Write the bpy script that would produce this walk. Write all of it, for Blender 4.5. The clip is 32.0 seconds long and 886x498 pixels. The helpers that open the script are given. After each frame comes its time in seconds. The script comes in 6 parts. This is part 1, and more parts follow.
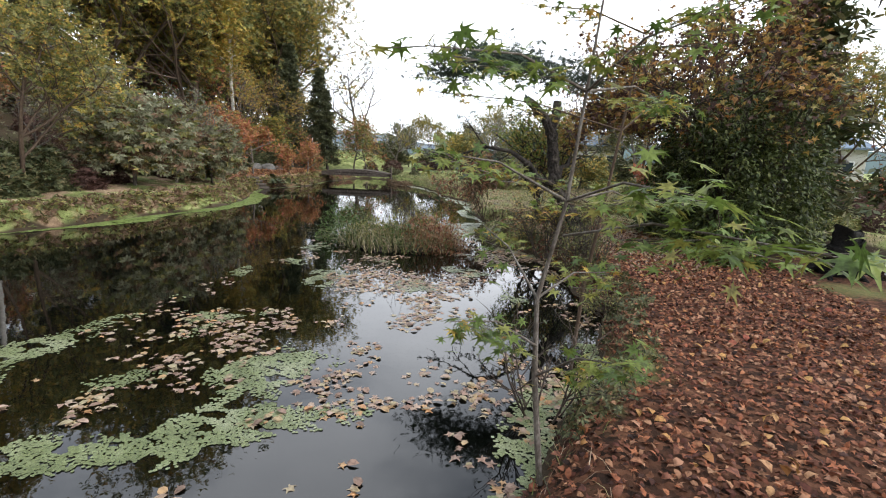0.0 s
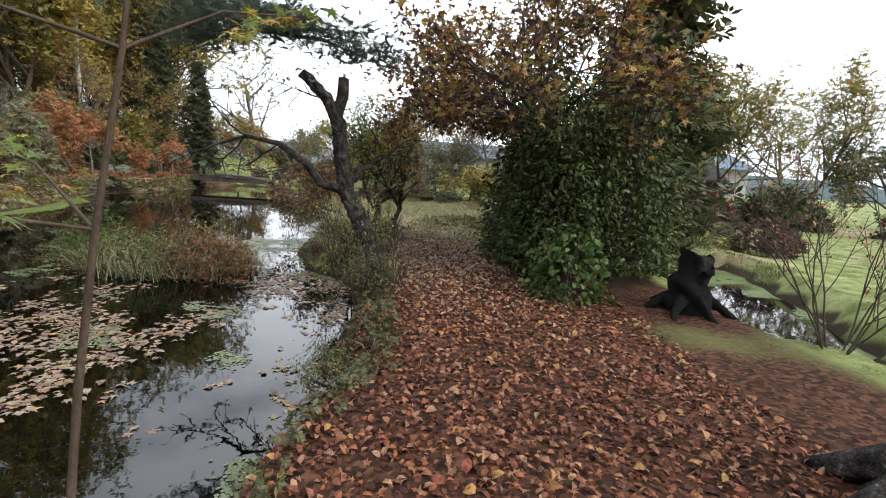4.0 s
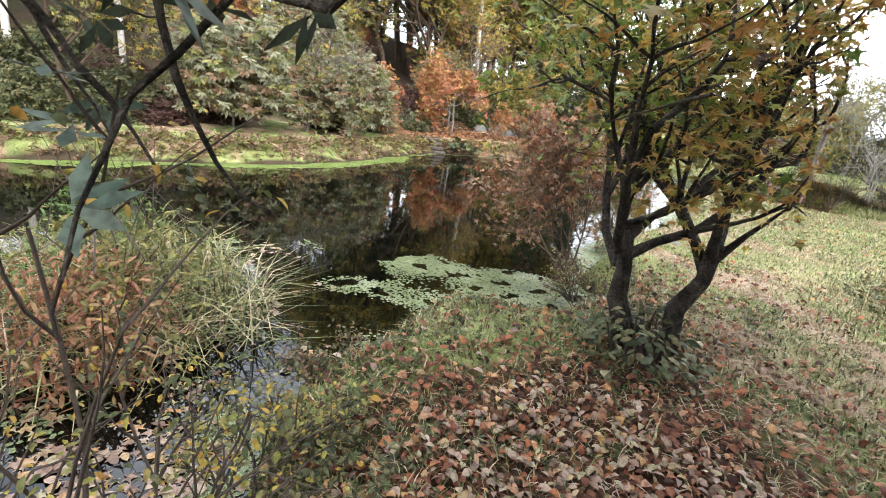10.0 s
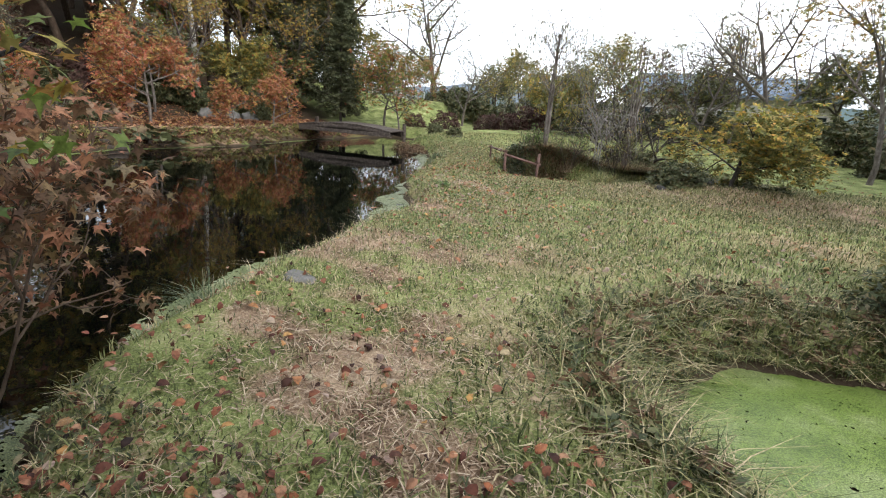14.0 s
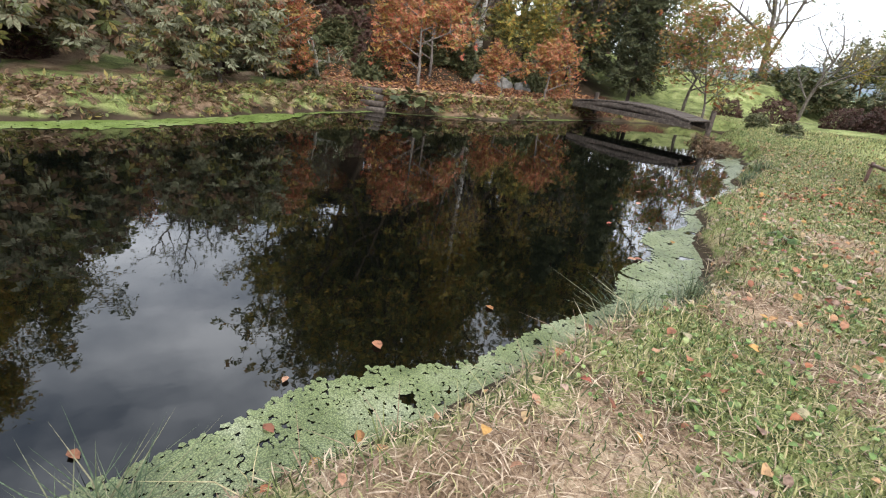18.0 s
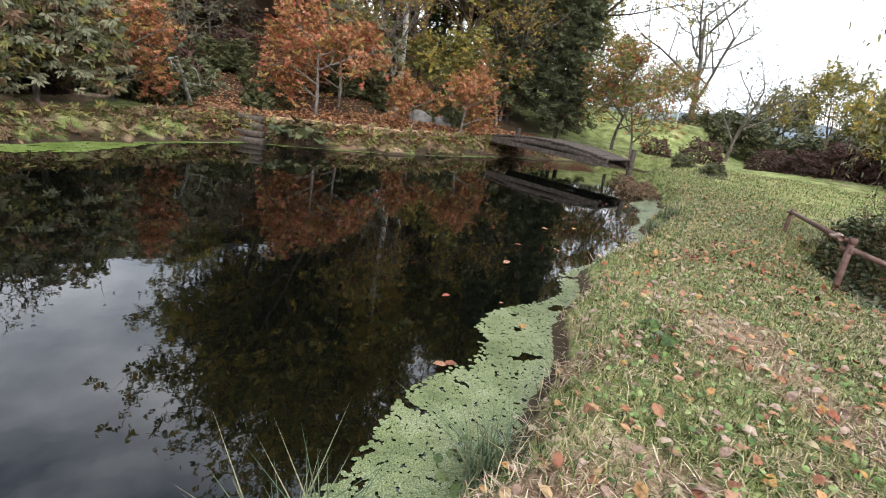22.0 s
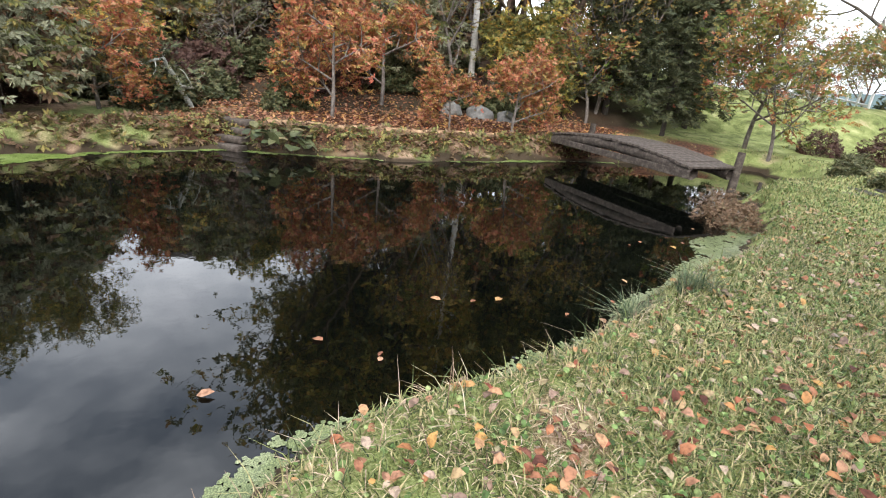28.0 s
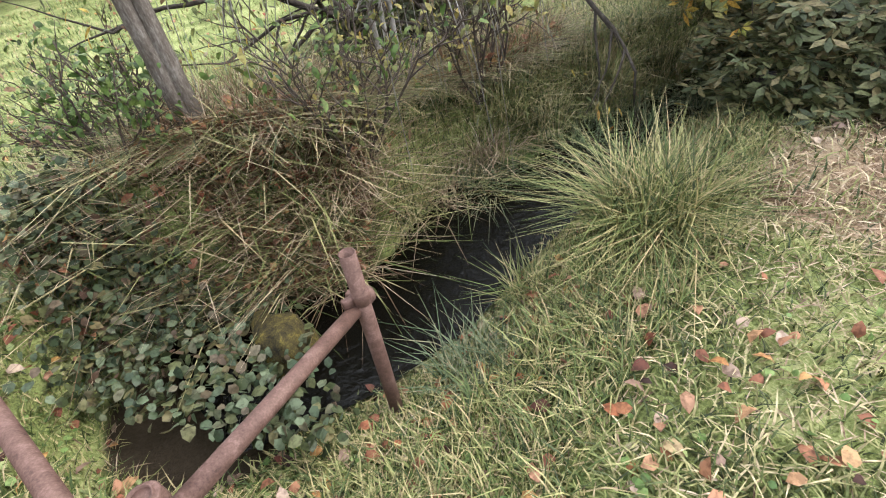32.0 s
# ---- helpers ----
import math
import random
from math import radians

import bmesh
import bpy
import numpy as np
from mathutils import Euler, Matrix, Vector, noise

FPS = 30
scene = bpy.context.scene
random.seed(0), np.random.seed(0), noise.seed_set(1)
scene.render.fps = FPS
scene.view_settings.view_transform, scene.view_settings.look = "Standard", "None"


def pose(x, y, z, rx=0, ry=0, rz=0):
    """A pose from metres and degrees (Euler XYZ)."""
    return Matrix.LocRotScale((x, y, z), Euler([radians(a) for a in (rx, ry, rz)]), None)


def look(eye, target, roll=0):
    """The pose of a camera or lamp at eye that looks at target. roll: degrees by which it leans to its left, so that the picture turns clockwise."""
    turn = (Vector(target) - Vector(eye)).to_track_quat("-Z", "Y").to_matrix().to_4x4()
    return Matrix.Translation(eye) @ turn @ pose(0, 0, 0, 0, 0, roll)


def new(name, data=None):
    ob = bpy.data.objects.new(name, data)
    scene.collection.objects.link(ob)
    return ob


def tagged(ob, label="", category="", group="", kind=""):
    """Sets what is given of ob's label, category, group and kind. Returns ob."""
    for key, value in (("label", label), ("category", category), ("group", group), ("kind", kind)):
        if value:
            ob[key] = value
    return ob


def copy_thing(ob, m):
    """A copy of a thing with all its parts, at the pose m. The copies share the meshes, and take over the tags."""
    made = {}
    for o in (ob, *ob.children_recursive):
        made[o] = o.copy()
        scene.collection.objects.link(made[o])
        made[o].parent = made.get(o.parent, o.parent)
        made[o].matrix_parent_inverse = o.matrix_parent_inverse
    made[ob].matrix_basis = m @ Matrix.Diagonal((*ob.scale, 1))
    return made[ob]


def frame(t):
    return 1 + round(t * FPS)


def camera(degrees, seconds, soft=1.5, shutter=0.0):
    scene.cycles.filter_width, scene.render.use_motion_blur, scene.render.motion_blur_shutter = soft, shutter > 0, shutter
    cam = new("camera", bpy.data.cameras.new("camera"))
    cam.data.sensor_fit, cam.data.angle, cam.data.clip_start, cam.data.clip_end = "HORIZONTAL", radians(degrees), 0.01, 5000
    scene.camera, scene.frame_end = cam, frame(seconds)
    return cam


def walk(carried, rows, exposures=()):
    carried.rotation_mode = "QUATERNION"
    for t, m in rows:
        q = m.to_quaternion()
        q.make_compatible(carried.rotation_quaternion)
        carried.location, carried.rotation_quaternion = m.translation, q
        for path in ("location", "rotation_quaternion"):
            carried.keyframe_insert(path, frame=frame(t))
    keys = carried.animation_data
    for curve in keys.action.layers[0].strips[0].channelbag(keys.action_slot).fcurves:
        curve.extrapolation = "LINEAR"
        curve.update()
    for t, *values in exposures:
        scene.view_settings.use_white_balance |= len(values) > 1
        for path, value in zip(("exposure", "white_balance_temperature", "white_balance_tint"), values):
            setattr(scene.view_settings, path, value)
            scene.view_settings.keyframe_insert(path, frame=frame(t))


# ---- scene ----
cam = camera(85.0, 32.0, 1.1)
PATH = [
    (0, (-2.376, -2.604, 1.730), (-2.614, -0.655, 1.350), 2.3),
    (0.5, (-2.234, -2.508, 1.638), (-2.399, -0.551, 1.258), 1.0),
    (1, (-2.103, -2.464, 1.654), (-2.126, -0.508, 1.233), -0.1),
    (1.5, (-1.895, -2.099, 1.644), (-1.746, -0.159, 1.181), 0.2),
    (2, (-1.539, -1.818, 1.610), (-1.314, 0.124, 1.187), 0.8),
    (2.5, (-1.184, -1.584, 1.601), (-0.976, 0.369, 1.222), 1.5),
    (4.5, (0.020, 0.539, 1.643), (-0.017, 2.515, 1.331), 4.3),
    (5, (0.118, 1.081, 1.816), (-0.090, 3.015, 1.353), 4.2),
    (5.5, (0.237, 1.611, 1.894), (-0.315, 3.450, 1.332), 5.1),
    (6, (0.409, 2.404, 1.797), (-0.295, 4.186, 1.223), 5.6),
    (6.5, (0.593, 3.106, 1.817), (0.019, 4.935, 1.245), 4.8),
    (7, (0.685, 3.895, 1.764), (0.138, 5.741, 1.224), 4.2),
    (7.5, (0.691, 4.512, 1.764), (0.090, 6.358, 1.282), 2.0),
    (8, (0.607, 5.209, 1.779), (-0.134, 7.020, 1.364), 3.1),
    (8.5, (0.452, 5.902, 1.790), (-0.497, 7.620, 1.403), 5.8),
    (9, (0.282, 6.597, 1.751), (-0.846, 8.188, 1.310), 6.1),
    (9.5, (0.169, 7.147, 1.710), (-1.146, 8.556, 1.176), 7.2),
    (10, (0.093, 7.734, 1.694), (-1.269, 9.081, 1.118), 6.6),
    (10.5, (-0.010, 8.283, 1.710), (-1.169, 9.803, 1.122), 6.2),
    (11, (-0.008, 8.923, 1.625), (-0.847, 10.641, 1.040), 5.4),
    (11.5, (0.121, 9.434, 1.634), (-0.345, 11.286, 1.039), 3.0),
    (12, (0.199, 9.999, 1.597), (0.147, 11.887, 0.938), -1.2),
    (12.5, (0.379, 10.432, 1.583), (0.458, 12.308, 0.895), -2.1),
    (13, (0.492, 10.952, 1.649), (0.480, 12.841, 0.991), -0.7),
    (13.5, (0.272, 11.512, 1.671), (-0.006, 13.405, 1.089), 0.6),
    (14, (0.085, 12.098, 1.599), (-0.667, 13.860, 1.026), 4.0),
    (14.5, (-0.106, 12.571, 1.616), (-1.235, 14.100, 0.993), 6.0),
    (15, (-0.403, 13.010, 1.619), (-1.728, 14.361, 0.971), 7.7),
    (15.5, (-0.602, 13.437, 1.546), (-2.117, 14.563, 0.885), 9.6),
    (17.5, (-1.666, 15.011, 1.457), (-3.192, 16.065, 0.707), 7.9),
    (18, (-1.956, 15.300, 1.467), (-3.454, 16.389, 0.712), 7.0),
    (18.5, (-2.153, 15.597, 1.434), (-3.628, 16.709, 0.669), 6.5),
    (19, (-2.271, 15.901, 1.439), (-3.750, 17.006, 0.669), 5.4),
    (19.5, (-2.368, 16.171, 1.442), (-3.834, 17.294, 0.672), 4.3),
    (20, (-2.478, 16.464, 1.435), (-3.918, 17.631, 0.683), 3.7),
    (20.5, (-2.479, 16.771, 1.394), (-3.908, 17.967, 0.669), 3.9),
    (21, (-2.419, 17.050, 1.435), (-3.858, 18.246, 0.727), 4.7),
    (21.5, (-2.470, 17.447, 1.415), (-3.911, 18.663, 0.748), 6.0),
    (22, (-2.509, 17.827, 1.405), (-3.959, 19.066, 0.804), 8.4),
    (22.5, (-2.509, 18.196, 1.426), (-3.983, 19.428, 0.869), 9.5),
    (23, (-2.622, 18.608, 1.401), (-4.098, 19.842, 0.854), 8.5),
    (23.5, (-2.740, 18.977, 1.412), (-4.224, 20.203, 0.868), 7.0),
    (24, (-2.805, 19.398, 1.396), (-4.412, 20.442, 0.823), 7.6),
    (24.5, (-2.941, 19.738, 1.418), (-4.591, 20.709, 0.842), 7.6),
    (25, (-3.165, 20.125, 1.452), (-4.829, 21.077, 0.881), 7.8),
    (25.5, (-3.295, 20.477, 1.433), (-4.972, 21.405, 0.861), 7.1),
    (27.5, (-3.133, 22.055, 1.707), (-4.897, 22.749, 1.069), 7.1),
    (28, (-3.342, 22.362, 1.654), (-5.083, 23.067, 0.967), 5.4),
    (28.5, (-3.515, 22.672, 1.661), (-5.188, 23.507, 0.952), 3.6),
    (29, (-3.487, 23.000, 1.726), (-4.941, 24.151, 0.979), 1.1),
    (29.5, (-3.441, 23.384, 1.620), (-4.417, 24.886, 0.730), -4.0),
    (30, (-3.418, 23.584, 1.608), (-3.680, 25.236, 0.511), -7.0),
    (30.5, (-3.376, 23.639, 1.610), (-3.307, 25.256, 0.436), -7.3),
    (31, (-3.290, 23.648, 1.602), (-2.964, 25.205, 0.390), -7.3),
    (31.5, (-3.186, 23.622, 1.602), (-2.659, 25.114, 0.378), -8.0),
    (32, (-3.146, 23.602, 1.602), (-2.490, 25.007, 0.339), -11.3),
]
walk(cam, [(t, look(eye, target, roll)) for t, eye, target, roll in PATH],
     [(0, 0.1), (2, 0.0), (5, 0.1), (6, 0.3), (7, 0.85), (8, 1.4), (9, 1.4), (10, 1.2), (11, 0.95), (12, 0.85), (13, 0.3), (14, 0.15), (15, 0.0), (18, 0.45), (20, 0.5), (23, 0.3), (25, 0.4), (28, 0.65), (29, 0.8), (30, 0.85), (31, 1.0), (32, 0.85)])

# ---- light ----
world = bpy.data.worlds.new("overcast_sky")
scene.world = world
world.use_nodes = True
wn, wl = world.node_tree.nodes, world.node_tree.links
wn.clear()
SUN_EL, SUN_AZ = radians(38), radians(112)
sky = wn.new("ShaderNodeTexSky")
sky.sky_type = "NISHITA"
sky.sun_disc = False
sky.sun_elevation, sky.sun_rotation = SUN_EL, SUN_AZ
sky.air_density, sky.dust_density, sky.ozone_density = 1.0, 3.0, 1.0
coord = wn.new("ShaderNodeTexCoord")
stretch = wn.new("ShaderNodeMapping")
stretch.inputs["Scale"].default_value = (1.0, 1.0, 2.2)
cloud = wn.new("ShaderNodeTexNoise")
cloud.inputs["Scale"].default_value, cloud.inputs["Detail"].default_value = 1.6, 8.0
cloud.inputs["Roughness"].default_value = 0.55
cover = wn.new("ShaderNodeValToRGB")
cover.color_ramp.elements[0].position, cover.color_ramp.elements[1].position = 0.30, 0.56
tone = wn.new("ShaderNodeValToRGB")
tone.color_ramp.elements[0].position, tone.color_ramp.elements[0].color = 0.36, (10.5, 11.3, 12.6, 1)
tone.color_ramp.elements[1].position, tone.color_ramp.elements[1].color = 0.68, (16.6, 17.2, 18.4, 1)
veil = wn.new("ShaderNodeMixRGB")
wb = wn.new("ShaderNodeBackground")
wb.inputs["Strength"].default_value = 0.15
wo = wn.new("ShaderNodeOutputWorld")
wl.new(coord.outputs["Generated"], stretch.inputs["Vector"])
wl.new(stretch.outputs["Vector"], cloud.inputs["Vector"])
wl.new(cloud.outputs["Fac"], cover.inputs["Fac"])
wl.new(cloud.outputs["Fac"], tone.inputs["Fac"])
wl.new(cover.outputs["Color"], veil.inputs["Fac"])
wl.new(sky.outputs["Color"], veil.inputs["Color1"])
wl.new(tone.outputs["Color"], veil.inputs["Color2"])
wl.new(veil.outputs["Color"], wb.inputs["Color"])
wl.new(wb.outputs["Background"], wo.inputs["Surface"])

sun = new("sun", bpy.data.lights.new("sun", "SUN"))
sun.data.energy, sun.data.angle, sun.data.color = 2.0, radians(20), (1.0, 0.96, 0.9)
sun.rotation_euler = (radians(90) - SUN_EL, 0, radians(180) - SUN_AZ)

# ---- materials ----


def nodes_of(name):
    m = bpy.data.materials.new(name)
    m.use_nodes = True
    nt = m.node_tree
    return m, nt.nodes, nt.links, nt.nodes["Principled BSDF"]


def ramp(n, stops):
    r = n.new("ShaderNodeValToRGB")
    while len(r.color_ramp.elements) > 1:
        r.color_ramp.elements.remove(r.color_ramp.elements[0])
    r.color_ramp.elements[0].position, r.color_ramp.elements[0].color = stops[0][0], (*stops[0][1], 1)
    for pos, col in stops[1:]:
        r.color_ramp.elements.new(pos).color = (*col, 1)
    return r


def noise_tex(n, l, scale, detail=4.0, rough=0.55, vec=None):
    t = n.new("ShaderNodeTexNoise")
    t.inputs["Scale"].default_value, t.inputs["Detail"].default_value = scale, detail
    t.inputs["Roughness"].default_value = rough
    if vec is not None:
        l.new(vec, t.inputs["Vector"])
    return t


def place(n):
    return n.new("ShaderNodeTexCoord").outputs["Object"]


def bump(n, l, fac, strength, dist, bsdf):
    b = n.new("ShaderNodeBump")
    b.inputs["Strength"].default_value, b.inputs["Distance"].default_value = strength, dist
    l.new(fac, b.inputs["Height"])
    l.new(b.outputs["Normal"], bsdf.inputs["Normal"])


def leaf_material(name, colours, rough=0.55, through_light=0.25, gloss=0.3):
    """Leaves: each one takes its own tint, some light passes through."""
    m, n, l, b = nodes_of(name)
    geo = n.new("ShaderNodeNewGeometry")
    k = len(colours)
    soft = [tuple(0.91 * v_ + 0.09 * (0.3 * c[0] + 0.6 * c[1] + 0.1 * c[2]) for v_ in c) for c in colours]
    r = ramp(n, [(i / max(1, k - 1), c) for i, c in enumerate(soft)])
    spot = noise_tex(n, l, 35.0, 3.0, 0.6, place(n))
    mix = n.new("ShaderNodeMixRGB")
    mix.blend_type = "MULTIPLY"
    mix.inputs["Fac"].default_value = 0.75
    dark = ramp(n, [(0.36, (0.3, 0.27, 0.24)), (0.56, (1.0, 1.0, 1.0))])
    l.new(geo.outputs["Random Per Island"], r.inputs["Fac"])
    l.new(spot.outputs["Fac"], dark.inputs["Fac"])
    l.new(r.outputs["Color"], mix.inputs["Color1"])
    l.new(dark.outputs["Color"], mix.inputs["Color2"])
    l.new(mix.outputs["Color"], b.inputs["Base Color"])
    b.inputs["Roughness"].default_value = rough
    b.inputs["Specular IOR Level"].default_value = gloss
    if through_light > 0:
        t = n.new("ShaderNodeBsdfTranslucent")
        s = n.new("ShaderNodeMixShader")
        s.inputs["Fac"].default_value = through_light
        l.new(mix.outputs["Color"], t.inputs["Color"])
        l.new(b.outputs["BSDF"], s.inputs[1])
        l.new(t.outputs["BSDF"], s.inputs[2])
        l.new(s.outputs["Shader"], n["Material Output"].inputs["Surface"])
    return m


def rough_material(name, stops, scale, rough=0.9, relief=0.02, detail=8.0, stretch_z=1.0, metal=0.0, strength=0.6):
    """Bark, stone, soil, old timber: two scales of noise in colour and relief."""
    m, n, l, b = nodes_of(name)
    mp = n.new("ShaderNodeMapping")
    mp.inputs["Scale"].default_value = (1, 1, stretch_z)
    l.new(place(n), mp.inputs["Vector"])
    big = noise_tex(n, l, scale, detail, 0.6, mp.outputs["Vector"])
    fine = noise_tex(n, l, scale * 7, 4.0, 0.6, mp.outputs["Vector"])
    mix = n.new("ShaderNodeMixRGB")
    mix.inputs["Fac"].default_value = 0.4
    l.new(big.outputs["Fac"], mix.inputs["Color1"])
    l.new(fine.outputs["Fac"], mix.inputs["Color2"])
    r = ramp(n, stops)
    l.new(mix.outputs["Color"], r.inputs["Fac"])
    l.new(r.outputs["Color"], b.inputs["Base Color"])
    b.inputs["Roughness"].default_value, b.inputs["Metallic"].default_value = rough, metal
    b.inputs["Specular IOR Level"].default_value = 0.25
    bump(n, l, mix.outputs["Color"], strength, relief, b)
    return m


BARK = rough_material("grey_bark", [(0.3, (0.03, 0.026, 0.022)), (0.5, (0.13, 0.11, 0.095)), (0.68, (0.3, 0.28, 0.26))], 14, relief=0.03, stretch_z=0.35)
BARK_DARK = rough_material("dark_bark", [(0.3, (0.012, 0.01, 0.009)), (0.55, (0.06, 0.05, 0.042)), (0.75, (0.17, 0.16, 0.14))], 16, relief=0.025, stretch_z=0.4)
BARK_WARM = rough_material("brown_bark", [(0.3, (0.03, 0.02, 0.014)), (0.55, (0.1, 0.07, 0.05)), (0.75, (0.2, 0.16, 0.12))], 12, relief=0.02, stretch_z=0.4)
BARK_BIRCH = rough_material("birch_bark", [(0.3, (0.06, 0.055, 0.05)), (0.42, (0.42, 0.4, 0.37)), (0.7, (0.72, 0.7, 0.66))], 6, relief=0.01, stretch_z=2.5)
BARK_LICHEN = rough_material("lichen_bark", [(0.3, (0.1, 0.1, 0.09)), (0.5, (0.33, 0.34, 0.3)), (0.7, (0.55, 0.56, 0.5))], 18, relief=0.015)
CHAR = rough_material("black_stump_wood", [(0.4, (0.002, 0.002, 0.002)), (0.6, (0.014, 0.012, 0.01))], 12, relief=0.06, strength=1.0)
STONE = rough_material("grey_stone", [(0.3, (0.06, 0.058, 0.055)), (0.55, (0.16, 0.155, 0.145)), (0.75, (0.3, 0.29, 0.27))], 7, relief=0.02)
LAVA = rough_material("dark_porous_stone", [(0.3, (0.012, 0.012, 0.012)), (0.6, (0.06, 0.056, 0.052)), (0.8, (0.13, 0.12, 0.11))], 22, relief=0.03, strength=1.0)
MOSS = rough_material("mossy_stone", [(0.4, (0.015, 0.012, 0.008)), (0.52, (0.05, 0.04, 0.014)), (0.6, (0.1, 0.08, 0.02)), (0.7, (0.2, 0.14, 0.03))], 16, relief=0.03)
TIMBER = rough_material("weathered_timber", [(0.3, (0.018, 0.014, 0.012)), (0.5, (0.06, 0.048, 0.04)), (0.72, (0.17, 0.145, 0.125))], 9, relief=0.012, stretch_z=1.0)
LOG = rough_material("bleached_log", [(0.3, (0.12, 0.07, 0.04)), (0.5, (0.3, 0.19, 0.11)), (0.7, (0.45, 0.33, 0.21))], 10, relief=0.01)
RUST = rough_material("rust_brown_pipe", [(0.3, (0.05, 0.028, 0.022)), (0.52, (0.13, 0.075, 0.062)), (0.72, (0.23, 0.15, 0.13))], 18, rough=0.62, relief=0.003, metal=0.15)
CLAMP = rough_material("pale_worn_clamp", [(0.3, (0.12, 0.08, 0.07)), (0.55, (0.28, 0.22, 0.2)), (0.75, (0.42, 0.36, 0.33))], 25, rough=0.6, relief=0.003, metal=0.2)
CONCRETE = rough_material("stained_concrete", [(0.3, (0.05, 0.045, 0.04)), (0.55, (0.16, 0.15, 0.13)), (0.75, (0.28, 0.27, 0.25))], 4, relief=0.01)
WHITE = rough_material("white_railing_paint", [(0.3, (0.55, 0.55, 0.56)), (0.6, (0.78, 0.78, 0.8))], 3, rough=0.5, relief=0.002)
PLASTER = rough_material("house_plaster", [(0.3, (0.4, 0.38, 0.35)), (0.6, (0.55, 0.53, 0.5))], 2, relief=0.004)
BROWN_WALL = rough_material("brown_board_wall", [(0.3, (0.06, 0.035, 0.025)), (0.6, (0.13, 0.08, 0.06))], 3, relief=0.01)
ROOF = rough_material("dark_roof", [(0.3, (0.05, 0.045, 0.042)), (0.6, (0.1, 0.09, 0.085))], 4, relief=0.01)
ROOF_BLUE = rough_material("blue_grey_roof", [(0.3, (0.1, 0.14, 0.19)), (0.6, (0.17, 0.22, 0.28))], 4, relief=0.01)
ASPHALT = rough_material("pale_road", [(0.3, (0.16, 0.16, 0.16)), (0.6, (0.26, 0.26, 0.25))], 8, relief=0.004)

G_DARK = leaf_material("camellia_leaves", [(0.016, 0.026, 0.006), (0.036, 0.056, 0.012), (0.062, 0.09, 0.018), (0.1, 0.13, 0.026), (0.17, 0.19, 0.05)], 0.55, 0.2, 0.3)
G_PALE = leaf_material("pale_green_leaves", [(0.05, 0.1, 0.02), (0.1, 0.17, 0.035), (0.16, 0.23, 0.05)], 0.45, 0.3)
G_MAPLE = leaf_material("green_maple_leaves", [(0.08, 0.14, 0.025), (0.15, 0.23, 0.035), (0.21, 0.28, 0.045), (0.3, 0.27, 0.05)], 0.5, 0.4)
G_OLIVE = leaf_material("olive_leaves", [(0.09, 0.115, 0.035), (0.17, 0.19, 0.055), (0.26, 0.25, 0.07), (0.36, 0.28, 0.075)], 0.65, 0.3)
G_YELLOW = leaf_material("yellow_leaves", [(0.25, 0.28, 0.05), (0.42, 0.37, 0.055), (0.58, 0.4, 0.06), (0.58, 0.3, 0.05)], 0.65, 0.36)
G_RED = leaf_material("red_leaves", [(0.24, 0.06, 0.035), (0.46, 0.11, 0.06), (0.55, 0.2, 0.08), (0.36, 0.2, 0.07), (0.6, 0.3, 0.16)], 0.6, 0.3)
G_ORANGE = leaf_material("orange_leaves", [(0.26, 0.13, 0.04), (0.46, 0.22, 0.05), (0.56, 0.34, 0.08), (0.3, 0.25, 0.06), (0.2, 0.2, 0.05)], 0.6, 0.3)
G_BROWN = leaf_material("withered_leaves", [(0.09, 0.05, 0.028), (0.17, 0.095, 0.05), (0.26, 0.16, 0.09), (0.13, 0.11, 0.05)], 0.7, 0.2)
G_PINE = leaf_material("blue_green_needles", [(0.05, 0.085, 0.06), (0.09, 0.135, 0.1), (0.14, 0.18, 0.14)], 0.6, 0.1)
G_FIR = leaf_material("dark_conifer_foliage", [(0.05, 0.065, 0.035), (0.085, 0.105, 0.05), (0.13, 0.145, 0.065), (0.17, 0.17, 0.075)], 0.7, 0.25)
G_GREY = leaf_material("grey_green_leaves", [(0.16, 0.17, 0.1), (0.26, 0.27, 0.16), (0.36, 0.36, 0.23)], 0.7, 0.35)
G_HEDGE = leaf_material("shrub_leaves", [(0.03, 0.045, 0.016), (0.075, 0.095, 0.035), (0.13, 0.14, 0.055), (0.19, 0.15, 0.065)], 0.55, 0.15)
G_PLUM = leaf_material("plum_brown_leaves", [(0.06, 0.03, 0.025), (0.11, 0.05, 0.04), (0.14, 0.08, 0.055)], 0.65, 0.2)
G_RUSSET = leaf_material("russet_leaves", [(0.16, 0.06, 0.03), (0.3, 0.12, 0.06), (0.42, 0.2, 0.1), (0.28, 0.2, 0.08)], 0.7, 0.25)
G_BRAMBLE = leaf_material("bramble_leaves", [(0.03, 0.05, 0.025), (0.07, 0.1, 0.05), (0.14, 0.18, 0.1), (0.12, 0.06, 0.04)], 0.5, 0.15)
LITTER = leaf_material("fallen_leaf_litter", [(0.025, 0.011, 0.008), (0.1, 0.03, 0.018), (0.2, 0.065, 0.03), (0.34, 0.11, 0.04), (0.36, 0.19, 0.1), (0.22, 0.075, 0.035), (0.05, 0.022, 0.015)], 0.8, 0.04)
LITTER_PALE = leaf_material("pale_fallen_leaves", [(0.2, 0.07, 0.04), (0.32, 0.13, 0.06), (0.42, 0.22, 0.13), (0.46, 0.25, 0.06), (0.3, 0.07, 0.045)], 0.7, 0.1)
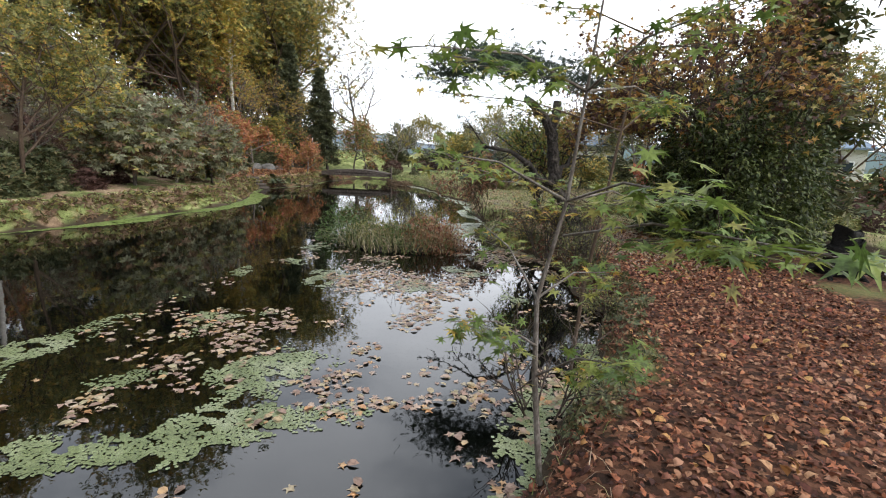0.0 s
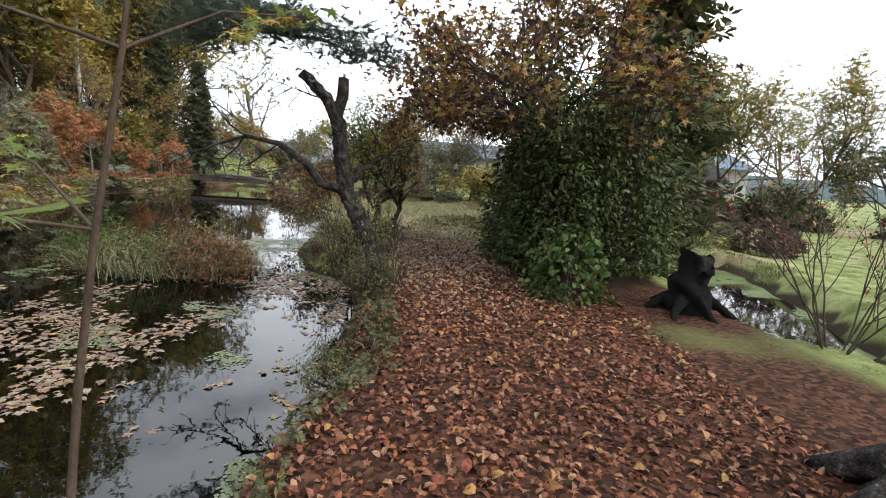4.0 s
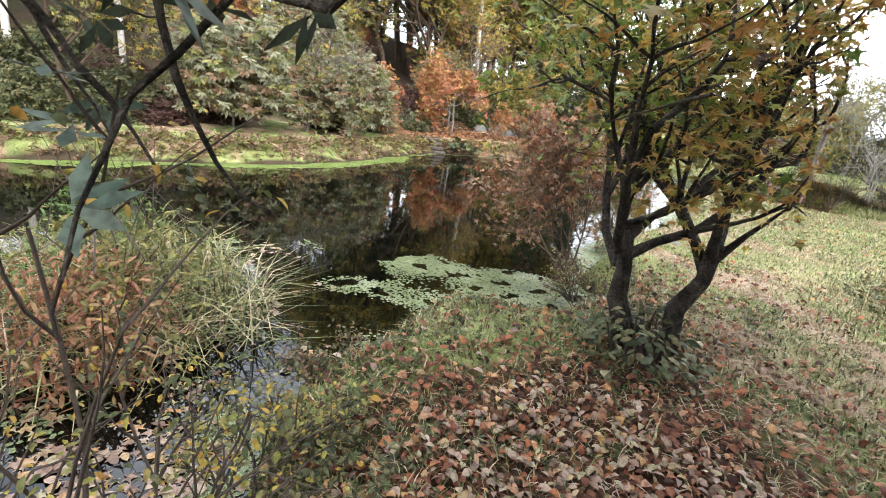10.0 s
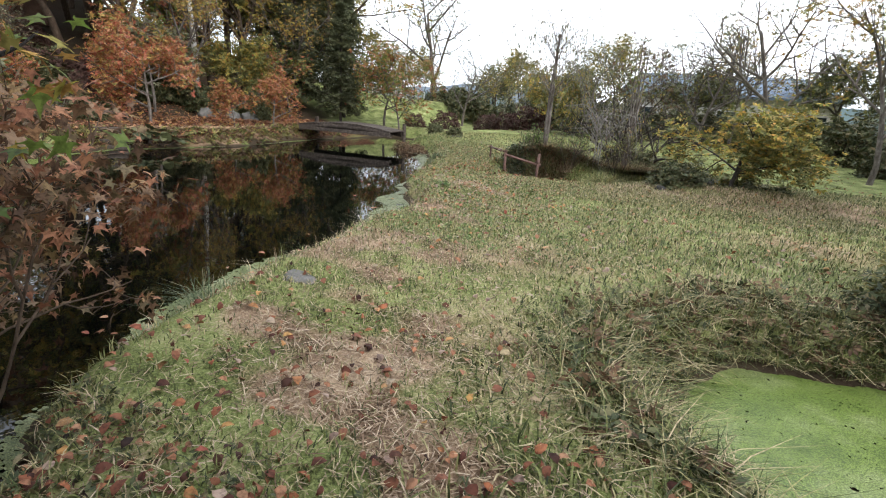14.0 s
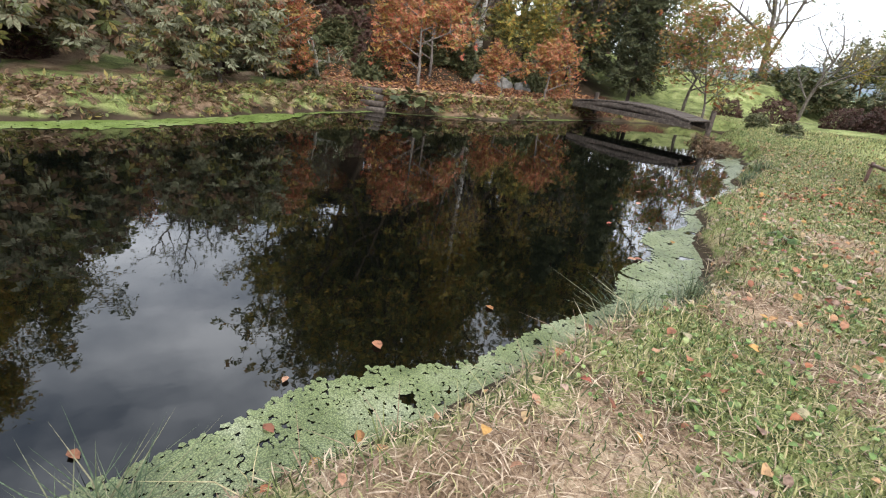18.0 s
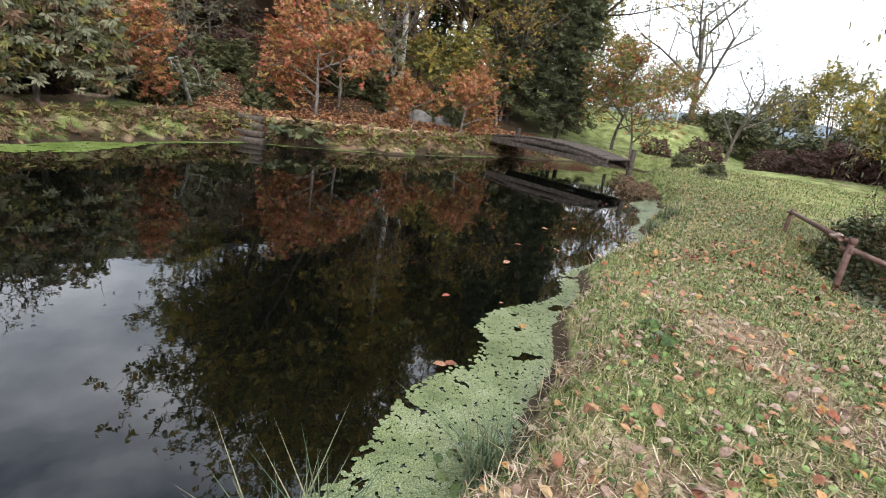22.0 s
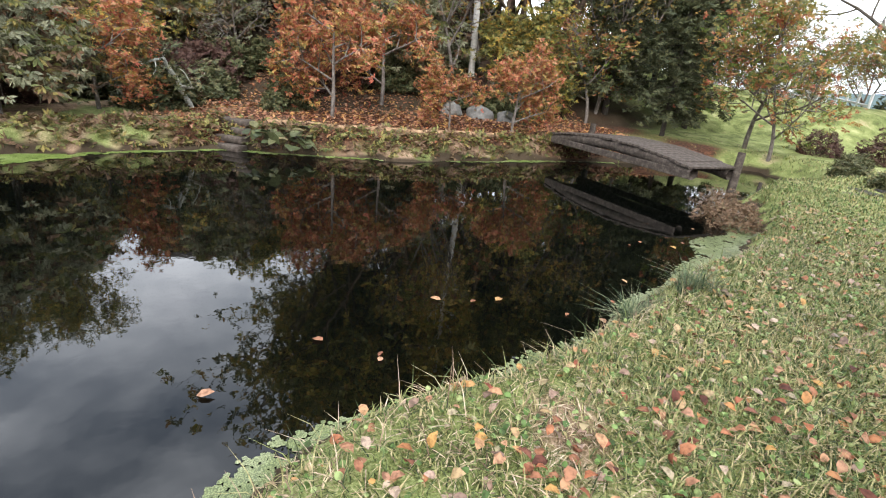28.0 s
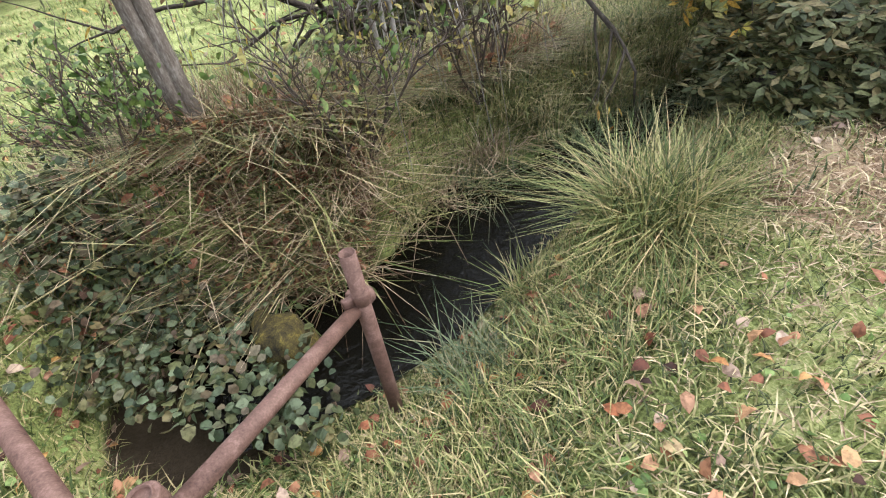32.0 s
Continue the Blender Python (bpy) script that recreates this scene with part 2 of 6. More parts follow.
FLOATING = leaf_material("floating_leaves", [(0.16, 0.1, 0.07), (0.28, 0.17, 0.12), (0.38, 0.27, 0.2), (0.3, 0.26, 0.14), (0.45, 0.22, 0.08)], 0.45, 0.0)
G_CLOVER = leaf_material("clover_leaves", [(0.05, 0.1, 0.02), (0.11, 0.2, 0.04), (0.2, 0.3, 0.08), (0.32, 0.38, 0.14)], 0.55, 0.15)
# turf blades: darkest tints put shade between blades into the colour
BLADE = leaf_material("grass_blades", [(0.03, 0.045, 0.014), (0.09, 0.12, 0.03), (0.22, 0.25, 0.07), (0.42, 0.37, 0.17), (0.6, 0.48, 0.3)], 0.6, 0.15)
BLADE_BRIGHT = leaf_material("fresh_grass_blades", [(0.03, 0.05, 0.014), (0.1, 0.15, 0.036), (0.23, 0.26, 0.075), (0.4, 0.37, 0.15), (0.5, 0.38, 0.2)], 0.55, 0.18)
BLADE_BLUE = leaf_material("sedge_blades", [(0.05, 0.09, 0.04), (0.1, 0.15, 0.075), (0.17, 0.2, 0.1), (0.27, 0.25, 0.14)], 0.55, 0.2)
STRAW = leaf_material("dry_straw", [(0.12, 0.07, 0.045), (0.34, 0.23, 0.15), (0.52, 0.4, 0.27), (0.62, 0.5, 0.36), (0.24, 0.14, 0.09)], 0.75, 0.15)
TWIG = rough_material("thin_twigs", [(0.3, (0.03, 0.022, 0.018)), (0.7, (0.12, 0.095, 0.08))], 20, relief=0.002)
TWIG_GREY = rough_material("grey_twigs", [(0.3, (0.14, 0.13, 0.12)), (0.7, (0.34, 0.32, 0.3))], 20, relief=0.002)

# duckweed: film of tiny leaves


def weed_material(name, stops):
    m, n, l, b = nodes_of(name)
    v = n.new("ShaderNodeTexVoronoi")
    v.inputs["Scale"].default_value = 110
    l.new(place(n), v.inputs["Vector"])
    big = noise_tex(n, l, 2.2, 6.0, 0.7, place(n))
    rr = ramp(n, stops)
    l.new(big.outputs["Fac"], rr.inputs["Fac"])
    dk = ramp(n, [(0.2, (1, 1, 1)), (0.65, (0.2, 0.24, 0.18))])
    l.new(v.outputs["Distance"], dk.inputs["Fac"])
    mx = n.new("ShaderNodeMixRGB")
    mx.blend_type, mx.inputs["Fac"].default_value = "MULTIPLY", 0.85
    l.new(rr.outputs["Color"], mx.inputs["Color1"])
    l.new(dk.outputs["Color"], mx.inputs["Color2"])
    l.new(mx.outputs["Color"], b.inputs["Base Color"])
    b.inputs["Roughness"].default_value = 0.35
    bump(n, l, v.outputs["Distance"], 0.5, 0.004, b)
    return m


# first one paler and greyer: the sky's reflection is put into its colour
WEED_SHEEN = weed_material("duckweed", [(0.32, (0.12, 0.15, 0.05)), (0.5, (0.24, 0.28, 0.12)), (0.66, (0.4, 0.42, 0.26))])
WEED_BRIGHT = weed_material("bright_duckweed", [(0.32, (0.14, 0.21, 0.045)), (0.5, (0.25, 0.34, 0.08)), (0.66, (0.38, 0.44, 0.19))])

# still dark pond water with faint ripples
WATER, n, l, b = nodes_of("pond_water")
b.inputs["Base Color"].default_value = (0.0012, 0.0016, 0.0012, 1)
b.inputs["Roughness"].default_value, b.inputs["IOR"].default_value = 0.012, 1.55
wv = noise_tex(n, l, 5.0, 3.0, 0.5, place(n))
bump(n, l, wv.outputs["Fac"], 0.06, 0.012, b)

# stream water with livelier ripples
BROOK, n, l, b = nodes_of("stream_water")
b.inputs["Base Color"].default_value = (0.003, 0.0028, 0.0022, 1)
b.inputs["Roughness"].default_value, b.inputs["IOR"].default_value = 0.03, 1.333
wv = noise_tex(n, l, 14.0, 5.0, 0.6, place(n))
bump(n, l, wv.outputs["Fac"], 0.5, 0.03, b)

# ground: soil, litter, straw and turf blended by the ground's own layers
GROUND, n, l, b = nodes_of("ground_cover")
lay = n.new("ShaderNodeVertexColor")
lay.layer_name = "cover"
sep = n.new("ShaderNodeSeparateColor")
l.new(lay.outputs["Color"], sep.inputs["Color"])
mott = noise_tex(n, l, 1.7, 6.0, 0.6, place(n))
grit = noise_tex(n, l, 55.0, 6.0, 0.75, place(n))
vleaf = n.new("ShaderNodeTexVoronoi")
vleaf.inputs["Scale"].default_value = 24
l.new(place(n), vleaf.inputs["Vector"])
turf = ramp(n, [(0.4, (0.055, 0.06, 0.024)), (0.47, (0.15, 0.18, 0.06)), (0.53, (0.24, 0.28, 0.1)), (0.6, (0.4, 0.4, 0.2))])
straw = ramp(n, [(0.4, (0.08, 0.05, 0.03)), (0.5, (0.27, 0.185, 0.12)), (0.6, (0.5, 0.38, 0.26))])
litter = ramp(n, [(0.0, (0.022, 0.013, 0.009)), (0.35, (0.055, 0.026, 0.016)), (0.7, (0.1, 0.045, 0.026)), (1.0, (0.15, 0.07, 0.04))])
soil = ramp(n, [(0.3, (0.02, 0.015, 0.01)), (0.7, (0.075, 0.055, 0.035))])
gm = n.new("ShaderNodeMixRGB")
gm.inputs["Fac"].default_value = 0.55
l.new(mott.outputs["Fac"], gm.inputs["Color1"])
l.new(grit.outputs["Fac"], gm.inputs["Color2"])
for r in (turf, straw, soil):
    l.new(gm.outputs["Color"], r.inputs["Fac"])
vsep = n.new("ShaderNodeSeparateColor")
l.new(vleaf.outputs["Color"], vsep.inputs["Color"])
l.new(vsep.outputs["Red"], litter.inputs["Fac"])


def layered(fac, under, over):
    """Mix by a layer broken up with noise, so that its edge frays."""
    add = n.new("ShaderNodeMath")
    add.operation = "ADD"
    l.new(fac, add.inputs[0])
    l.new(gm.outputs["Color"], add.inputs[1])
    edge = n.new("ShaderNodeMapRange")
    edge.inputs["From Min"].default_value, edge.inputs["From Max"].default_value = 0.88, 1.12
    l.new(add.outputs["Value"], edge.inputs["Value"])
    mxx = n.new("ShaderNodeMixRGB")
    l.new(edge.outputs["Result"], mxx.inputs["Fac"])
    l.new(under, mxx.inputs["Color1"])
    l.new(over, mxx.inputs["Color2"])
    return mxx.outputs["Color"]


c1 = layered(sep.outputs["Green"], turf.outputs["Color"], straw.outputs["Color"])
c2 = layered(sep.outputs["Red"], c1, litter.outputs["Color"])
c3 = layered(sep.outputs["Blue"], c2, soil.outputs["Color"])
l.new(c3, b.inputs["Base Color"])
b.inputs["Roughness"].default_value, b.inputs["Specular IOR Level"].default_value = 0.95, 0.15
bump(n, l, gm.outputs["Color"], 0.9, 0.03, b)

# ---- mesh helpers ----
rng = np.random.default_rng(7)


def fast_mesh(name, verts, faces, mat, smooth=False):
    """A mesh from arrays; all faces have the same number of corners."""
    verts, faces = np.asarray(verts, np.float32), np.asarray(faces, np.int32)
    me = bpy.data.meshes.new(name)
    k = faces.shape[1]
    me.vertices.add(len(verts))
    me.vertices.foreach_set("co", verts.ravel())
    me.loops.add(faces.size)
    me.loops.foreach_set("vertex_index", faces.ravel())
    me.polygons.add(len(faces))
    me.polygons.foreach_set("loop_start", np.arange(0, faces.size, k, dtype=np.int32))
    if smooth:
        me.polygons.foreach_set("use_smooth", np.ones(len(faces), bool))
    me.materials.append(mat)
    me.update(calc_edges=True)
    return me


def part(name, me, parent, label="", m=None):
    ob = new(name, me)
    ob.parent = parent
    if m is not None:
        ob.matrix_local = m
    return tagged(ob, label)


def thing(name, x, y, z, label, category, group="", kind=""):
    ob = new(name)
    ob.location = (x, y, z)
    return tagged(ob, label, category, group, kind)


def bm_mesh(name, bm, mat, smooth=True):
    me = bpy.data.meshes.new(name)
    bm.normal_update()
    bm.to_mesh(me)
    bm.free()
    for p in me.polygons:
        p.use_smooth = smooth
    me.materials.append(mat)
    return me


def box_bm(sx, sy, sz, bevel=0.01, bm=None, at=None):
    own = bmesh.new()
    bmesh.ops.create_cube(own, size=1)
    bmesh.ops.scale(own, vec=(sx, sy, sz), verts=own.verts)
    if bevel:
        bmesh.ops.bevel(own, geom=own.edges[:], offset=bevel, segments=1, affect="EDGES")
    if at is not None:
        bmesh.ops.transform(own, matrix=at, verts=own.verts)
    return own


def tubes_mesh(name, tubes, mat, sides=6, wobble=0.0):
    """Tapered tubes along polylines: (points, radii)."""
    allv, allf, base = [], [], 0
    for pts, rad in tubes:
        pts, rad = np.asarray(pts, float), np.asarray(rad, float)
        n_p = len(pts)
        k = sides if rad[0] > 0.02 else (5 if rad[0] > 0.008 else 3)
        t = np.gradient(pts, axis=0)
        t /= np.linalg.norm(t, axis=1)[:, None] + 1e-9
        ref = np.where(np.abs(t[:, 2:3]) > 0.9, [[1.0, 0, 0]], [[0, 0, 1.0]])
        u = np.cross(t, ref)
        u /= np.linalg.norm(u, axis=1)[:, None] + 1e-9
        w = np.cross(t, u)
        a = np.linspace(0, 2 * np.pi, k, endpoint=False)
        rr_ = rad[:, None] * (1 + wobble * rng.normal(size=(n_p, k)))
        ring = pts[:, None] + rr_[..., None] * (np.cos(a)[None, :, None] * u[:, None] + np.sin(a)[None, :, None] * w[:, None])
        allv.append(ring.reshape(-1, 3))
        i, j = np.meshgrid(np.arange(n_p - 1), np.arange(k), indexing="ij")
        q = np.stack([i * k + j, i * k + (j + 1) % k, (i + 1) * k + (j + 1) % k, (i + 1) * k + j], -1).reshape(-1, 4) + base
        allf.append(q)
        base += n_p * k
    return fast_mesh(name, np.concatenate(allv), np.concatenate(allf), mat, True)


# leaf shapes: x along the leaf, unit length
def oval_leaf(width=0.45, fold=0.12):
    v_ = [(0, 0, 0), (0.3, width * 0.5, fold), (0.7, width * 0.42, fold * 0.8), (1, 0, -0.05), (0.7, -width * 0.42, fold * 0.8), (0.3, -width * 0.5, fold)]
    return np.array(v_), np.array([(0, 1, 5), (1, 2, 5), (2, 4, 5), (2, 3, 4)])


def star_leaf(lobes=7, cut=0.42):
    v_ = [(0, 0, 0)]
    for i in range(lobes):
        a = radians(-130 + 260 * i / (lobes - 1))
        reach = 1.0 - 0.42 * abs(i - (lobes - 1) / 2) / ((lobes - 1) / 2)
        for da, r_ in ((-14, cut * reach), (0, reach), (14, cut * reach)):
            v_.append((math.cos(a + radians(da)) * r_, math.sin(a + radians(da)) * r_, -0.16 * r_ * r_))
    f_ = [(0, i, i + 1) for i in range(1, len(v_) - 1)]
    return np.array(v_), np.array(f_)


def spray_leaf():
    """A ragged cluster of five small leaves, for foliage farther off."""
    v_, f_ = [], []
    for i, a in enumerate((-70, -30, 5, 40, 80)):
        c, s = math.cos(radians(a)), math.sin(radians(a))
        k = len(v_)
        for x_, y_ in ((0.1, 0.0), (0.55, 0.16), (1.0 - 0.1 * (i % 2), 0.0), (0.55, -0.16)):
            v_.append((x_ * c - y_ * s, x_ * s + y_ * c, 0.1 * math.sin(a + x_ * 3)))
        f_ += [(k, k + 1, k + 2), (k, k + 2, k + 3)]
    return np.array(v_), np.array(f_)


OVAL, NARROW, STAR, SPRAY = oval_leaf(), oval_leaf(0.22, 0.05), star_leaf(), spray_leaf()
STAR5 = star_leaf(5, 0.5)
STRAND = oval_leaf(0.055, 0.02)


def turns(yaw, pitch, roll):
    """Rotation matrices for arrays of angles."""
    cy, sy, cp, sp, cr, sr = np.cos(yaw), np.sin(yaw), np.cos(pitch), np.sin(pitch), np.cos(roll), np.sin(roll)
    z, o = np.zeros_like(yaw), np.ones_like(yaw)
    rz = np.stack([cy, -sy, z, sy, cy, z, z, z, o], -1).reshape(-1, 3, 3)
    ry = np.stack([cp, z, sp, z, o, z, -sp, z, cp], -1).reshape(-1, 3, 3)
    rx = np.stack([o, z, z, z, cr, -sr, z, sr, cr], -1).reshape(-1, 3, 3)
    return rz @ ry @ rx


def leaves_mesh(name, pts, size, mat, shape=OVAL, droop=0.5, flat=0.5, out=None):
    """Many leaves in one mesh. droop: mean downward pitch; flat: spread of the tilt; out: centre that the leaves point away from."""
    pts = np.asarray(pts, float)
    k = len(pts)
    yaw = rng.uniform(0, 2 * np.pi, k) if out is None else np.arctan2(pts[:, 1] - out[1], pts[:, 0] - out[0]) + rng.normal(0, 0.9, k)
    r_ = turns(yaw, droop + rng.normal(0, flat, k), rng.normal(0, flat, k))
    s_ = size * rng.uniform(0.65, 1.3, k)
    v_, f_ = shape
    allv = np.einsum("nij,vj->nvi", r_, v_) * s_[:, None, None] + pts[:, None]
    allf = f_[None] + (np.arange(k) * len(v_))[:, None, None]
    return fast_mesh(name, allv.reshape(-1, 3), allf.reshape(-1, 3), mat)


def blades_mesh(name, pts, height, width, mat, lean=0.5):
    """Grass blades: narrow bent strips of three faces."""
    pts = np.asarray(pts, float)
    k = len(pts)
    yaw = rng.uniform(0, 2 * np.pi, k)
    h_ = np.asarray(height) * rng.uniform(0.5, 1.35, k)
    b_ = lean * rng.uniform(0.2, 1.5, k)
    dx, dy = np.cos(yaw), np.sin(yaw)
    sx, sy = -dy * width * 0.5, dx * width * 0.5
    rows_ = []
    for f, w in ((0.0, 1.0), (0.55, 0.8), (1.0, 0.0)):
        off = b_ * h_ * f * f
        z = h_ * f * (1 - 0.35 * np.minimum(b_, 1.4) * f)
        c = pts + np.stack([dx * off, dy * off, z], -1)
        if w > 0:
            side = np.stack([sx * w, sy * w, np.zeros(k)], -1)
            rows_ += [c - side, c + side]
        else:
            rows_.append(c)
    allv = np.stack(rows_, 1)
    f_ = np.array([(0, 1, 3), (0, 3, 2), (2, 3, 4)])
    allf = f_[None] + (np.arange(k) * 5)[:, None, None]
    return fast_mesh(name, allv.reshape(-1, 3), allf.reshape(-1, 3), mat)


def grow(p, d, length, r, level, deepest, tubes, tips, kids, spread, bend=0.25, lift=0.05, ratio=0.62, steps=6):
    """A branching limb: adds polylines to tubes and the outer twigs to tips."""
    p, d = np.array(p, float), np.array(d, float) / np.linalg.norm(d)
    pts, dirs = [p.copy()], [d.copy()]
    for i in range(steps):
        d = d + rng.normal(0, bend, 3) * 0.5 + np.array([0, 0, lift])
        d /= np.linalg.norm(d)
        p = p + d * length / steps
        pts.append(p.copy())
        dirs.append(d.copy())
    tubes.append((np.array(pts), np.linspace(r, r * (0.45 if level < deepest else 0.25), steps + 1)))
    if level >= deepest:
        tips.append(np.array(pts))
        return
    k = kids[level]
    for i in range(k):
        f = 0.3 + 0.7 * (i + rng.uniform(0.2, 0.8)) / k
        idx = min(steps, max(1, int(round(f * steps))))
        side = rng.normal(size=3)
        side -= side @ dirs[idx] * dirs[idx]
        side /= np.linalg.norm(side) + 1e-9
        nd = dirs[idx] * (1 - spread * 0.5) + side * spread
        grow(pts[idx], nd, length * ratio * rng.uniform(0.75, 1.2) * (1.15 - 0.4 * f), r * (0.62 - 0.25 * f) + 0.002, level + 1, deepest, tubes, tips, kids, spread, bend, lift, ratio, steps)


def round_tips(tips, per, jitter):
    pts = np.concatenate([t[1:] for t in tips])
    return np.repeat(pts, per, axis=0) + rng.normal(0, jitter, (len(pts) * per, 3))


def thin(pts, most):
    return pts if len(pts) <= most else pts[rng.choice(len(pts), most, replace=False)]

# ---- the plan: shores, levels ----
WATER_Z = -0.4
POND = [(-7, -10), (-4.4, -5), (-3.2, -2.4), (-2.5, -0.6), (-1.9, 0.8), (-1.68, 1.4), (-1.32, 2.1), (-1.02, 3.2), (-0.98, 4.2), (-1.1, 5.2), (-1.2, 6.1), (-1.4, 7.2), (-1.65, 8.3), (-2.05, 8.9), (-2.5, 9.1),
        (-2.65, 9.7), (-2.9, 10.3), (-3.15, 10.9), (-2.8, 11.3), (-2.35, 11.6), (-2.3, 12.4), (-2.6, 13.0), (-3.1, 13.4), (-3.4, 14.2), (-3.4, 15.2), (-3.6, 16.4), (-3.7, 17.4), (-3.6, 18.6), (-3.85, 19.5),
        (-4.25, 20.4), (-4.85, 21.5), (-5.4, 22.6), (-5.8, 23.6), (-6.2, 24.5), (-6.5, 25.4), (-6.9, 26.5), (-7.5, 27.8), (-8.5, 29.8), (-9.5, 31.0), (-10.5, 31.6), (-11, 33.5), (-11.4, 36), (-14, 37), (-14.7, 34), (-15, 31),
        (-14.5, 28), (-14.4, 25.3), (-14.8, 23.2), (-15.2, 21.8), (-14.5, 19.5), (-13.4, 17), (-12.7, 15), (-12.6, 13), (-13, 10), (-13.3, 8), (-13.6, 5.8), (-13.5, 0), (-12, -10)]
POOL = [(1.9, 12.2), (2.1, 12.8), (2.0, 13.4), (1.75, 13.85), (1.3, 14.25), (0.68, 14.8), (0.45, 15.4), (0.5, 16.05), (1.0, 16.5), (2.4, 16.8), (3.5, 16.45), (5, 15.9), (6.2, 14.5), (7.5, 12), (7.2, 10), (6, 6.5), (5, 5),
        (4.3, 5.5), (4.3, 7), (4.6, 9), (3.5, 10.8), (2.4, 11.4)]
STREAM = [(-3.8, 25.85), (-3.5, 25.78), (-3.0, 25.72), (-2.4, 25.78), (-1.9, 25.95), (-1.1, 26.18), (-0.4, 26.3), (0.9, 26.3), (2.2, 26.4)]


def by_stream(x, y):
    """From the axes of the stream's bank to the plan."""
    return -3.65 + 0.88 * (x + 4.27) + 0.07 * (y - 25.5), 24.5 - 0.28 * (x + 4.27) + 0.72 * (y - 25.5)


def smooth(a, b, x):
    t = np.clip((x - a) / (b - a), 0, 1)
    return t * t * (3 - 2 * t)


def edge_distance(x, y, line, closed=True):
    """Distance to a polyline; with closed, negative inside."""
    p = np.asarray(line, float)
    q = np.roll(p, -1, axis=0) if closed else p[1:]
    p = p if closed else p[:-1]
    best, inside = np.full(x.shape, 1e9), np.zeros(x.shape, bool)
    for (ax, ay), (bx, by) in zip(p, q):
        dx, dy = bx - ax, by - ay
        t = np.clip(((x - ax) * dx + (y - ay) * dy) / (dx * dx + dy * dy), 0, 1)
        best = np.minimum(best, (x - ax - t * dx) ** 2 + (y - ay - t * dy) ** 2)
        if closed:
            hit = (ay > y) != (by > y)
            inside ^= hit & (x < ax + dx * (y - ay) / (dy if dy else 1e-9))
    d = np.sqrt(best)
    return np.where(inside, -d, d)


def waves(x, y, scale, seed):
    """Cheap smooth noise in about -1..1 from a few sines."""
    g = np.random.default_rng(seed)
    out = 0
    for i in range(6):
        a, f, ph = g.uniform(0, 6.28), scale * g.uniform(0.6, 2.2), g.uniform(0, 6.28)
        out = out + np.sin((x * np.cos(a) + y * np.sin(a)) * f + ph)
    return out / 3.2


def levels(x, y):
    """Ground height, and the distances to pond, pool and stream."""
    x, y = np.asarray(x, float), np.asarray(y, float)
    wob = 0.16 * waves(x, y, 3.2, 3)
    d1, d2 = edge_distance(x, y, POND) + wob, edge_distance(x, y, POOL) + wob
    d3 = edge_distance(x, y, STREAM, False) - np.interp(x, [-3.5, -1.8, -0.6, 1.0], [0.4, 0.38, 0.26, 0.12]) + 0.9 * wob
    near = smooth(0.05, -0.35, y - np.interp(x, [p[0] for p in STREAM], [p[1] for p in STREAM])) * smooth(-4.0, -3.3, x)
    far = smooth(-9, -13, x)
    h = 0.03 * waves(x, y, 1.1, 5) + 0.012 * waves(x, y, 6, 6)
    h = h + far * 0.12 * smooth(0, 1.2, d1)
    h = h + 0.6 * smooth(27, 50, y) * smooth(-13, -8, x)
    hill = smooth(-13.5, -17, x) * (1 - smooth(40, 58, y - 0.3 * x - 6))
    h = h + hill * (0.06 * np.clip(d1 - 1, 0, 4) + 0.34 * np.clip(d1 - 4.5, 0, 40))
    h = h + 0.9 * smooth(-24, -40, x) * smooth(30, 60, y)
    # low mound with the young tree, beyond the stream
    mound = np.exp(-(((x + 2.95) / 1.25) ** 2 + ((y - 26.75) / 0.7) ** 2) ** 1.5)
    h = h + 0.42 * mound
    h = h + 0.25 * np.exp(-(((x - 1.5) / 2.0) ** 2 + ((y - 25.2) / 1.1) ** 2))
    h = h + 0.2 * np.exp(-(((x - 2.3) / 1.3) ** 2 + ((y - 8.2) / 1.4) ** 2))
    for d in (d1, d2):
        h = np.where(d > 0, WATER_Z + (h - WATER_Z) * smooth(-0.05, 0.42, d), WATER_Z - 0.02 - 0.9 * smooth(0, 1.4, -d))
    h = np.where(d3 > 0, -0.62 + (h + 0.62) * np.where(d3 < 0.5 + 1.1 * near, smooth(-0.02, 0.5 + 1.1 * near, d3), 1.0), -0.66)
    return h, d1, d2, d3


def ground_at(x, y):
    return float(levels(np.array([x]), np.array([y]))[0][0])


TRAIL_Y = [-9, -2.6, -1.8, 1.1, 3.9, 6, 7.7, 9.3, 10.9, 12, 13, 15.3, 16.5, 18.6, 20.1, 22.4, 24, 26, 29, 32.5]
TRAIL_X = [-4, -2.4, -1.5, 0.1, 0.66, 0.42, 0.12, 0.3, 0.49, 0.2, -0.4, -1.96, -2.45, -2.6, -3.1, -3.5, -4.3, -5.6, -7.2, -9.2]


def trail_distance(x, y):
    return np.abs(x - np.interp(y, TRAIL_Y, TRAIL_X))


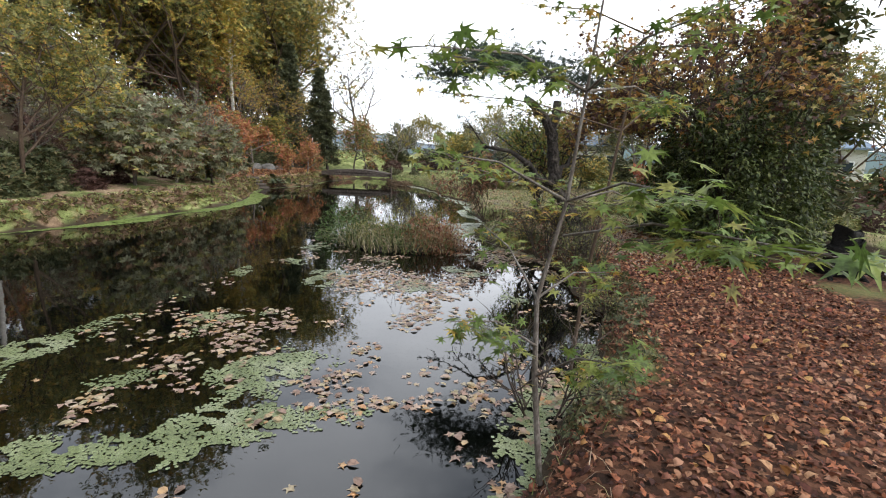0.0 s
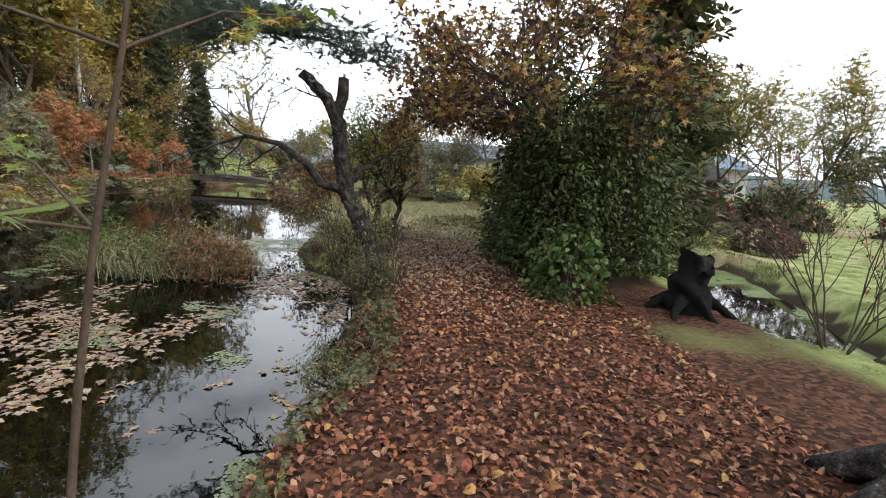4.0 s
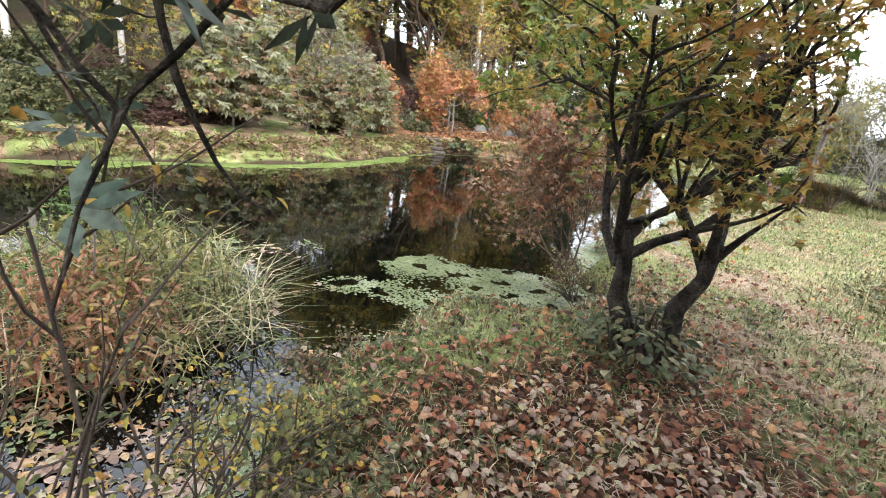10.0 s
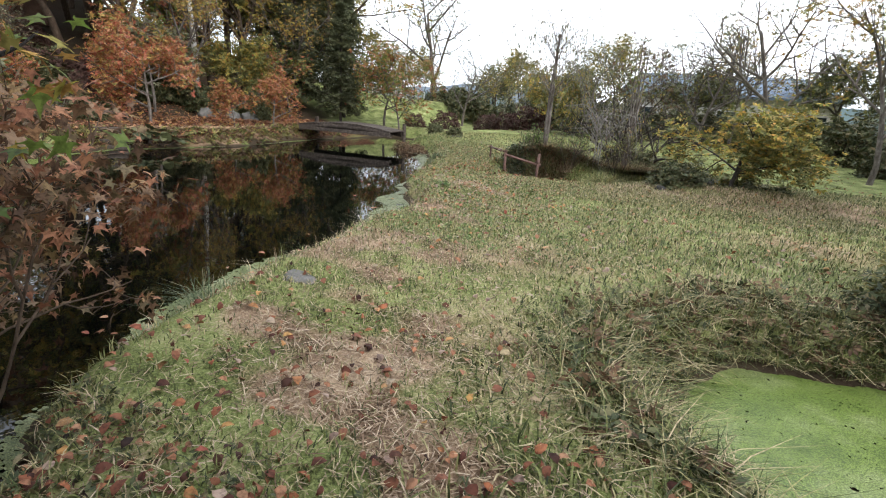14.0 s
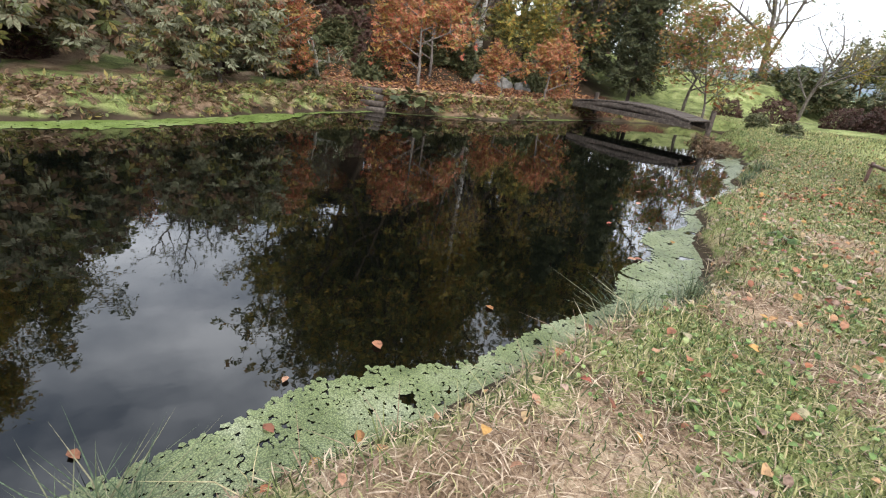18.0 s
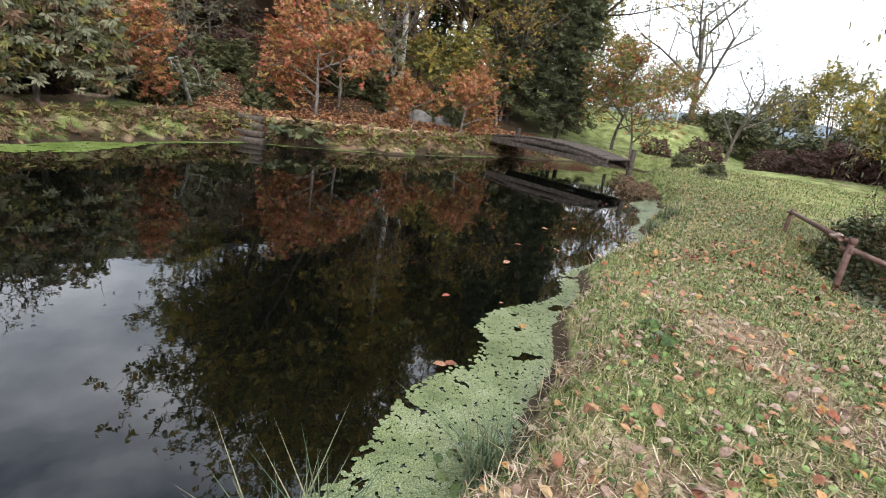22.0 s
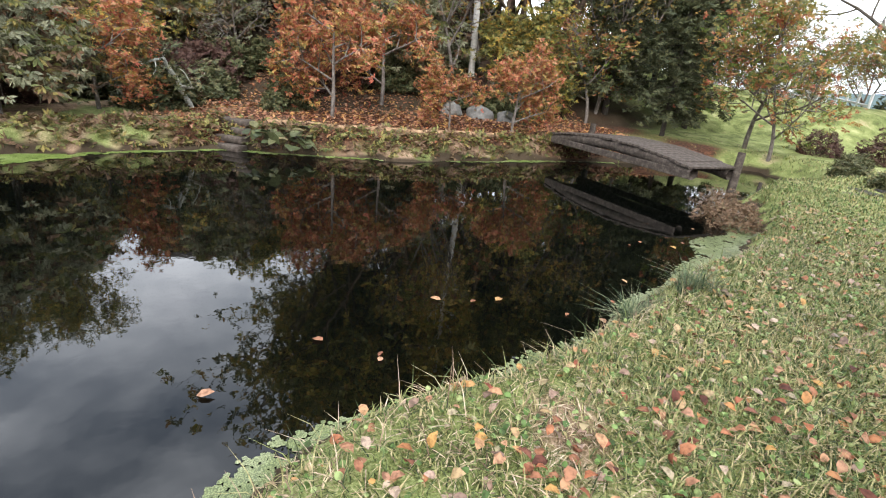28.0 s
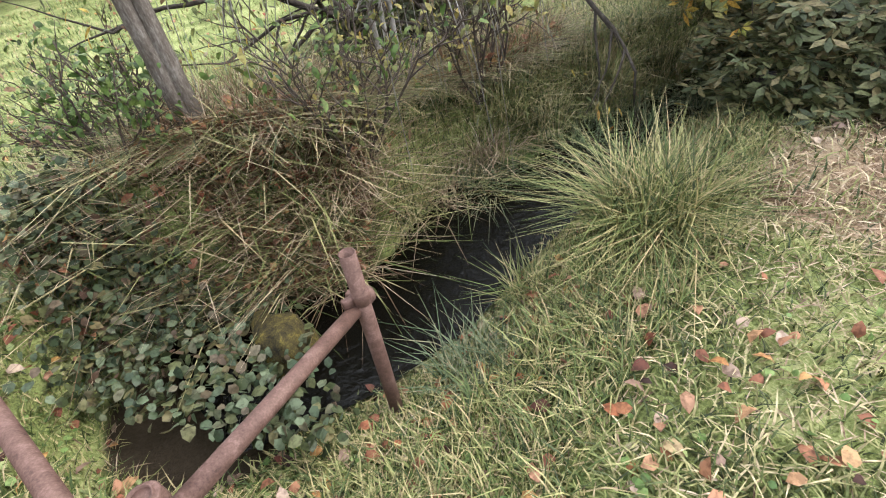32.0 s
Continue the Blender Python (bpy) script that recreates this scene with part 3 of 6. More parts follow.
def cover_of(x, y, d1, d2, d3):
    """How much litter, dry straw and bare soil lie at a place."""
    off, n1, n2 = trail_distance(x, y), waves(x, y, 1.6, 11), waves(x, y, 4.5, 12)
    litter = (1 - smooth(8.5, 13.5, y + np.clip(x, -2, 1.5))) * (1 - smooth(np.where(x > 0.8, 2.8, 1.6), np.where(x > 0.8, 4.2, 3.0), off)) * (0.85 + 0.25 * n1)
    litter = np.maximum(litter, smooth(-13.8, -15.2, x) * smooth(19.5, 21.5, y) * (1 - smooth(33, 40, y)) * (0.8 + 0.3 * n1))
    litter = np.where((y < 9) & (d1 < 0.5) & (x > -6), litter * 0.75, litter)
    straw = smooth(9.0, 12.5, y) * (1 - 0.55 * smooth(20, 25, y)) * (1 - smooth(27, 31, y)) * (1 - smooth(0.7, 1.9, off + 0.5 * n1)) * (0.45 + 0.7 * n2)
    straw = np.maximum(straw, smooth(10, 12, y) * (1 - smooth(20, 23, y)) * smooth(-3, -1, x) * 0.3 * (1 + n1))
    straw = np.maximum(straw, smooth(-1.7, -0.5, x) * smooth(22, 23.4, y) * (1 - smooth(25.6, 27.5, y)) * (0.72 + 0.25 * n2))
    straw = np.maximum(straw, 0.4 * smooth(30, 34, y) * (0.5 + 0.6 * n2))
    straw = np.maximum(straw, smooth(-11.9, -13.2, x) * (1 - smooth(30, 33, y)) * (0.5 + 0.4 * n2))
    soil = 1 - smooth(0.02, 0.16, np.minimum(np.minimum(d1, d2), d3))
    soil = np.maximum(soil, 0.8 * np.exp(-(((x - 2.1) / 1.3) ** 2 + ((y - 7.9) / 1.7) ** 2) ** 2))
    soil = np.maximum(soil, smooth(-16.5, -19, x) * (1 - smooth(36, 42, y)) * 0.6)
    return litter, straw, soil


# ---- ground ----
def spaced(lo, hi, fine_lo, fine_hi, fine, mid_lo, mid_hi, mid):
    a = list(np.arange(fine_lo, fine_hi + fine / 2, fine))
    up, s, v_ = [], mid, a[-1]
    while v_ < hi:
        v_ += mid if v_ < mid_hi else s
        s = s if v_ < mid_hi else s * 1.35
        up.append(v_)
    dn, s, v_ = [], mid, a[0]
    while v_ > lo:
        v_ -= mid if v_ > mid_lo else s
        s = s if v_ > mid_lo else s * 1.35
        dn.append(v_)
    return np.array(dn[::-1] + a + up)


gx = spaced(-1500, 1500, -7.5, 3.5, 0.11, -24, 10, 0.33)
gy = spaced(-1500, 1500, -2.5, 31, 0.13, -9, 40, 0.36)
X, Y = np.meshgrid(gx, gy)
H, D1, D2, D3 = levels(X, Y)
nx, ny = len(gx), len(gy)
i, j = np.meshgrid(np.arange(ny - 1), np.arange(nx - 1), indexing="ij")
quads = np.stack([i * nx + j, i * nx + j + 1, (i + 1) * nx + j + 1, (i + 1) * nx + j], -1).reshape(-1, 4)
me = fast_mesh("ground", np.stack([X, Y, H], -1).reshape(-1, 3), quads, GROUND, True)
lit, strw, sl = cover_of(X, Y, D1, D2, D3)
col = me.color_attributes.new("cover", "FLOAT_COLOR", "POINT")
col.data.foreach_set("color", np.stack([lit, strw, sl, np.ones_like(lit)], -1).clip(0, 1).astype(np.float32).ravel())
tagged(new("ground", me), "Turf, dry straw and leaf litter around a garden pond", "ground", kind="structure")


def water_sheet(name, line, mat, z, label):
    bm = bmesh.new()
    bm.faces.new([bm.verts.new((x_, y_, z)) for x_, y_ in line])
    bmesh.ops.triangulate(bm, faces=bm.faces[:])
    return tagged(new(name, bm_mesh(name, bm, mat, False)), label, "water", kind="structure")


water_sheet("water", [(-7, -11), (-2.6, -11), (-2.2, -2), (-0.6, 0.3), (-0.6, 12), (-1.8, 14), (-2.8, 16), (-2.8, 19.5), (-4.2, 22.8), (-5.5, 25), (-8.5, 31), (-10, 38), (-16, 38), (-15.8, 31), (-16.6, 22), (-14.5, 12), (-14.5, -11)], WATER, WATER_Z, "Still dark pond water mirroring trees and sky")
water_sheet("pool_water", [(1.5, 11.4), (1.5, 13), (0.1, 14.6), (0, 16.4), (1.5, 17.2), (3.6, 17), (5.6, 16.4), (8.2, 12.5), (8, 9.5), (6, 4.4), (3.7, 4.6), (3.6, 9.2)], WATER, WATER_Z, "Small pool half covered with duckweed")
left = [(x_ - 0.12, y_ + 0.52) for x_, y_ in STREAM]
right = [(x_ + 0.12, y_ - 0.52) for x_, y_ in STREAM]
water_sheet("stream_water", left + right[::-1], BROOK, -0.52, "Narrow rippling stream between grassy banks")

# ---- tree kinds: each built once, then copied ----


def off_trail(pts, gap=0.85, top=2.5):
    """Places that leave the trail free to walk."""
    pts = np.asarray(pts, float)
    return (trail_distance(pts[:, 0], pts[:, 1]) > gap) | (pts[:, 2] > top)


def pruned(tubes):
    """Limbs cut back where they would hang into the trail."""
    out = []
    for p_, r_ in tubes:
        ok = off_trail(p_)
        stop = len(p_) if ok.all() else int(np.argmin(ok))
        if stop > 1:
            keep = r_[:stop] if stop == len(p_) else r_[:stop] * np.linspace(1, 0.25, stop)
            out.append((p_[:stop], keep))
    return out


def make_tree(name, label, category, tubes, crowns, bark, sides=8, wobble=0.06, split=0.4):
    """An Empty at the foot with a trunk mesh and one crown mesh for each leaf kind."""
    ob = thing(name, 0, 0, 0, label, category)
    limit = max(t_[1][0] for t_ in tubes) * split
    main = [t_ for t_ in tubes if t_[1][0] >= limit]
    for k_, t_ in enumerate(main):
        part("limb" if k_ else "trunk", tubes_mesh("limb" if k_ else "trunk", [t_], bark, sides, wobble), ob)
    fine_ = [t_ for t_ in tubes if t_[1][0] < limit]
    if fine_:
        tagged(part("branchwork", tubes_mesh("branchwork", fine_, bark, sides, wobble), ob), kind="stuff")
    for me_ in crowns:
        part("crown", me_, ob)
    return ob


def broadleaf(name, label, height, r, mats, leaf=0.16, per=3, most=5200, spread=0.75, kids=(7, 5, 4), bark=BARK_WARM, lift=0.07, jitter=0.22, category="tree", shape=SPRAY, trunk_share=0.75, droop=0.4):
    tubes, tips = [], []
    grow((0, 0, -0.2), (rng.normal(0, 0.05), rng.normal(0, 0.05), 1), height * trunk_share, r, 0, len(kids), tubes, tips, kids, spread, 0.16, lift)
    pts = round_tips(tips, per, jitter)
    pts = thin(pts, most)
    rng.shuffle(pts)
    cuts = np.array_split(pts, len(mats))
    return make_tree(name, label, category, tubes, [leaves_mesh("crown", c, leaf, m_, shape, droop, 0.6) for c, m_ in zip(cuts, mats)], bark, split=0.95)


def conifer(name, label, height, r, mat, most=6500, wide=0.22):
    tubes = [(np.array([(0, 0, -0.3), (0.05, 0, height * 0.3), (0, 0.06, height * 0.65), (0, 0, height)]), np.array([r, r * 0.8, r * 0.5, 0.02]))]
    pts = []
    for z in np.arange(height * 0.12, height * 0.98, height / 34):
        reach = height * wide * (1 - z / height) ** 0.8 + 0.25
        for a in rng.uniform(0, 6.28, 7):
            ln = reach * rng.uniform(0.65, 1.12)
            e = np.array([math.cos(a) * ln, math.sin(a) * ln, z - 0.22 * ln + rng.normal(0, 0.1)])
            s = np.array([0, 0, z])
            tubes.append((np.array([s, s * 0.5 + e * 0.5 + [0, 0, 0.05 * ln], e]), np.array([0.03, 0.02, 0.006])))
            f = rng.uniform(0.2, 1, 30)[:, None]
            pts.append(s + (e - s) * f + rng.normal(0, 0.16, (30, 3)) * [1, 1, 0.6])
    return make_tree(name, label, "tree", tubes, [leaves_mesh("crown", thin(np.concatenate(pts), most), 0.34, mat, SPRAY, 0.35, 0.45)], BARK_DARK, split=0.9)


def shrub(name, label, rx, ry, rz, mat, count, leaf, shape=SPRAY, category="shrub", sprigs=14, bark=TWIG, hollow=0.55):
    """A rounded bush with an uneven outline: stems inside, leaves towards the outside."""
    tubes = []
    for _ in range(sprigs):
        a, b_ = rng.uniform(0, 6.28), rng.uniform(0.15, 0.9)
        e = np.array([math.cos(a) * rx * b_, math.sin(a) * ry * b_, rz * rng.uniform(0.6, 0.98)])
        tubes.append((np.array([[0.1 * math.cos(a), 0.1 * math.sin(a), -0.1], e * [0.45, 0.45, 0.5] + rng.normal(0, 0.05, 3), e]), np.array([0.025, 0.015, 0.005])))
    d = rng.normal(size=(count, 3))
    d[:, 2] = np.abs(d[:, 2]) * 0.9 - 0.12
    d /= np.linalg.norm(d, axis=1)[:, None]
    lump = 1 + 0.16 * np.sin(d[:, 0] * 7 + 1) * np.sin(d[:, 1] * 6 + d[:, 2] * 5) + 0.1 * np.sin(d[:, 1] * 13 + d[:, 0] * 9)
    rad = rng.uniform(hollow, 1, count) ** 0.6 * lump
    pts = d * rad[:, None] * [rx, ry, rz] + rng.normal(0, 0.02, (count, 3))
    pts[:, 2] = np.maximum(pts[:, 2], 0.02)
    ob = thing(name, 0, 0, 0, label, category)
    tagged(part("stem_mass", tubes_mesh("stem_mass", tubes, bark, 5), ob), kind="stuff")
    part("crown", leaves_mesh("crown", pts, leaf, mat, shape, 0.35, 0.55, (0, 0)), ob)
    return ob


def weeping(name, label, height, mats, leaf=0.09, most=3500, bark=BARK, arch=1.2, category="tree", stems=2, twigs=70, shape=NARROW, spread_=0.05):
    tubes, pts = [], []
    for s in range(stems):
        top = np.array([rng.normal(0, 0.25), rng.normal(0, 0.25), height * 0.62])
        tubes.append((np.array([[0.06 * s, 0, -0.2], [0.08 * s, 0.02, height * 0.3], top]), np.array([0.035, 0.028, 0.015]) * height / 3.5))
        for _ in range(twigs):
            f, a = rng.uniform(0.45, 1), rng.uniform(0, 6.28)
            o = top * f
            u = np.array([math.cos(a), math.sin(a), 0])
            ln = arch * rng.uniform(0.5, 1.2)
            q = np.array([o, o + u * ln * 0.4 + [0, 0, ln * 0.45], o + u * ln * 0.8 + [0, 0, ln * 0.4], o + u * ln + [0, 0, -ln * 0.1], o + u * ln * 1.08 + [0, 0, -ln * rng.uniform(0.4, 0.9)]])
            tubes.append((q, np.linspace(0.008, 0.002, 5)))
            t_ = rng.uniform(1.2, 4, 40)
            k_ = t_.astype(int).clip(0, 3)
            pts.append(q[k_] + (q[k_ + 1] - q[k_]) * (t_ - k_)[:, None] + rng.normal(0, spread_, (40, 3)))
    pts = thin(np.concatenate(pts), most)
    rng.shuffle(pts)
    cuts = np.array_split(pts, len(mats))
    return make_tree(name, label, category, tubes, [leaves_mesh("crown", c, leaf, m_, shape, 1.0, 0.4) for c, m_ in zip(cuts, mats)], bark)


kinds = {
    "fir": conifer("conifer", "Tall dark green conifer on the wooded slope", 15, 0.2, G_FIR, 5200),
    "cypress": conifer("conifer", "Slender dark conifer with drooping branches", 12, 0.16, G_FIR, 4200, 0.14),
    "olive": broadleaf("deciduous_tree", "Tall tree with thinning olive-green autumn leaves", 12, 0.17, [G_OLIVE, G_OLIVE, G_YELLOW], 0.3, 3, 6500, jitter=0.4),
    "gold": broadleaf("deciduous_tree", "Tall tree turning yellow and olive in autumn", 13, 0.18, [G_YELLOW, G_OLIVE], 0.28, 3, 6500, jitter=0.4),
    "red": broadleaf("red_maple", "Small maple with red autumn leaves at the pond", 3.2, 0.06, [G_RED, G_ORANGE, G_RED], 0.14, 3, 1700, 0.95, (6, 5, 4), BARK, 0.03, 0.16),
    "orange": broadleaf("orange_maple", "Maple with orange and olive autumn leaves", 5.5, 0.09, [G_ORANGE, G_OLIVE, G_RED, G_MAPLE], 0.16, 3, 3000, 0.9, (7, 5, 4), BARK, 0.03, 0.25),
    "bare": broadleaf("bare_tree", "Grey tree that has lost nearly all its leaves", 6.5, 0.12, [G_GREY], 0.12, 1, 500, 0.8, (7, 5, 4), BARK, 0.06, 0.2),
    "green": broadleaf("evergreen_tree", "Broad evergreen tree with deep green leaves", 7, 0.15, [G_HEDGE, G_HEDGE, G_OLIVE], 0.24, 4, 6500, 0.85, (7, 5, 4), BARK_DARK, 0.05, 0.3),
    "barelow": broadleaf("bare_tree", "Low grey twiggy tree nearly without leaves", 3.4, 0.05, [G_GREY, G_BROWN], 0.1, 1, 900, 0.9, (8, 6, 4), BARK, 0.02, 0.12),
    "olivelow": broadleaf("olive_tree", "Small spreading tree with olive-yellow leaves", 3.2, 0.06, [G_OLIVE, G_OLIVE, G_YELLOW], 0.15, 3, 3000, 0.95, (7, 5, 4), BARK_DARK, 0.0, 0.16),
    "amber": broadleaf("amber_tree", "Tall thin tree with sparse amber leaves", 6.5, 0.09, [G_ORANGE, G_YELLOW], 0.12, 1, 1500, 0.7, (8, 6, 4), BARK, 0.06, 0.16),
    "shrub": shrub("shrub", "Dark green shrub under the trees", 1.1, 1.0, 1.1, G_HEDGE, 1500, 0.16),
    "rust": shrub("rust_shrub", "Low shrub with rust-brown autumn leaves", 0.9, 0.8, 0.9, G_PLUM, 1100, 0.14),
    "ball": shrub("clipped_shrub", "Round clipped brownish azalea on the lawn", 0.8, 0.8, 0.95, G_PLUM, 1600, 0.09, hollow=0.85),
    "drape": weeping("weeping_tree", "Weeping tree with pale grey-green hanging leaves", 4.0, [G_GREY, G_OLIVE, G_GREY, G_BROWN], 0.24, 4200, BARK, 1.5, shape=SPRAY, twigs=50, spread_=0.14),
}


def plant(kind, x, y, size=1.0, turn=None, sink=0.05, label="", group=""):
    z = ground_at(x, y) - sink
    m = Matrix.LocRotScale((x, y, z), Euler((0, 0, radians(rng.uniform(0, 360) if turn is None else turn))), None)
    ob = copy_thing(kinds[kind], m)
    s_ = size if isinstance(size, tuple) else (size, size, size)
    ob.scale = s_
    return tagged(ob, label, "", group)


# wooded slope beyond the far shore
spots = []
tries = 0
while len(spots) < 120 and tries < 6000:
    tries += 1
    x_, y_ = rng.uniform(-44, -14), rng.uniform(-14, 52)
    d_ = edge_distance(np.array([x_]), np.array([y_]), POND)[0]
    if d_ < 5.0 or (y_ > 33 and x_ > -17.5 - 0.5 * (y_ - 33)):
        continue
    gap_ = 2.3 if d_ < 14 else 3.2
    if all((x_ - a) ** 2 + (y_ - b_) ** 2 > gap_ * gap_ for a, b_ in spots):
        spots.append((x_, y_))
for k_, (x_, y_) in enumerate(spots):
    d_ = edge_distance(np.array([x_]), np.array([y_]), POND)[0]
    kind = ["olive", "gold", "gold", "fir", "olive", "orange", "olive", "gold"][int(rng.integers(0, 8))]
    if kind == "fir" and (y_ < 34 or x_ > -27):
        kind = "olive"
    if d_ < 8:
        kind = ["olivelow", "drape", "bare", "orange", "drape", "olivelow", "amber"][int(rng.integers(0, 7))]
    low = 9 < y_ < 27.5 if x_ > -24 else 15.5 < y_ < 26
    size_ = rng.uniform(0.75, 1.15) * (0.65 if y_ < 12 else 1.0)
    if kind == "orange":
        size_ *= 1.2
    if low:
        kind, size_ = ["shrub", "red", "rust", "barelow", "shrub", "olivelow", "barelow"][k_ % 7], rng.uniform(0.6, 1.0)
    elif x_ <= -24 and 12 < y_ <= 15.5:
        kind, size_ = "olivelow", 1.2
    plant(kind, x_, y_, size_, group="trees of the slope")

# undergrowth of the slope and the far terrace
for k_ in range(70):
    y_ = rng.uniform(2, 33)
    x_ = np.interp(y_, [0, 11, 15, 19.5, 21.8, 25, 31], [-13.6, -12.9, -12.8, -14.5, -15.2, -14.5, -15]) - rng.uniform(3.2, 9)
    plant(["shrub", "shrub", "rust", "shrub", "ball"][k_ % 5], x_, y_, tuple(rng.uniform(0.6, 1.25, 3)), group="undergrowth of the slope")
for x_, y_, kind, s_ in ((-17, 24.3, "red", 1.0), (-16.2, 27.4, "red", 0.55), (-15.7, 29.1, "red", 0.75), (-20, 28.8, "amber", 0.85), (-22.7, 32, "gold", 0.6),
                         (-18.9, 33.9, "orange", 0.75), (-15.2, 37.7, "orange", 0.85), (-13.9, 37.2, "bare", 0.5), (-15.4, 17.7, "drape", 0.85), (-15.8, 13.6, "drape", 1.05),
                         (-16.1, 9.6, "olive", 0.4), (-17, 5.5, "red", 0.9), (-16.1, 16.3, "bare", 0.6), (-17.6, 20.1, "shrub", 0.9), (-16.6, 19.1, "red", 0.8), (-19.3, 26.2, "red", 1.1),
                         (-20.3, 11.8, "olive", 0.5), (-21.7, 7.3, "gold", 0.55), (-25.2, 32.5, "gold", 0.9), (-22.8, 27.1, "olive", 0.9), (-24.2, 36.4, "olive", 0.9), (-27.5, 35.1, "gold", 1), (-20, 2, "gold", 0.62), (-19.6, -3, "olive", 0.62), (-25.7, 21.5, "olivelow", 1.5), (-24.2, 20.3, "drape", 1.1)):
    plant(kind, x_, y_, s_)
for x_, y_, s_ in ((-18.5, 38.3, 0.55), (-19.7, 35.3, 0.62), (-22, 39.5, 0.65), (-16.8, 35.6, 0.42)):
    plant("fir", x_, y_, s_)


def birch():
    tubes, tips = [], []
    trunk = np.array([(0, 0, -0.2), (0.05, 0.02, 3), (0.25, 0, 6), (0.3, 0.1, 9), (0.35, 0, 12.5)])
    tubes.append((trunk, np.array([0.14, 0.12, 0.1, 0.07, 0.02])))
    for z in np.linspace(5, 12, 22):
        o = np.array([np.interp(z, trunk[:, 2], trunk[:, 0]), 0, z])
        a = rng.uniform(0, 6.28)
        grow(o, (math.cos(a), math.sin(a), 0.7), 1.8 * (1.25 - z / 14), 0.03, 1, 2, tubes, tips, (0, 4), 0.7)
    return make_tree("birch_tree", "Tall birch with a white trunk and few yellow leaves", "tree", tubes, [leaves_mesh("crown", round_tips(tips, 5, 0.3), 0.2, G_YELLOW, SPRAY)], BARK_BIRCH)


for x_, y_, s_ in ((-27.5, 30, 1.25), (-31, 31.5, 1.4)):
    plant("gold", x_, y_, s_, group="trees of the slope")
kinds["birch"] = birch()
plant("birch", -21.5, 30.2, 1.0)
plant("birch", -19.5, 11.5, 0.75)
plant("birch", -20.4, 8.7, 0.85)


for k_ in range(34):
    x_, y_ = rng.uniform(-40, -23), 0
    y_ = 22.0 - (x_ + 24.5) * 0.2 + rng.uniform(-7, 4)
    plant(["shrub", "rust", "olivelow", "barelow", "shrub"][k_ % 5], x_, y_, rng.uniform(0.7, 1.2), group="undergrowth of the slope")

# ---- the far lawn, its trees and what stands beyond ----
plant("bare", -20, 54, 1.9, label="Large spreading tree with bare grey crown by the road")
plant("orange", -17.8, 47.9, 0.55, label="Small bright orange maple beside the white railing")
for x_, y_, s_ in ((-12.6, 40.9, 1.1), (-10.1, 41.6, 0.95), (-8.8, 41.3, 1.0), (-14.4, 40.2, 0.8)):
    plant("ball", x_, y_, s_, group="clipped shrubs on the lawn")
for x_, y_, kind, s_ in ((1.7, 25.4, "olivelow", (0.95, 0.95, 0.8)), (6.2, 31.5, "amber", 1.0), (7.5, 34, "shrub", 0.9), (9, 35, "barelow", 1.0), (0.6, 25, "shrub", (0.9, 0.7, 0.6)), (2.4, 25.6, "shrub", (0.9, 0.7, 0.5)), (-1.4, 40.2, "barelow", 1.5), (1.4, 38.6, "bare", 0.8), (-4, 39.5, "bare", 0.7), (-6.1, 40.9, "olivelow", 1.2), (-2.7, 41.6, "shrub", 1.9), (0.5, 42.3, "green", 0.6), (3.1, 40.2, "amber", 0.9), (-13.5, 45.8, "bare", 0.8), (-9.5, 45.1, "shrub", 1.6), (-31, 47.9, "bare", 1.1), (-8.1, 47.2, "olivelow", 1.2), (-27, 47.2, "olive", 0.6), (-6.3, 47.2, "drape", 1.0), (-15, 50, "shrub", 2), (-10.3, 51.3, "olive", 0.4), (-19, 55.3, "shrub", 2.4), (-24, 58, "olive", 0.5), (-29, 56.7, "green", 0.7), (-16, 59.3, "green", 0.8), (-7.7, 43, "rust", 1.6), (-5.9, 45.1, "shrub", 1.8), (-3.6, 44.4, "shrub", 1.5), (-6.3, 50, "bare", 0.9), (-2.7, 48.6, "olive", 0.45), (0, 45.1, "shrub", 1.6),
                         (2.7, 43, "shrub", 1.4), (5, 40.9, "shrub", 1.5), (1.4, 48.6, "bare", 0.95), (7.2, 38.6, "shrub", 1.7), (10.8, 36.9, "rust", 2.0), (7.2, 34.2, "gold", 0.62), (4.1, 36.9, "bare", 1.1),
                         (15, 33.3, "green", 0.9), (10.2, 26.5, "green", 1.25), (13.5, 28.9, "green", 1.1), (18, 24.8, "shrub", 2.0), (19, 26, "bare", 1.0), (14.5, 24, "olive", 0.55), (22, 20, "shrub", 2.2),
                         (-25, 51.3, "olive", 0.5), (-30, 54, "gold", 0.5), (-14, 55.3, "gold", 0.42), (-34, 50, "olive", 0.65), (9, 48.6, "green", 0.8), (-8.1, 54, "green", 0.7),
                         (24, 31.6, "olive", 0.7), (27, 28, "green", 0.8), (30, 14, "shrub", 2.5), (26, 8, "olive", 0.6), (20, 3, "shrub", 2), (24, -6, "green", 1), (14, -10, "green", 1), (4, -14, "olive", 0.9),
                         (-4, -16, "green", 1.1), (-11, -15, "olive", 0.9), (-18, -10, "green", 1.1), (10, -5, "green", 0.8)):
    plant(kind, x_, y_, s_)
plant("ball", 9.2, 13.2, 0.95, label="Round clipped reddish azalea on the lawn by the pool")
plant("ball", 10.4, 14.2, 0.75, label="Round clipped reddish azalea on the lawn by the pool")
plant("shrub", 7.2, 17, 0.8)
plant("green", 8.6, 22.5, 0.85)
plant("rust", 10.5, 18, 1.2)

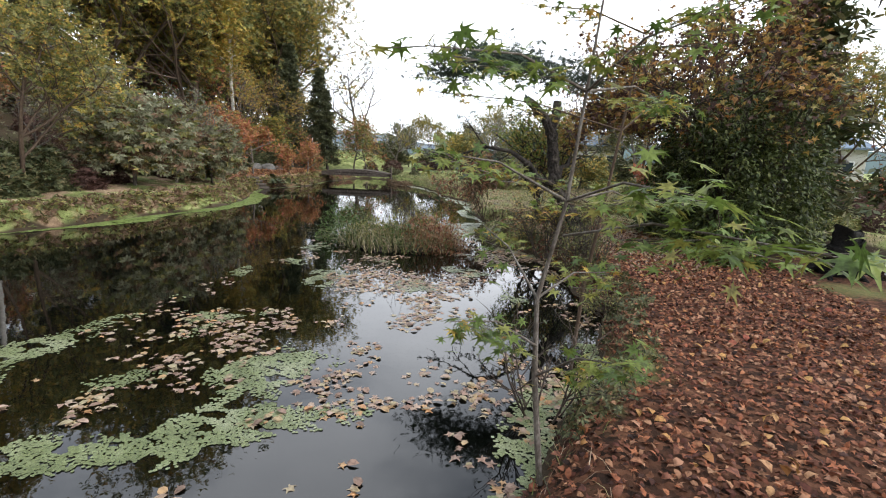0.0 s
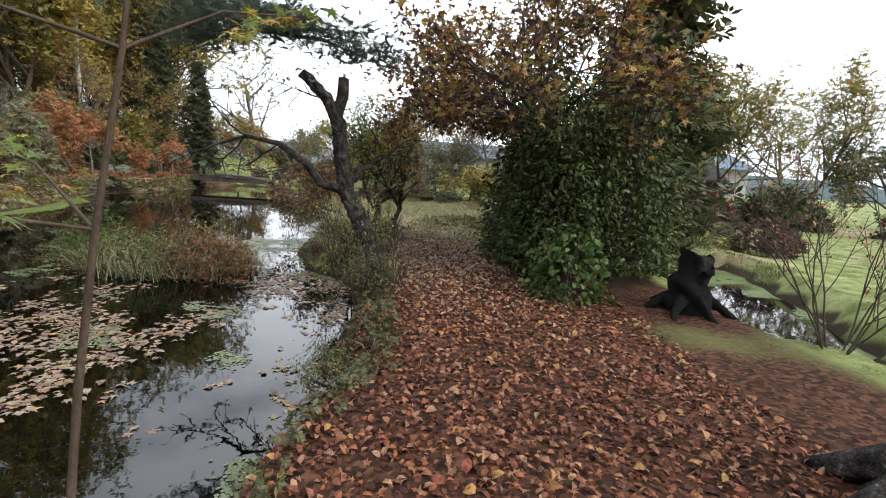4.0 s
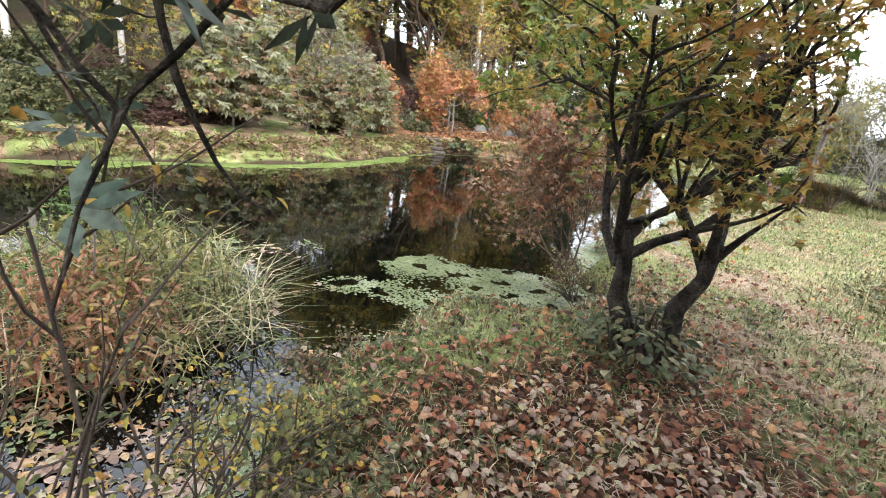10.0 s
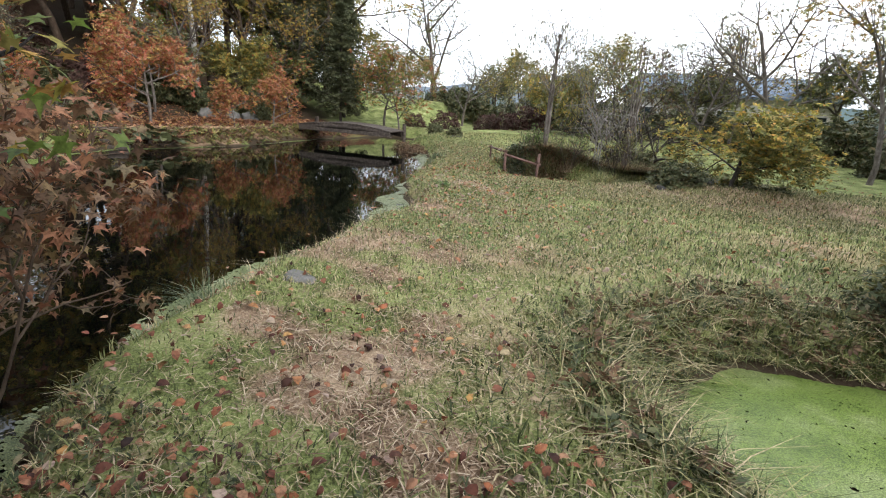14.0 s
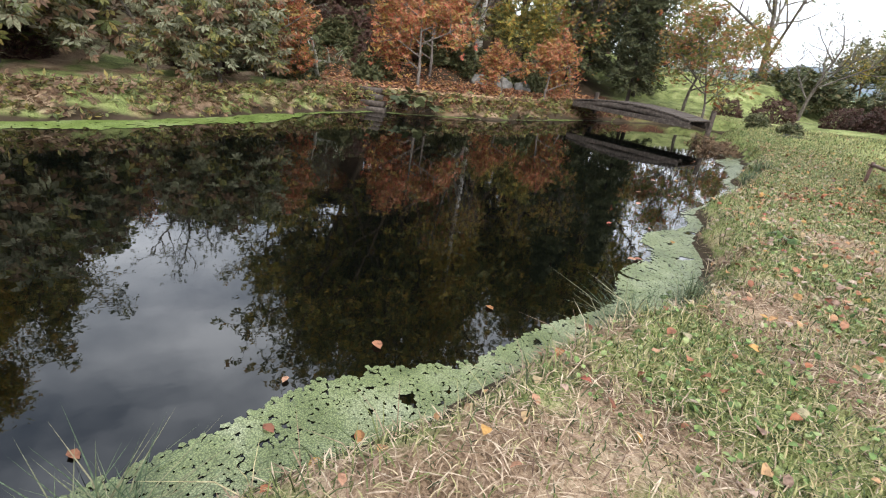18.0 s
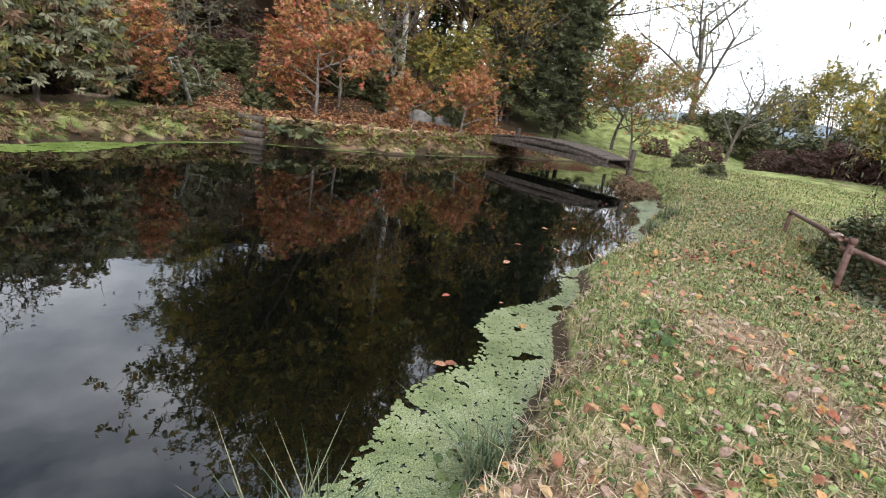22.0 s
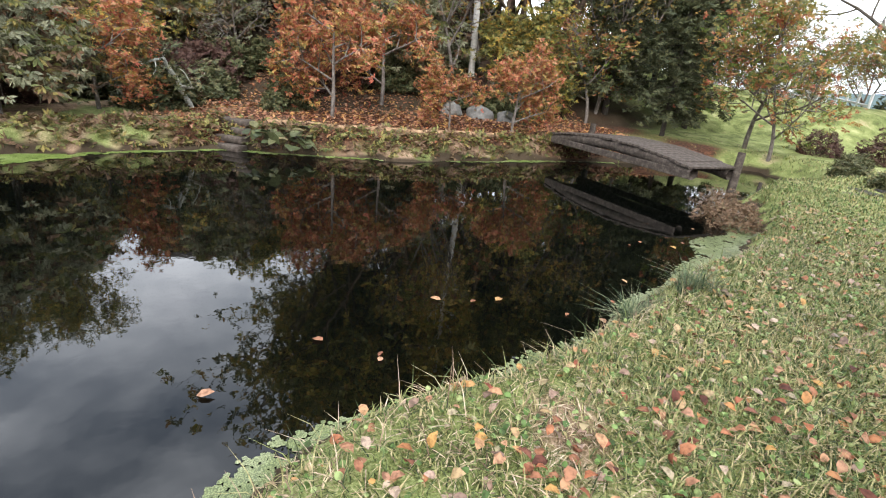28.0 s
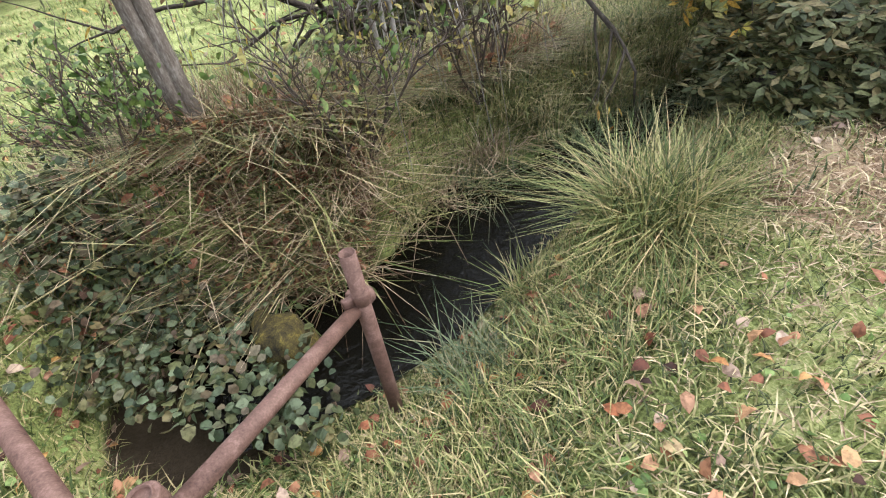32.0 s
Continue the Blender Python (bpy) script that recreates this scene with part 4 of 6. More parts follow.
# far wood and hills; haze put into the colours, farther ridge paler and bluer
hx = np.linspace(-700, 900, 90)
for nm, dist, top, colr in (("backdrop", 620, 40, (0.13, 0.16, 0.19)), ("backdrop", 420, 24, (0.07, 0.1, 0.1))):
    hm = rough_material("hazed_far_hill", [(0.3, colr), (0.7, tuple(c * 1.35 for c in colr))], 0.02, relief=0.5)
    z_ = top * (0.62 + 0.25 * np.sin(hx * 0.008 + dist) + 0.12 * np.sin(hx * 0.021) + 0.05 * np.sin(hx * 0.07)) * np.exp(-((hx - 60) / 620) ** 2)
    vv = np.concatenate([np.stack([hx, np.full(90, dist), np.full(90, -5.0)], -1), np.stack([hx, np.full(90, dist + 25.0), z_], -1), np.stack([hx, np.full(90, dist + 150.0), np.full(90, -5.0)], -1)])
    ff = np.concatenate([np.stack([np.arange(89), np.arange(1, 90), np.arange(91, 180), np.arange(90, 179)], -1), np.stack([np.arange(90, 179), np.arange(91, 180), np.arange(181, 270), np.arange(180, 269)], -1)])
    tagged(new(nm, fast_mesh(nm, vv, ff, hm, True)), "Wooded hills on the horizon, with blue haze in their colour", "hills", kind="structure")


def house(x, y, turn, w, d, h, wall, roof, label):
    ob = thing("house", x, y, ground_at(x, y) - 0.3, label, "house")
    ob.rotation_euler = (0, 0, radians(turn))
    part("wall", bm_mesh("wall", box_bm(w, d, h, 0.02, at=Matrix.Translation((0, 0, h / 2))), wall, False), ob)
    bm = bmesh.new()
    e, rise = 0.6, 1.5
    pts = [(-w / 2 - e, -d / 2 - e, h), (w / 2 + e, -d / 2 - e, h), (w / 2 + e, d / 2 + e, h), (-w / 2 - e, d / 2 + e, h), (-w / 2 + 0.8, 0, h + rise), (w / 2 - 0.8, 0, h + rise)]
    vs = [bm.verts.new(p) for p in pts]
    low_ = [bm.verts.new((p[0], p[1], p[2] - 0.14)) for p in pts[:4]]
    for f in ((0, 1, 5, 4), (1, 2, 5), (2, 3, 4, 5), (3, 0, 4)):
        bm.faces.new([vs[k] for k in f])
    for k in range(4):
        bm.faces.new([low_[k], low_[(k + 1) % 4], vs[(k + 1) % 4], vs[k]])
    bm.faces.new(low_[::-1])
    part("roof", bm_mesh("roof", bm, roof, False), ob)
    for k in range(int(w // 2.4)):
        cx = -w / 2 + 1.4 + k * 2.4
        wf = part("window", bm_mesh("window", box_bm(1.3, 0.1, 1.2, 0.01), WHITE, False), ob, m=Matrix.Translation((cx, -d / 2 - 0.02, h * 0.5)))
        part("pane", bm_mesh("pane", box_bm(1.12, 0.03, 1.02, 0), PANE, False), wf, m=Matrix.Translation((0, -0.05, 0)))
    return ob


PANE, n, l, b = nodes_of("window_pane")
b.inputs["Base Color"].default_value, b.inputs["Roughness"].default_value = (0.03, 0.04, 0.05, 1), 0.06
house(3, 53, 4, 12, 8, 3.0, PLASTER, ROOF_BLUE, "Low plastered house with a blue-grey roof beyond the lawn")
house(24, 48, -20, 10, 8, 3.4, PLASTER, ROOF_BLUE, "Pale house with a blue roof behind bare trees")
house(-31, 23, 95, 9, 6, 2.7, BROWN_WALL, ROOF, "Brown board house with white windows high on the wooded slope")
house(19, 36, -35, 3.6, 2.2, 2.5, BROWN_WALL, ROOF, "Small dark gatehouse with a tiled roof at the road")

# white road railing
rail = thing("road_railing", -21.5, 50, 0.9, "White metal railing along the road behind the lawn", "railing")
for k in range(11):
    f = k / 10
    part("post", bm_mesh("post", box_bm(0.09, 0.09, 2.0, 0.01), WHITE, False), rail, m=Matrix.Translation((-4 + 8 * f, 2.6 - 5.2 * f, 0.5 + 0.8 * (1 - f))))
for z_ in (0.38, 0.68, 0.98):
    q = np.array([(-4, 2.6, z_ + 0.8), (0, 0, z_ + 0.4), (4, -2.6, z_)])
    part("rail", tubes_mesh("rail", [(q, np.full(3, 0.05))], WHITE, 8), rail)

road = water_sheet("road", [(2, 56), (8, 50), (16, 44), (30, 30), (33, 33), (18, 47), (9, 54), (3, 59)], ASPHALT, 0.07, "Pale asphalt road behind the lawn")
road["category"] = "road"

kinds["bramble"] = shrub("bramble", "Low brambles with rust-brown leaves", 0.9, 0.8, 0.9, G_BROWN, 1500, 0.08)

# ---- timber footbridge and its landings ----
bl, br_ = Vector((-15.1, 30.7, 0.32)), Vector((-10.5, 30.95, 0.26))
along = (br_ - bl)
blen = along.length
bridge = thing("footbridge", *((bl + br_) / 2), "Low weathered timber footbridge over the pond outlet", "bridge")
bridge.rotation_euler = (0, 0, math.atan2(along.y, along.x))
for sy in (-0.55, 0.55):
    q = np.array([(-blen / 2, sy, -0.1), (-blen / 4, sy, 0.05), (0, sy, 0.1), (blen / 4, sy, 0.05), (blen / 2, sy, -0.1)])
    part("beam", tubes_mesh("beam", [(q, np.full(5, 0.13))], TIMBER, 10, 0.05), bridge)
    part("side_board", bm_mesh("side_board", box_bm(blen, 0.05, 0.15, 0.01), TIMBER, False), bridge, m=Matrix.Translation((0, sy * 1.2, -0.12)))
plank = bm_mesh("plank", box_bm(0.19, 1.35, 0.05, 0.008), TIMBER, False)
for k in range(27):
    f = (k + 0.5) / 27 * 2 - 1
    part("plank", plank, bridge, m=pose(f * blen / 2, rng.normal(0, 0.02), 0.22 - 0.2 * f * f + rng.normal(0, 0.006), 0, 8 * f, rng.normal(0, 1.2)))
for f in (-1, 1):
    part("landing_post", tubes_mesh("landing_post", [(np.array([(f * blen / 2, 0.7, -0.9), (f * blen / 2, 0.7, 0.35)]), np.array([0.09, 0.085]))], TIMBER, 8, 0.04), bridge)
for k in range(5):
    ob = new("stone_step", bm_mesh("stone_step", box_bm(0.95 - 0.06 * k, 0.3, 0.1, 0.03), LAVA))
    ob.matrix_world = pose(-9.9 + 0.2 * k, 32.6 + 0.42 * k, 0.0 + 0.03 * k, 0, 0, -25 + rng.normal(0, 4))
    tagged(ob, "Flat grey stone slab of the steps by the bridge", "step", "steps by the bridge")
for k, (x_, y_, sx_, sy_) in enumerate(((-9.5, 30.5, 0.9, 0.7), (-10.2, 31.0, 0.8, 0.6), (-8.9, 29.9, 0.6, 0.5))):
    plant("bramble", x_, y_, (sx_, sy_, 0.6), label="Low brambles with rust-brown leaves at the bridge landing")
for x_, y_ in ((-11.2, 36.5), (-9.4, 34.8), (-12, 38)):
    plant("shrub", x_, y_, 0.4)

# far bank: log edging, steps, large-leaved plants, lichen tree
edge_xy = [(-15.6, 22.6), (-15.2, 24.4), (-15.0, 26.4), (-15.1, 28.6)]
for (x0, y0), (x1, y1) in zip(edge_xy[:-1], edge_xy[1:]):
    z0 = 0.12
    ob = new("edging_log", tubes_mesh("edging_log", [(np.array([(x0 - 0.3, y0, z0), ((x0 + x1) / 2 - 0.3, (y0 + y1) / 2, z0 + 0.02), (x1 - 0.3, y1, z0)]), np.array([0.11, 0.1, 0.09]))], LOG, 9, 0.04))
    tagged(ob, "Bleached log lying along the top of the bank", "log", "edging logs")
for k in range(4):
    ob = new("bank_step", bm_mesh("bank_step", box_bm(0.9, 0.32, 0.15, 0.02), TIMBER))
    ob.matrix_world = pose(-15.25 - 0.22 * k, 21.75 + 0.06 * k, -0.35 + 0.16 * k, 0, 0, 48)
    tagged(ob, "Old timber step leading down to the water", "step", "timber steps of the bank")


def big_leaves(name, x, y, z, count, size, spread_, mat, label, category="plant", high=0.35):
    ob = thing(name, x, y, z, label, category)
    ang, rad = rng.uniform(0, 6.28, count), spread_ * np.sqrt(rng.uniform(0, 1, count))
    p = np.stack([np.cos(ang) * rad, np.sin(ang) * rad, rng.uniform(0.3, 1, count) * high * (1 + size)], -1)
    tagged(part("stem_mass", tubes_mesh("stem_mass", [(np.array([(a[0] * 0.4, a[1] * 0.4, -0.05), a]), np.array([0.006, 0.004])) for a in p], TWIG, 4), ob), kind="stuff")
    part("foliage", leaves_mesh("foliage", p, size, mat, oval_leaf(0.85, 0.08), 0.2, 0.35), ob)
    return ob


big_leaves("butterbur", -14.85, 22.9, -0.25, 60, 0.3, 0.8, G_HEDGE, "Clump of broad green butterbur leaves at the waterline")
big_leaves("dock_plant", -3.85, 21.0, ground_at(-3.85, 21.0) - 0.08, 30, 0.08, 0.18, G_PALE, "Low clump of broad green weeds in the turf", high=0.16)
big_leaves("dock_plant", -3.9, 19.4, ground_at(-3.9, 19.4) - 0.08, 34, 0.08, 0.2, G_PALE, "Low clump of broad green weeds in the turf", high=0.16)
tubes, tips = [], []
grow((0, 0, -0.1), (0.6, -0.3, 0.8), 1.5, 0.08, 0, 2, tubes, tips, (4, 3), 0.9, 0.35)
lich = make_tree("lichen_tree", "Small crooked tree with pale lichen on bare limbs", "tree", tubes, [leaves_mesh("crown", round_tips(tips, 5, 0.15), 0.12, G_HEDGE, SPRAY)], BARK_LICHEN)
lich.location = (-17.4, 20.9, ground_at(-17.4, 20.9))

BARK_PINE = rough_material("fissured_pine_bark", [(0.4, (0.006, 0.005, 0.004)), (0.48, (0.028, 0.023, 0.02)), (0.56, (0.06, 0.05, 0.042)), (0.68, (0.14, 0.13, 0.11))], 9, relief=0.04, strength=1.0)


def scaly(name, pts, rad, mat, depth=0.02, plates=5.0, sides=44, step=0.016):
    """A trunk with bark plates standing proud of dark cracks."""
    pts, rad = np.asarray(pts, float), np.asarray(rad, float)
    s_ = np.concatenate([[0], np.cumsum(np.linalg.norm(np.diff(pts, axis=0), axis=1))])
    f = np.linspace(0, s_[-1], int(s_[-1] / step))
    for _ in range(2):
        fine_ = np.stack([np.interp(f, s_, pts[:, k]) for k in range(3)], -1)
    ker = np.ones(9) / 9
    pad = np.pad(fine_, ((4, 4), (0, 0)), mode="edge")
    fine_ = np.stack([np.convolve(pad[:, k], ker, "valid") for k in range(3)], -1)
    r_ = np.interp(f, s_, rad)
    t_ = np.gradient(fine_, axis=0)
    t_ /= np.linalg.norm(t_, axis=1)[:, None]
    u = np.cross(t_, [0.0, 1.0, 0.05])
    u /= np.linalg.norm(u, axis=1)[:, None]
    w = np.cross(t_, u)
    a = np.linspace(0, 2 * np.pi, sides, endpoint=False)
    vv = np.empty((len(f), sides, 3))
    for i_ in range(len(f)):
        for j_ in range(sides):
            d_ = u[i_] * math.cos(a[j_]) + w[i_] * math.sin(a[j_])
            q = Vector((d_[0] * r_[i_] * 8 * plates / 5, d_[1] * r_[i_] * 8 * plates / 5, f[i_] * plates))
            cell = noise.voronoi(q)[0]
            n_ = min(1.0, (cell[1] - cell[0]) * 1.5) - 0.5 + 0.5 * noise.noise(q * 2.5)
            vv[i_, j_] = fine_[i_] + d_ * (r_[i_] * (1 + 0.1 * noise.noise(q * 0.35)) + depth * n_)
    i_, j_ = np.meshgrid(np.arange(len(f) - 1), np.arange(sides), indexing="ij")
    q = np.stack([i_ * sides + j_, i_ * sides + (j_ + 1) % sides, (i_ + 1) * sides + (j_ + 1) % sides, (i_ + 1) * sides + j_], -1).reshape(-1, 4)
    return fast_mesh(name, vv.reshape(-1, 3), q, mat, True)


def reclad(tree, pts, rad, mat, depth, plates, sides):
    """Give the trunk of a tree real bark plates."""
    for o in tree.children:
        if o.name.startswith("trunk"):
            o.data = scaly("trunk", pts, rad, mat, depth, plates, sides)


# ---- pine leaning over the water ----
nv, nf = [], []
for a in range(-75, 76, 15):
    c, s_ = math.cos(radians(a)), math.sin(radians(a))
    k = len(nv)
    nv += [(0.02 * c, 0.02 * s_, 0), (0.5 * c + 0.025 * s_, 0.5 * s_ - 0.025 * c, 0.05), (c, s_, 0.0), (0.5 * c - 0.025 * s_, 0.5 * s_ + 0.025 * c, 0.05)]
    nf += [(k, k + 1, k + 2), (k, k + 2, k + 3)]
NEEDLES = (np.array(nv), np.array(nf))
tubes, tips, pads = [], [], []
px_ = np.array([(-0.72, 6.5, -0.15), (-0.9, 6.6, 0.35), (-1.15, 6.75, 0.8), (-1.42, 6.88, 1.25), (-1.5, 6.9, 1.7), (-1.56, 6.88, 2.2), (-1.72, 6.88, 2.5), (-2.1, 6.95, 2.85), (-2.4, 7.05, 3.35)])
tubes.append((px_, np.array([0.16, 0.135, 0.125, 0.115, 0.11, 0.105, 0.085, 0.07, 0.05])))
tubes.append((np.array([(-1.58, 6.88, 2.3), (-1.52, 6.9, 2.55), (-1.5, 6.92, 2.8)]), np.array([0.08, 0.075, 0.06])))
limb = np.array([(-1.4, 6.88, 1.25), (-1.75, 6.75, 1.35), (-1.95, 6.65, 1.62), (-2.3, 6.62, 1.85), (-2.75, 6.65, 1.92), (-3.15, 6.8, 1.8)])
tubes.append((limb, np.array([0.06, 0.055, 0.05, 0.042, 0.03, 0.018])))
limb2 = np.array([(-1.5, 6.9, 1.35), (-1.34, 7.12, 1.42), (-1.3, 7.28, 1.6), (-1.16, 7.45, 1.63), (-1.1, 7.6, 1.78)])
tubes.append((limb2, np.array([0.05, 0.042, 0.044, 0.034, 0.022])))
for o, d_ in ((limb2[4], (0.3, 0.4, 0.4)), (limb2[3], (0.5, 0.0, 0.3)), (limb2[4], (-0.4, 0.4, 0.5)), (limb[3], (-0.4, -0.2, -0.5)), (limb[4], (-0.5, 0.3, -0.4)), (limb[5], (-0.6, 0, -0.3)), (limb[2], (-0.3, -0.6, 0.2)), (limb[4], (-0.3, -0.4, 0.3)), (px_[6], (-0.7, -0.5, 0.2))):
    grow(o, d_, 0.75, 0.014, 0, 1, tubes, tips, (6,), 0.8, 0.4, -0.03)
ptips = []
for c in ((-2.4, 7.0, 3.5), (-1.7, 7.1, 3.4), (-3.2, 6.8, 3.45), (-2.5, 6.4, 3.3), (-1.3, 7.5, 3.2), (-2.9, 7.5, 3.7), (-3.6, 7.2, 3.3)):
    tubes.append((np.array([px_[-1], (px_[-1] + c) / 2 + [0, 0, 0.08], c]), np.array([0.03, 0.02, 0.01])))
    k = 300
    pads.append(np.array(c) + rng.normal(0, 1, (k, 3)) * [0.36, 0.36, 0.1])
pine = make_tree("pine_tree", "Crooked old pine leaning over the pond with a cut limb", "tree", tubes, [leaves_mesh("crown", np.concatenate(pads), 0.12, G_PINE, NEEDLES, -0.6, 0.5), leaves_mesh("crown", round_tips(tips, 1, 0.06)[::3], 0.08, G_PINE, SPRAY, 0.2, 0.6)], BARK_PINE, 10, 0.16)

reclad(pine, px_[:8], [0.16, 0.135, 0.125, 0.115, 0.11, 0.105, 0.085, 0.07], BARK_PINE, 0.03, 8.0, 56)

# ---- twin-stemmed maple on the little headland ----
tubes, tips = [], []
for base_, top_, r_ in (((-1.34, 11.2, -0.15), (-1.5, 11.2, 0.95), 0.07), ((-1.12, 11.32, -0.15), (-0.95, 11.5, 0.95), 0.066)):
    b0, b1 = np.array(base_), np.array(top_)
    tubes.append((np.array([b0, b0 * 0.75 + b1 * 0.25 + [0.03, 0.02, 0], b0 * 0.5 + b1 * 0.5 + [-0.05, 0.03, 0], b0 * 0.25 + b1 * 0.75 + [0.03, -0.02, 0], b1]), np.array([1.35, 1.0, 1.05, 0.85, 0.8]) * r_))
    for d_ in ((-0.7, 0.1, 0.9), (0.15, 0.5, 1.0), (0.6, 0.25, 0.85), (0.2, -0.6, 0.9), (-0.4, -0.3, 1.0)):
        grow(b1 - [0, 0, rng.uniform(0, 0.3)], d_, 1.75, r_ * 0.55, 0, 2, tubes, tips, (6, 4), 0.7, 0.38, 0.06)
pts = round_tips(tips, 6, 0.13)
pts, tubes = pts[off_trail(pts)], pruned(tubes)
warm = pts[:, 0] + 0.5 * rng.normal(size=len(pts)) > -1.2
make_tree("twin_maple", "Twin-stemmed maple with yellow-green and orange leaves by the water", "tree", tubes,
          [leaves_mesh("crown", thin(pts[~warm], 5200), 0.06, G_MAPLE, STAR5, 0.3, 0.5), leaves_mesh("crown", thin(pts[warm], 2600), 0.058, G_ORANGE, STAR5, 0.3, 0.5), leaves_mesh("crown", thin(pts[::3], 2600), 0.058, G_YELLOW, STAR5, 0.3, 0.5)], BARK_PINE, 11, 0.16)
skirt = shrub("evergreen_shoots", "Leafy shoots round the foot of the twin maple", 0.42, 0.42, 0.45, G_HEDGE, 420, 0.09, OVAL, "shrub")
skirt.location = (-1.22, 11.2, ground_at(-1.22, 11.2))

# ---- camellia thicket beside the trail ----
for cx, cy, rx, ry, rz, cnt in ((1.9, 7.7, 0.95, 1.0, 3.1, 9500), (1.75, 9.0, 0.95, 1.1, 3.3, 9500), (2.9, 8.1, 1.1, 1.2, 3.4, 7600), (1.75, 10.2, 0.8, 0.8, 2.4, 4200)):
    ob = shrub("camellia_bush", "Dense dark green camellia bush beside the trail", rx, ry, rz, G_DARK, cnt, 0.095, OVAL, "bush", 26, BARK_DARK, 0.45)
    ob.location = (cx, cy, ground_at(cx, cy) + 0.1)
ob = shrub("pale_bush", "Bush with pale green leaves against the camellia", 0.55, 0.5, 1.0, G_PALE, 800, 0.1, oval_leaf(0.6, 0.1), "bush", 12)
ob.location = (1.75, 6.5, ground_at(1.75, 6.5))
tubes, tips = [], []
tubes.append((np.array([(2.0, 8.8, 0), (1.9, 8.7, 1.2), (1.7, 8.6, 2.5)]), np.array([0.08, 0.07, 0.05])))
for d_ in ((-0.8, 0.1, 0.45), (-0.5, 0.6, 0.55), (0.5, 0.3, 0.8), (-0.6, -0.7, 0.45), (0.3, -0.7, 0.6), (-0.2, -0.2, 0.9), (-0.9, 0.5, 0.2), (-0.6, 0.9, 0.22), (-0.9, -0.1, 0.22), (-0.3, 1.0, 0.35), (-0.9, 0.8, 0.5)):
    grow((1.7, 8.6, 2.5), d_, 2.1, 0.035, 0, 2, tubes, tips, (7, 5), 0.7, 0.2, 0.0)
pts = round_tips(tips, 5, 0.14)
pts = pts[(pts[:, 2] > 2.0) & off_trail(pts, 0.85, 2.4)]
tubes = pruned(tubes)
make_tree("orange_maple", "Orange-leaved maple rising above the camellia bush", "tree", tubes, [leaves_mesh("crown", thin(pts[::2], 7000), 0.1, G_ORANGE, STAR5, 0.4, 0.5), leaves_mesh("crown", thin(pts[1::2], 6500), 0.1, G_PLUM, STAR5, 0.4, 0.5)], BARK_DARK)

# black stump with roots
STUMP = (3.35, 6.2)
bm = bmesh.new()
bmesh.ops.create_cone(bm, cap_ends=True, segments=22, radius1=0.36, radius2=0.27, depth=1.0)
bmesh.ops.subdivide_edges(bm, edges=[e for e in bm.edges if abs(e.verts[0].co.z - e.verts[1].co.z) > 0.5], cuts=14)
for v_ in bm.verts:
    k = noise.noise(v_.co * 4.0) * 0.13 + noise.noise(v_.co * 11.0) * 0.05
    v_.co.xy *= 0.8 + 3.0 * k
    v_.co.z = 0.8 * v_.co.z + 0.4 + (0.3 * noise.noise(v_.co * 5) if v_.co.z > 0.3 else 0)
stump = thing("tree_stump", STUMP[0], STUMP[1], ground_at(*STUMP) - 0.1, "Black decayed tree stump with exposed roots", "stump")
part("trunk", bm_mesh("trunk", bm, CHAR), stump)
for k in range(7):
    a = k * 0.9 + 0.3
    q = np.array([(0.25 * math.cos(a), 0.25 * math.sin(a), 0.3), (0.5 * math.cos(a), 0.5 * math.sin(a), 0.12), (0.8 * math.cos(a + 0.2), 0.8 * math.sin(a + 0.2), -0.12)])
    part("root", tubes_mesh("root", [(q, np.array([0.07, 0.045, 0.02]))], CHAR, 7, 0.2), stump)

BARK_CHERRY = rough_material("scaly_cherry_bark", [(0.41, (0.006, 0.005, 0.005)), (0.48, (0.025, 0.021, 0.019)), (0.55, (0.06, 0.054, 0.048)), (0.61, (0.11, 0.105, 0.09)), (0.68, (0.33, 0.34, 0.28))], 9, relief=0.05, strength=1.0, stretch_z=1.3)

# ---- old cherry trunk and stones beside the trail's start ----
tubes, tips = [], []
q = np.array([(2.6, 2.1, -0.2), (2.62, 2.15, 0.3), (2.72, 2.2, 0.9), (2.78, 2.25, 1.7), (2.74, 2.3, 2.6), (2.6, 2.4, 3.6)])
tubes.append((q, np.array([0.42, 0.29, 0.225, 0.21, 0.2, 0.17])))
for k in range(6):
    a = k * 1.05
    tubes.append((np.array([(2.6 + 0.2 * math.cos(a), 2.1 + 0.2 * math.sin(a), 0.25), (2.6 + 0.55 * math.cos(a), 2.1 + 0.55 * math.sin(a), 0.02), (2.6 + 0.8 * math.cos(a), 2.1 + 0.8 * math.sin(a), -0.12)]), np.array([0.12, 0.08, 0.03])))
for d_ in ((-0.6, 0.2, 0.8), (0.6, 0.4, 0.9), (0.1, -0.6, 1), (-0.3, 0.8, 0.7)):
    grow(q[-1], d_, 2.6, 0.09, 0, 2, tubes, tips, (5, 5), 0.7, 0.25, 0.03)
cherry = make_tree("cherry_tree", "Old cherry tree with a thick scaly lichen-spotted trunk", "tree", tubes, [leaves_mesh("crown", thin(round_tips(tips, 3, 0.15), 2200), 0.1, G_OLIVE, OVAL)], BARK_CHERRY, 16, 0.1)
reclad(cherry, q, [0.42, 0.29, 0.225, 0.21, 0.2, 0.17], BARK_CHERRY, 0.04, 6.5, 84)


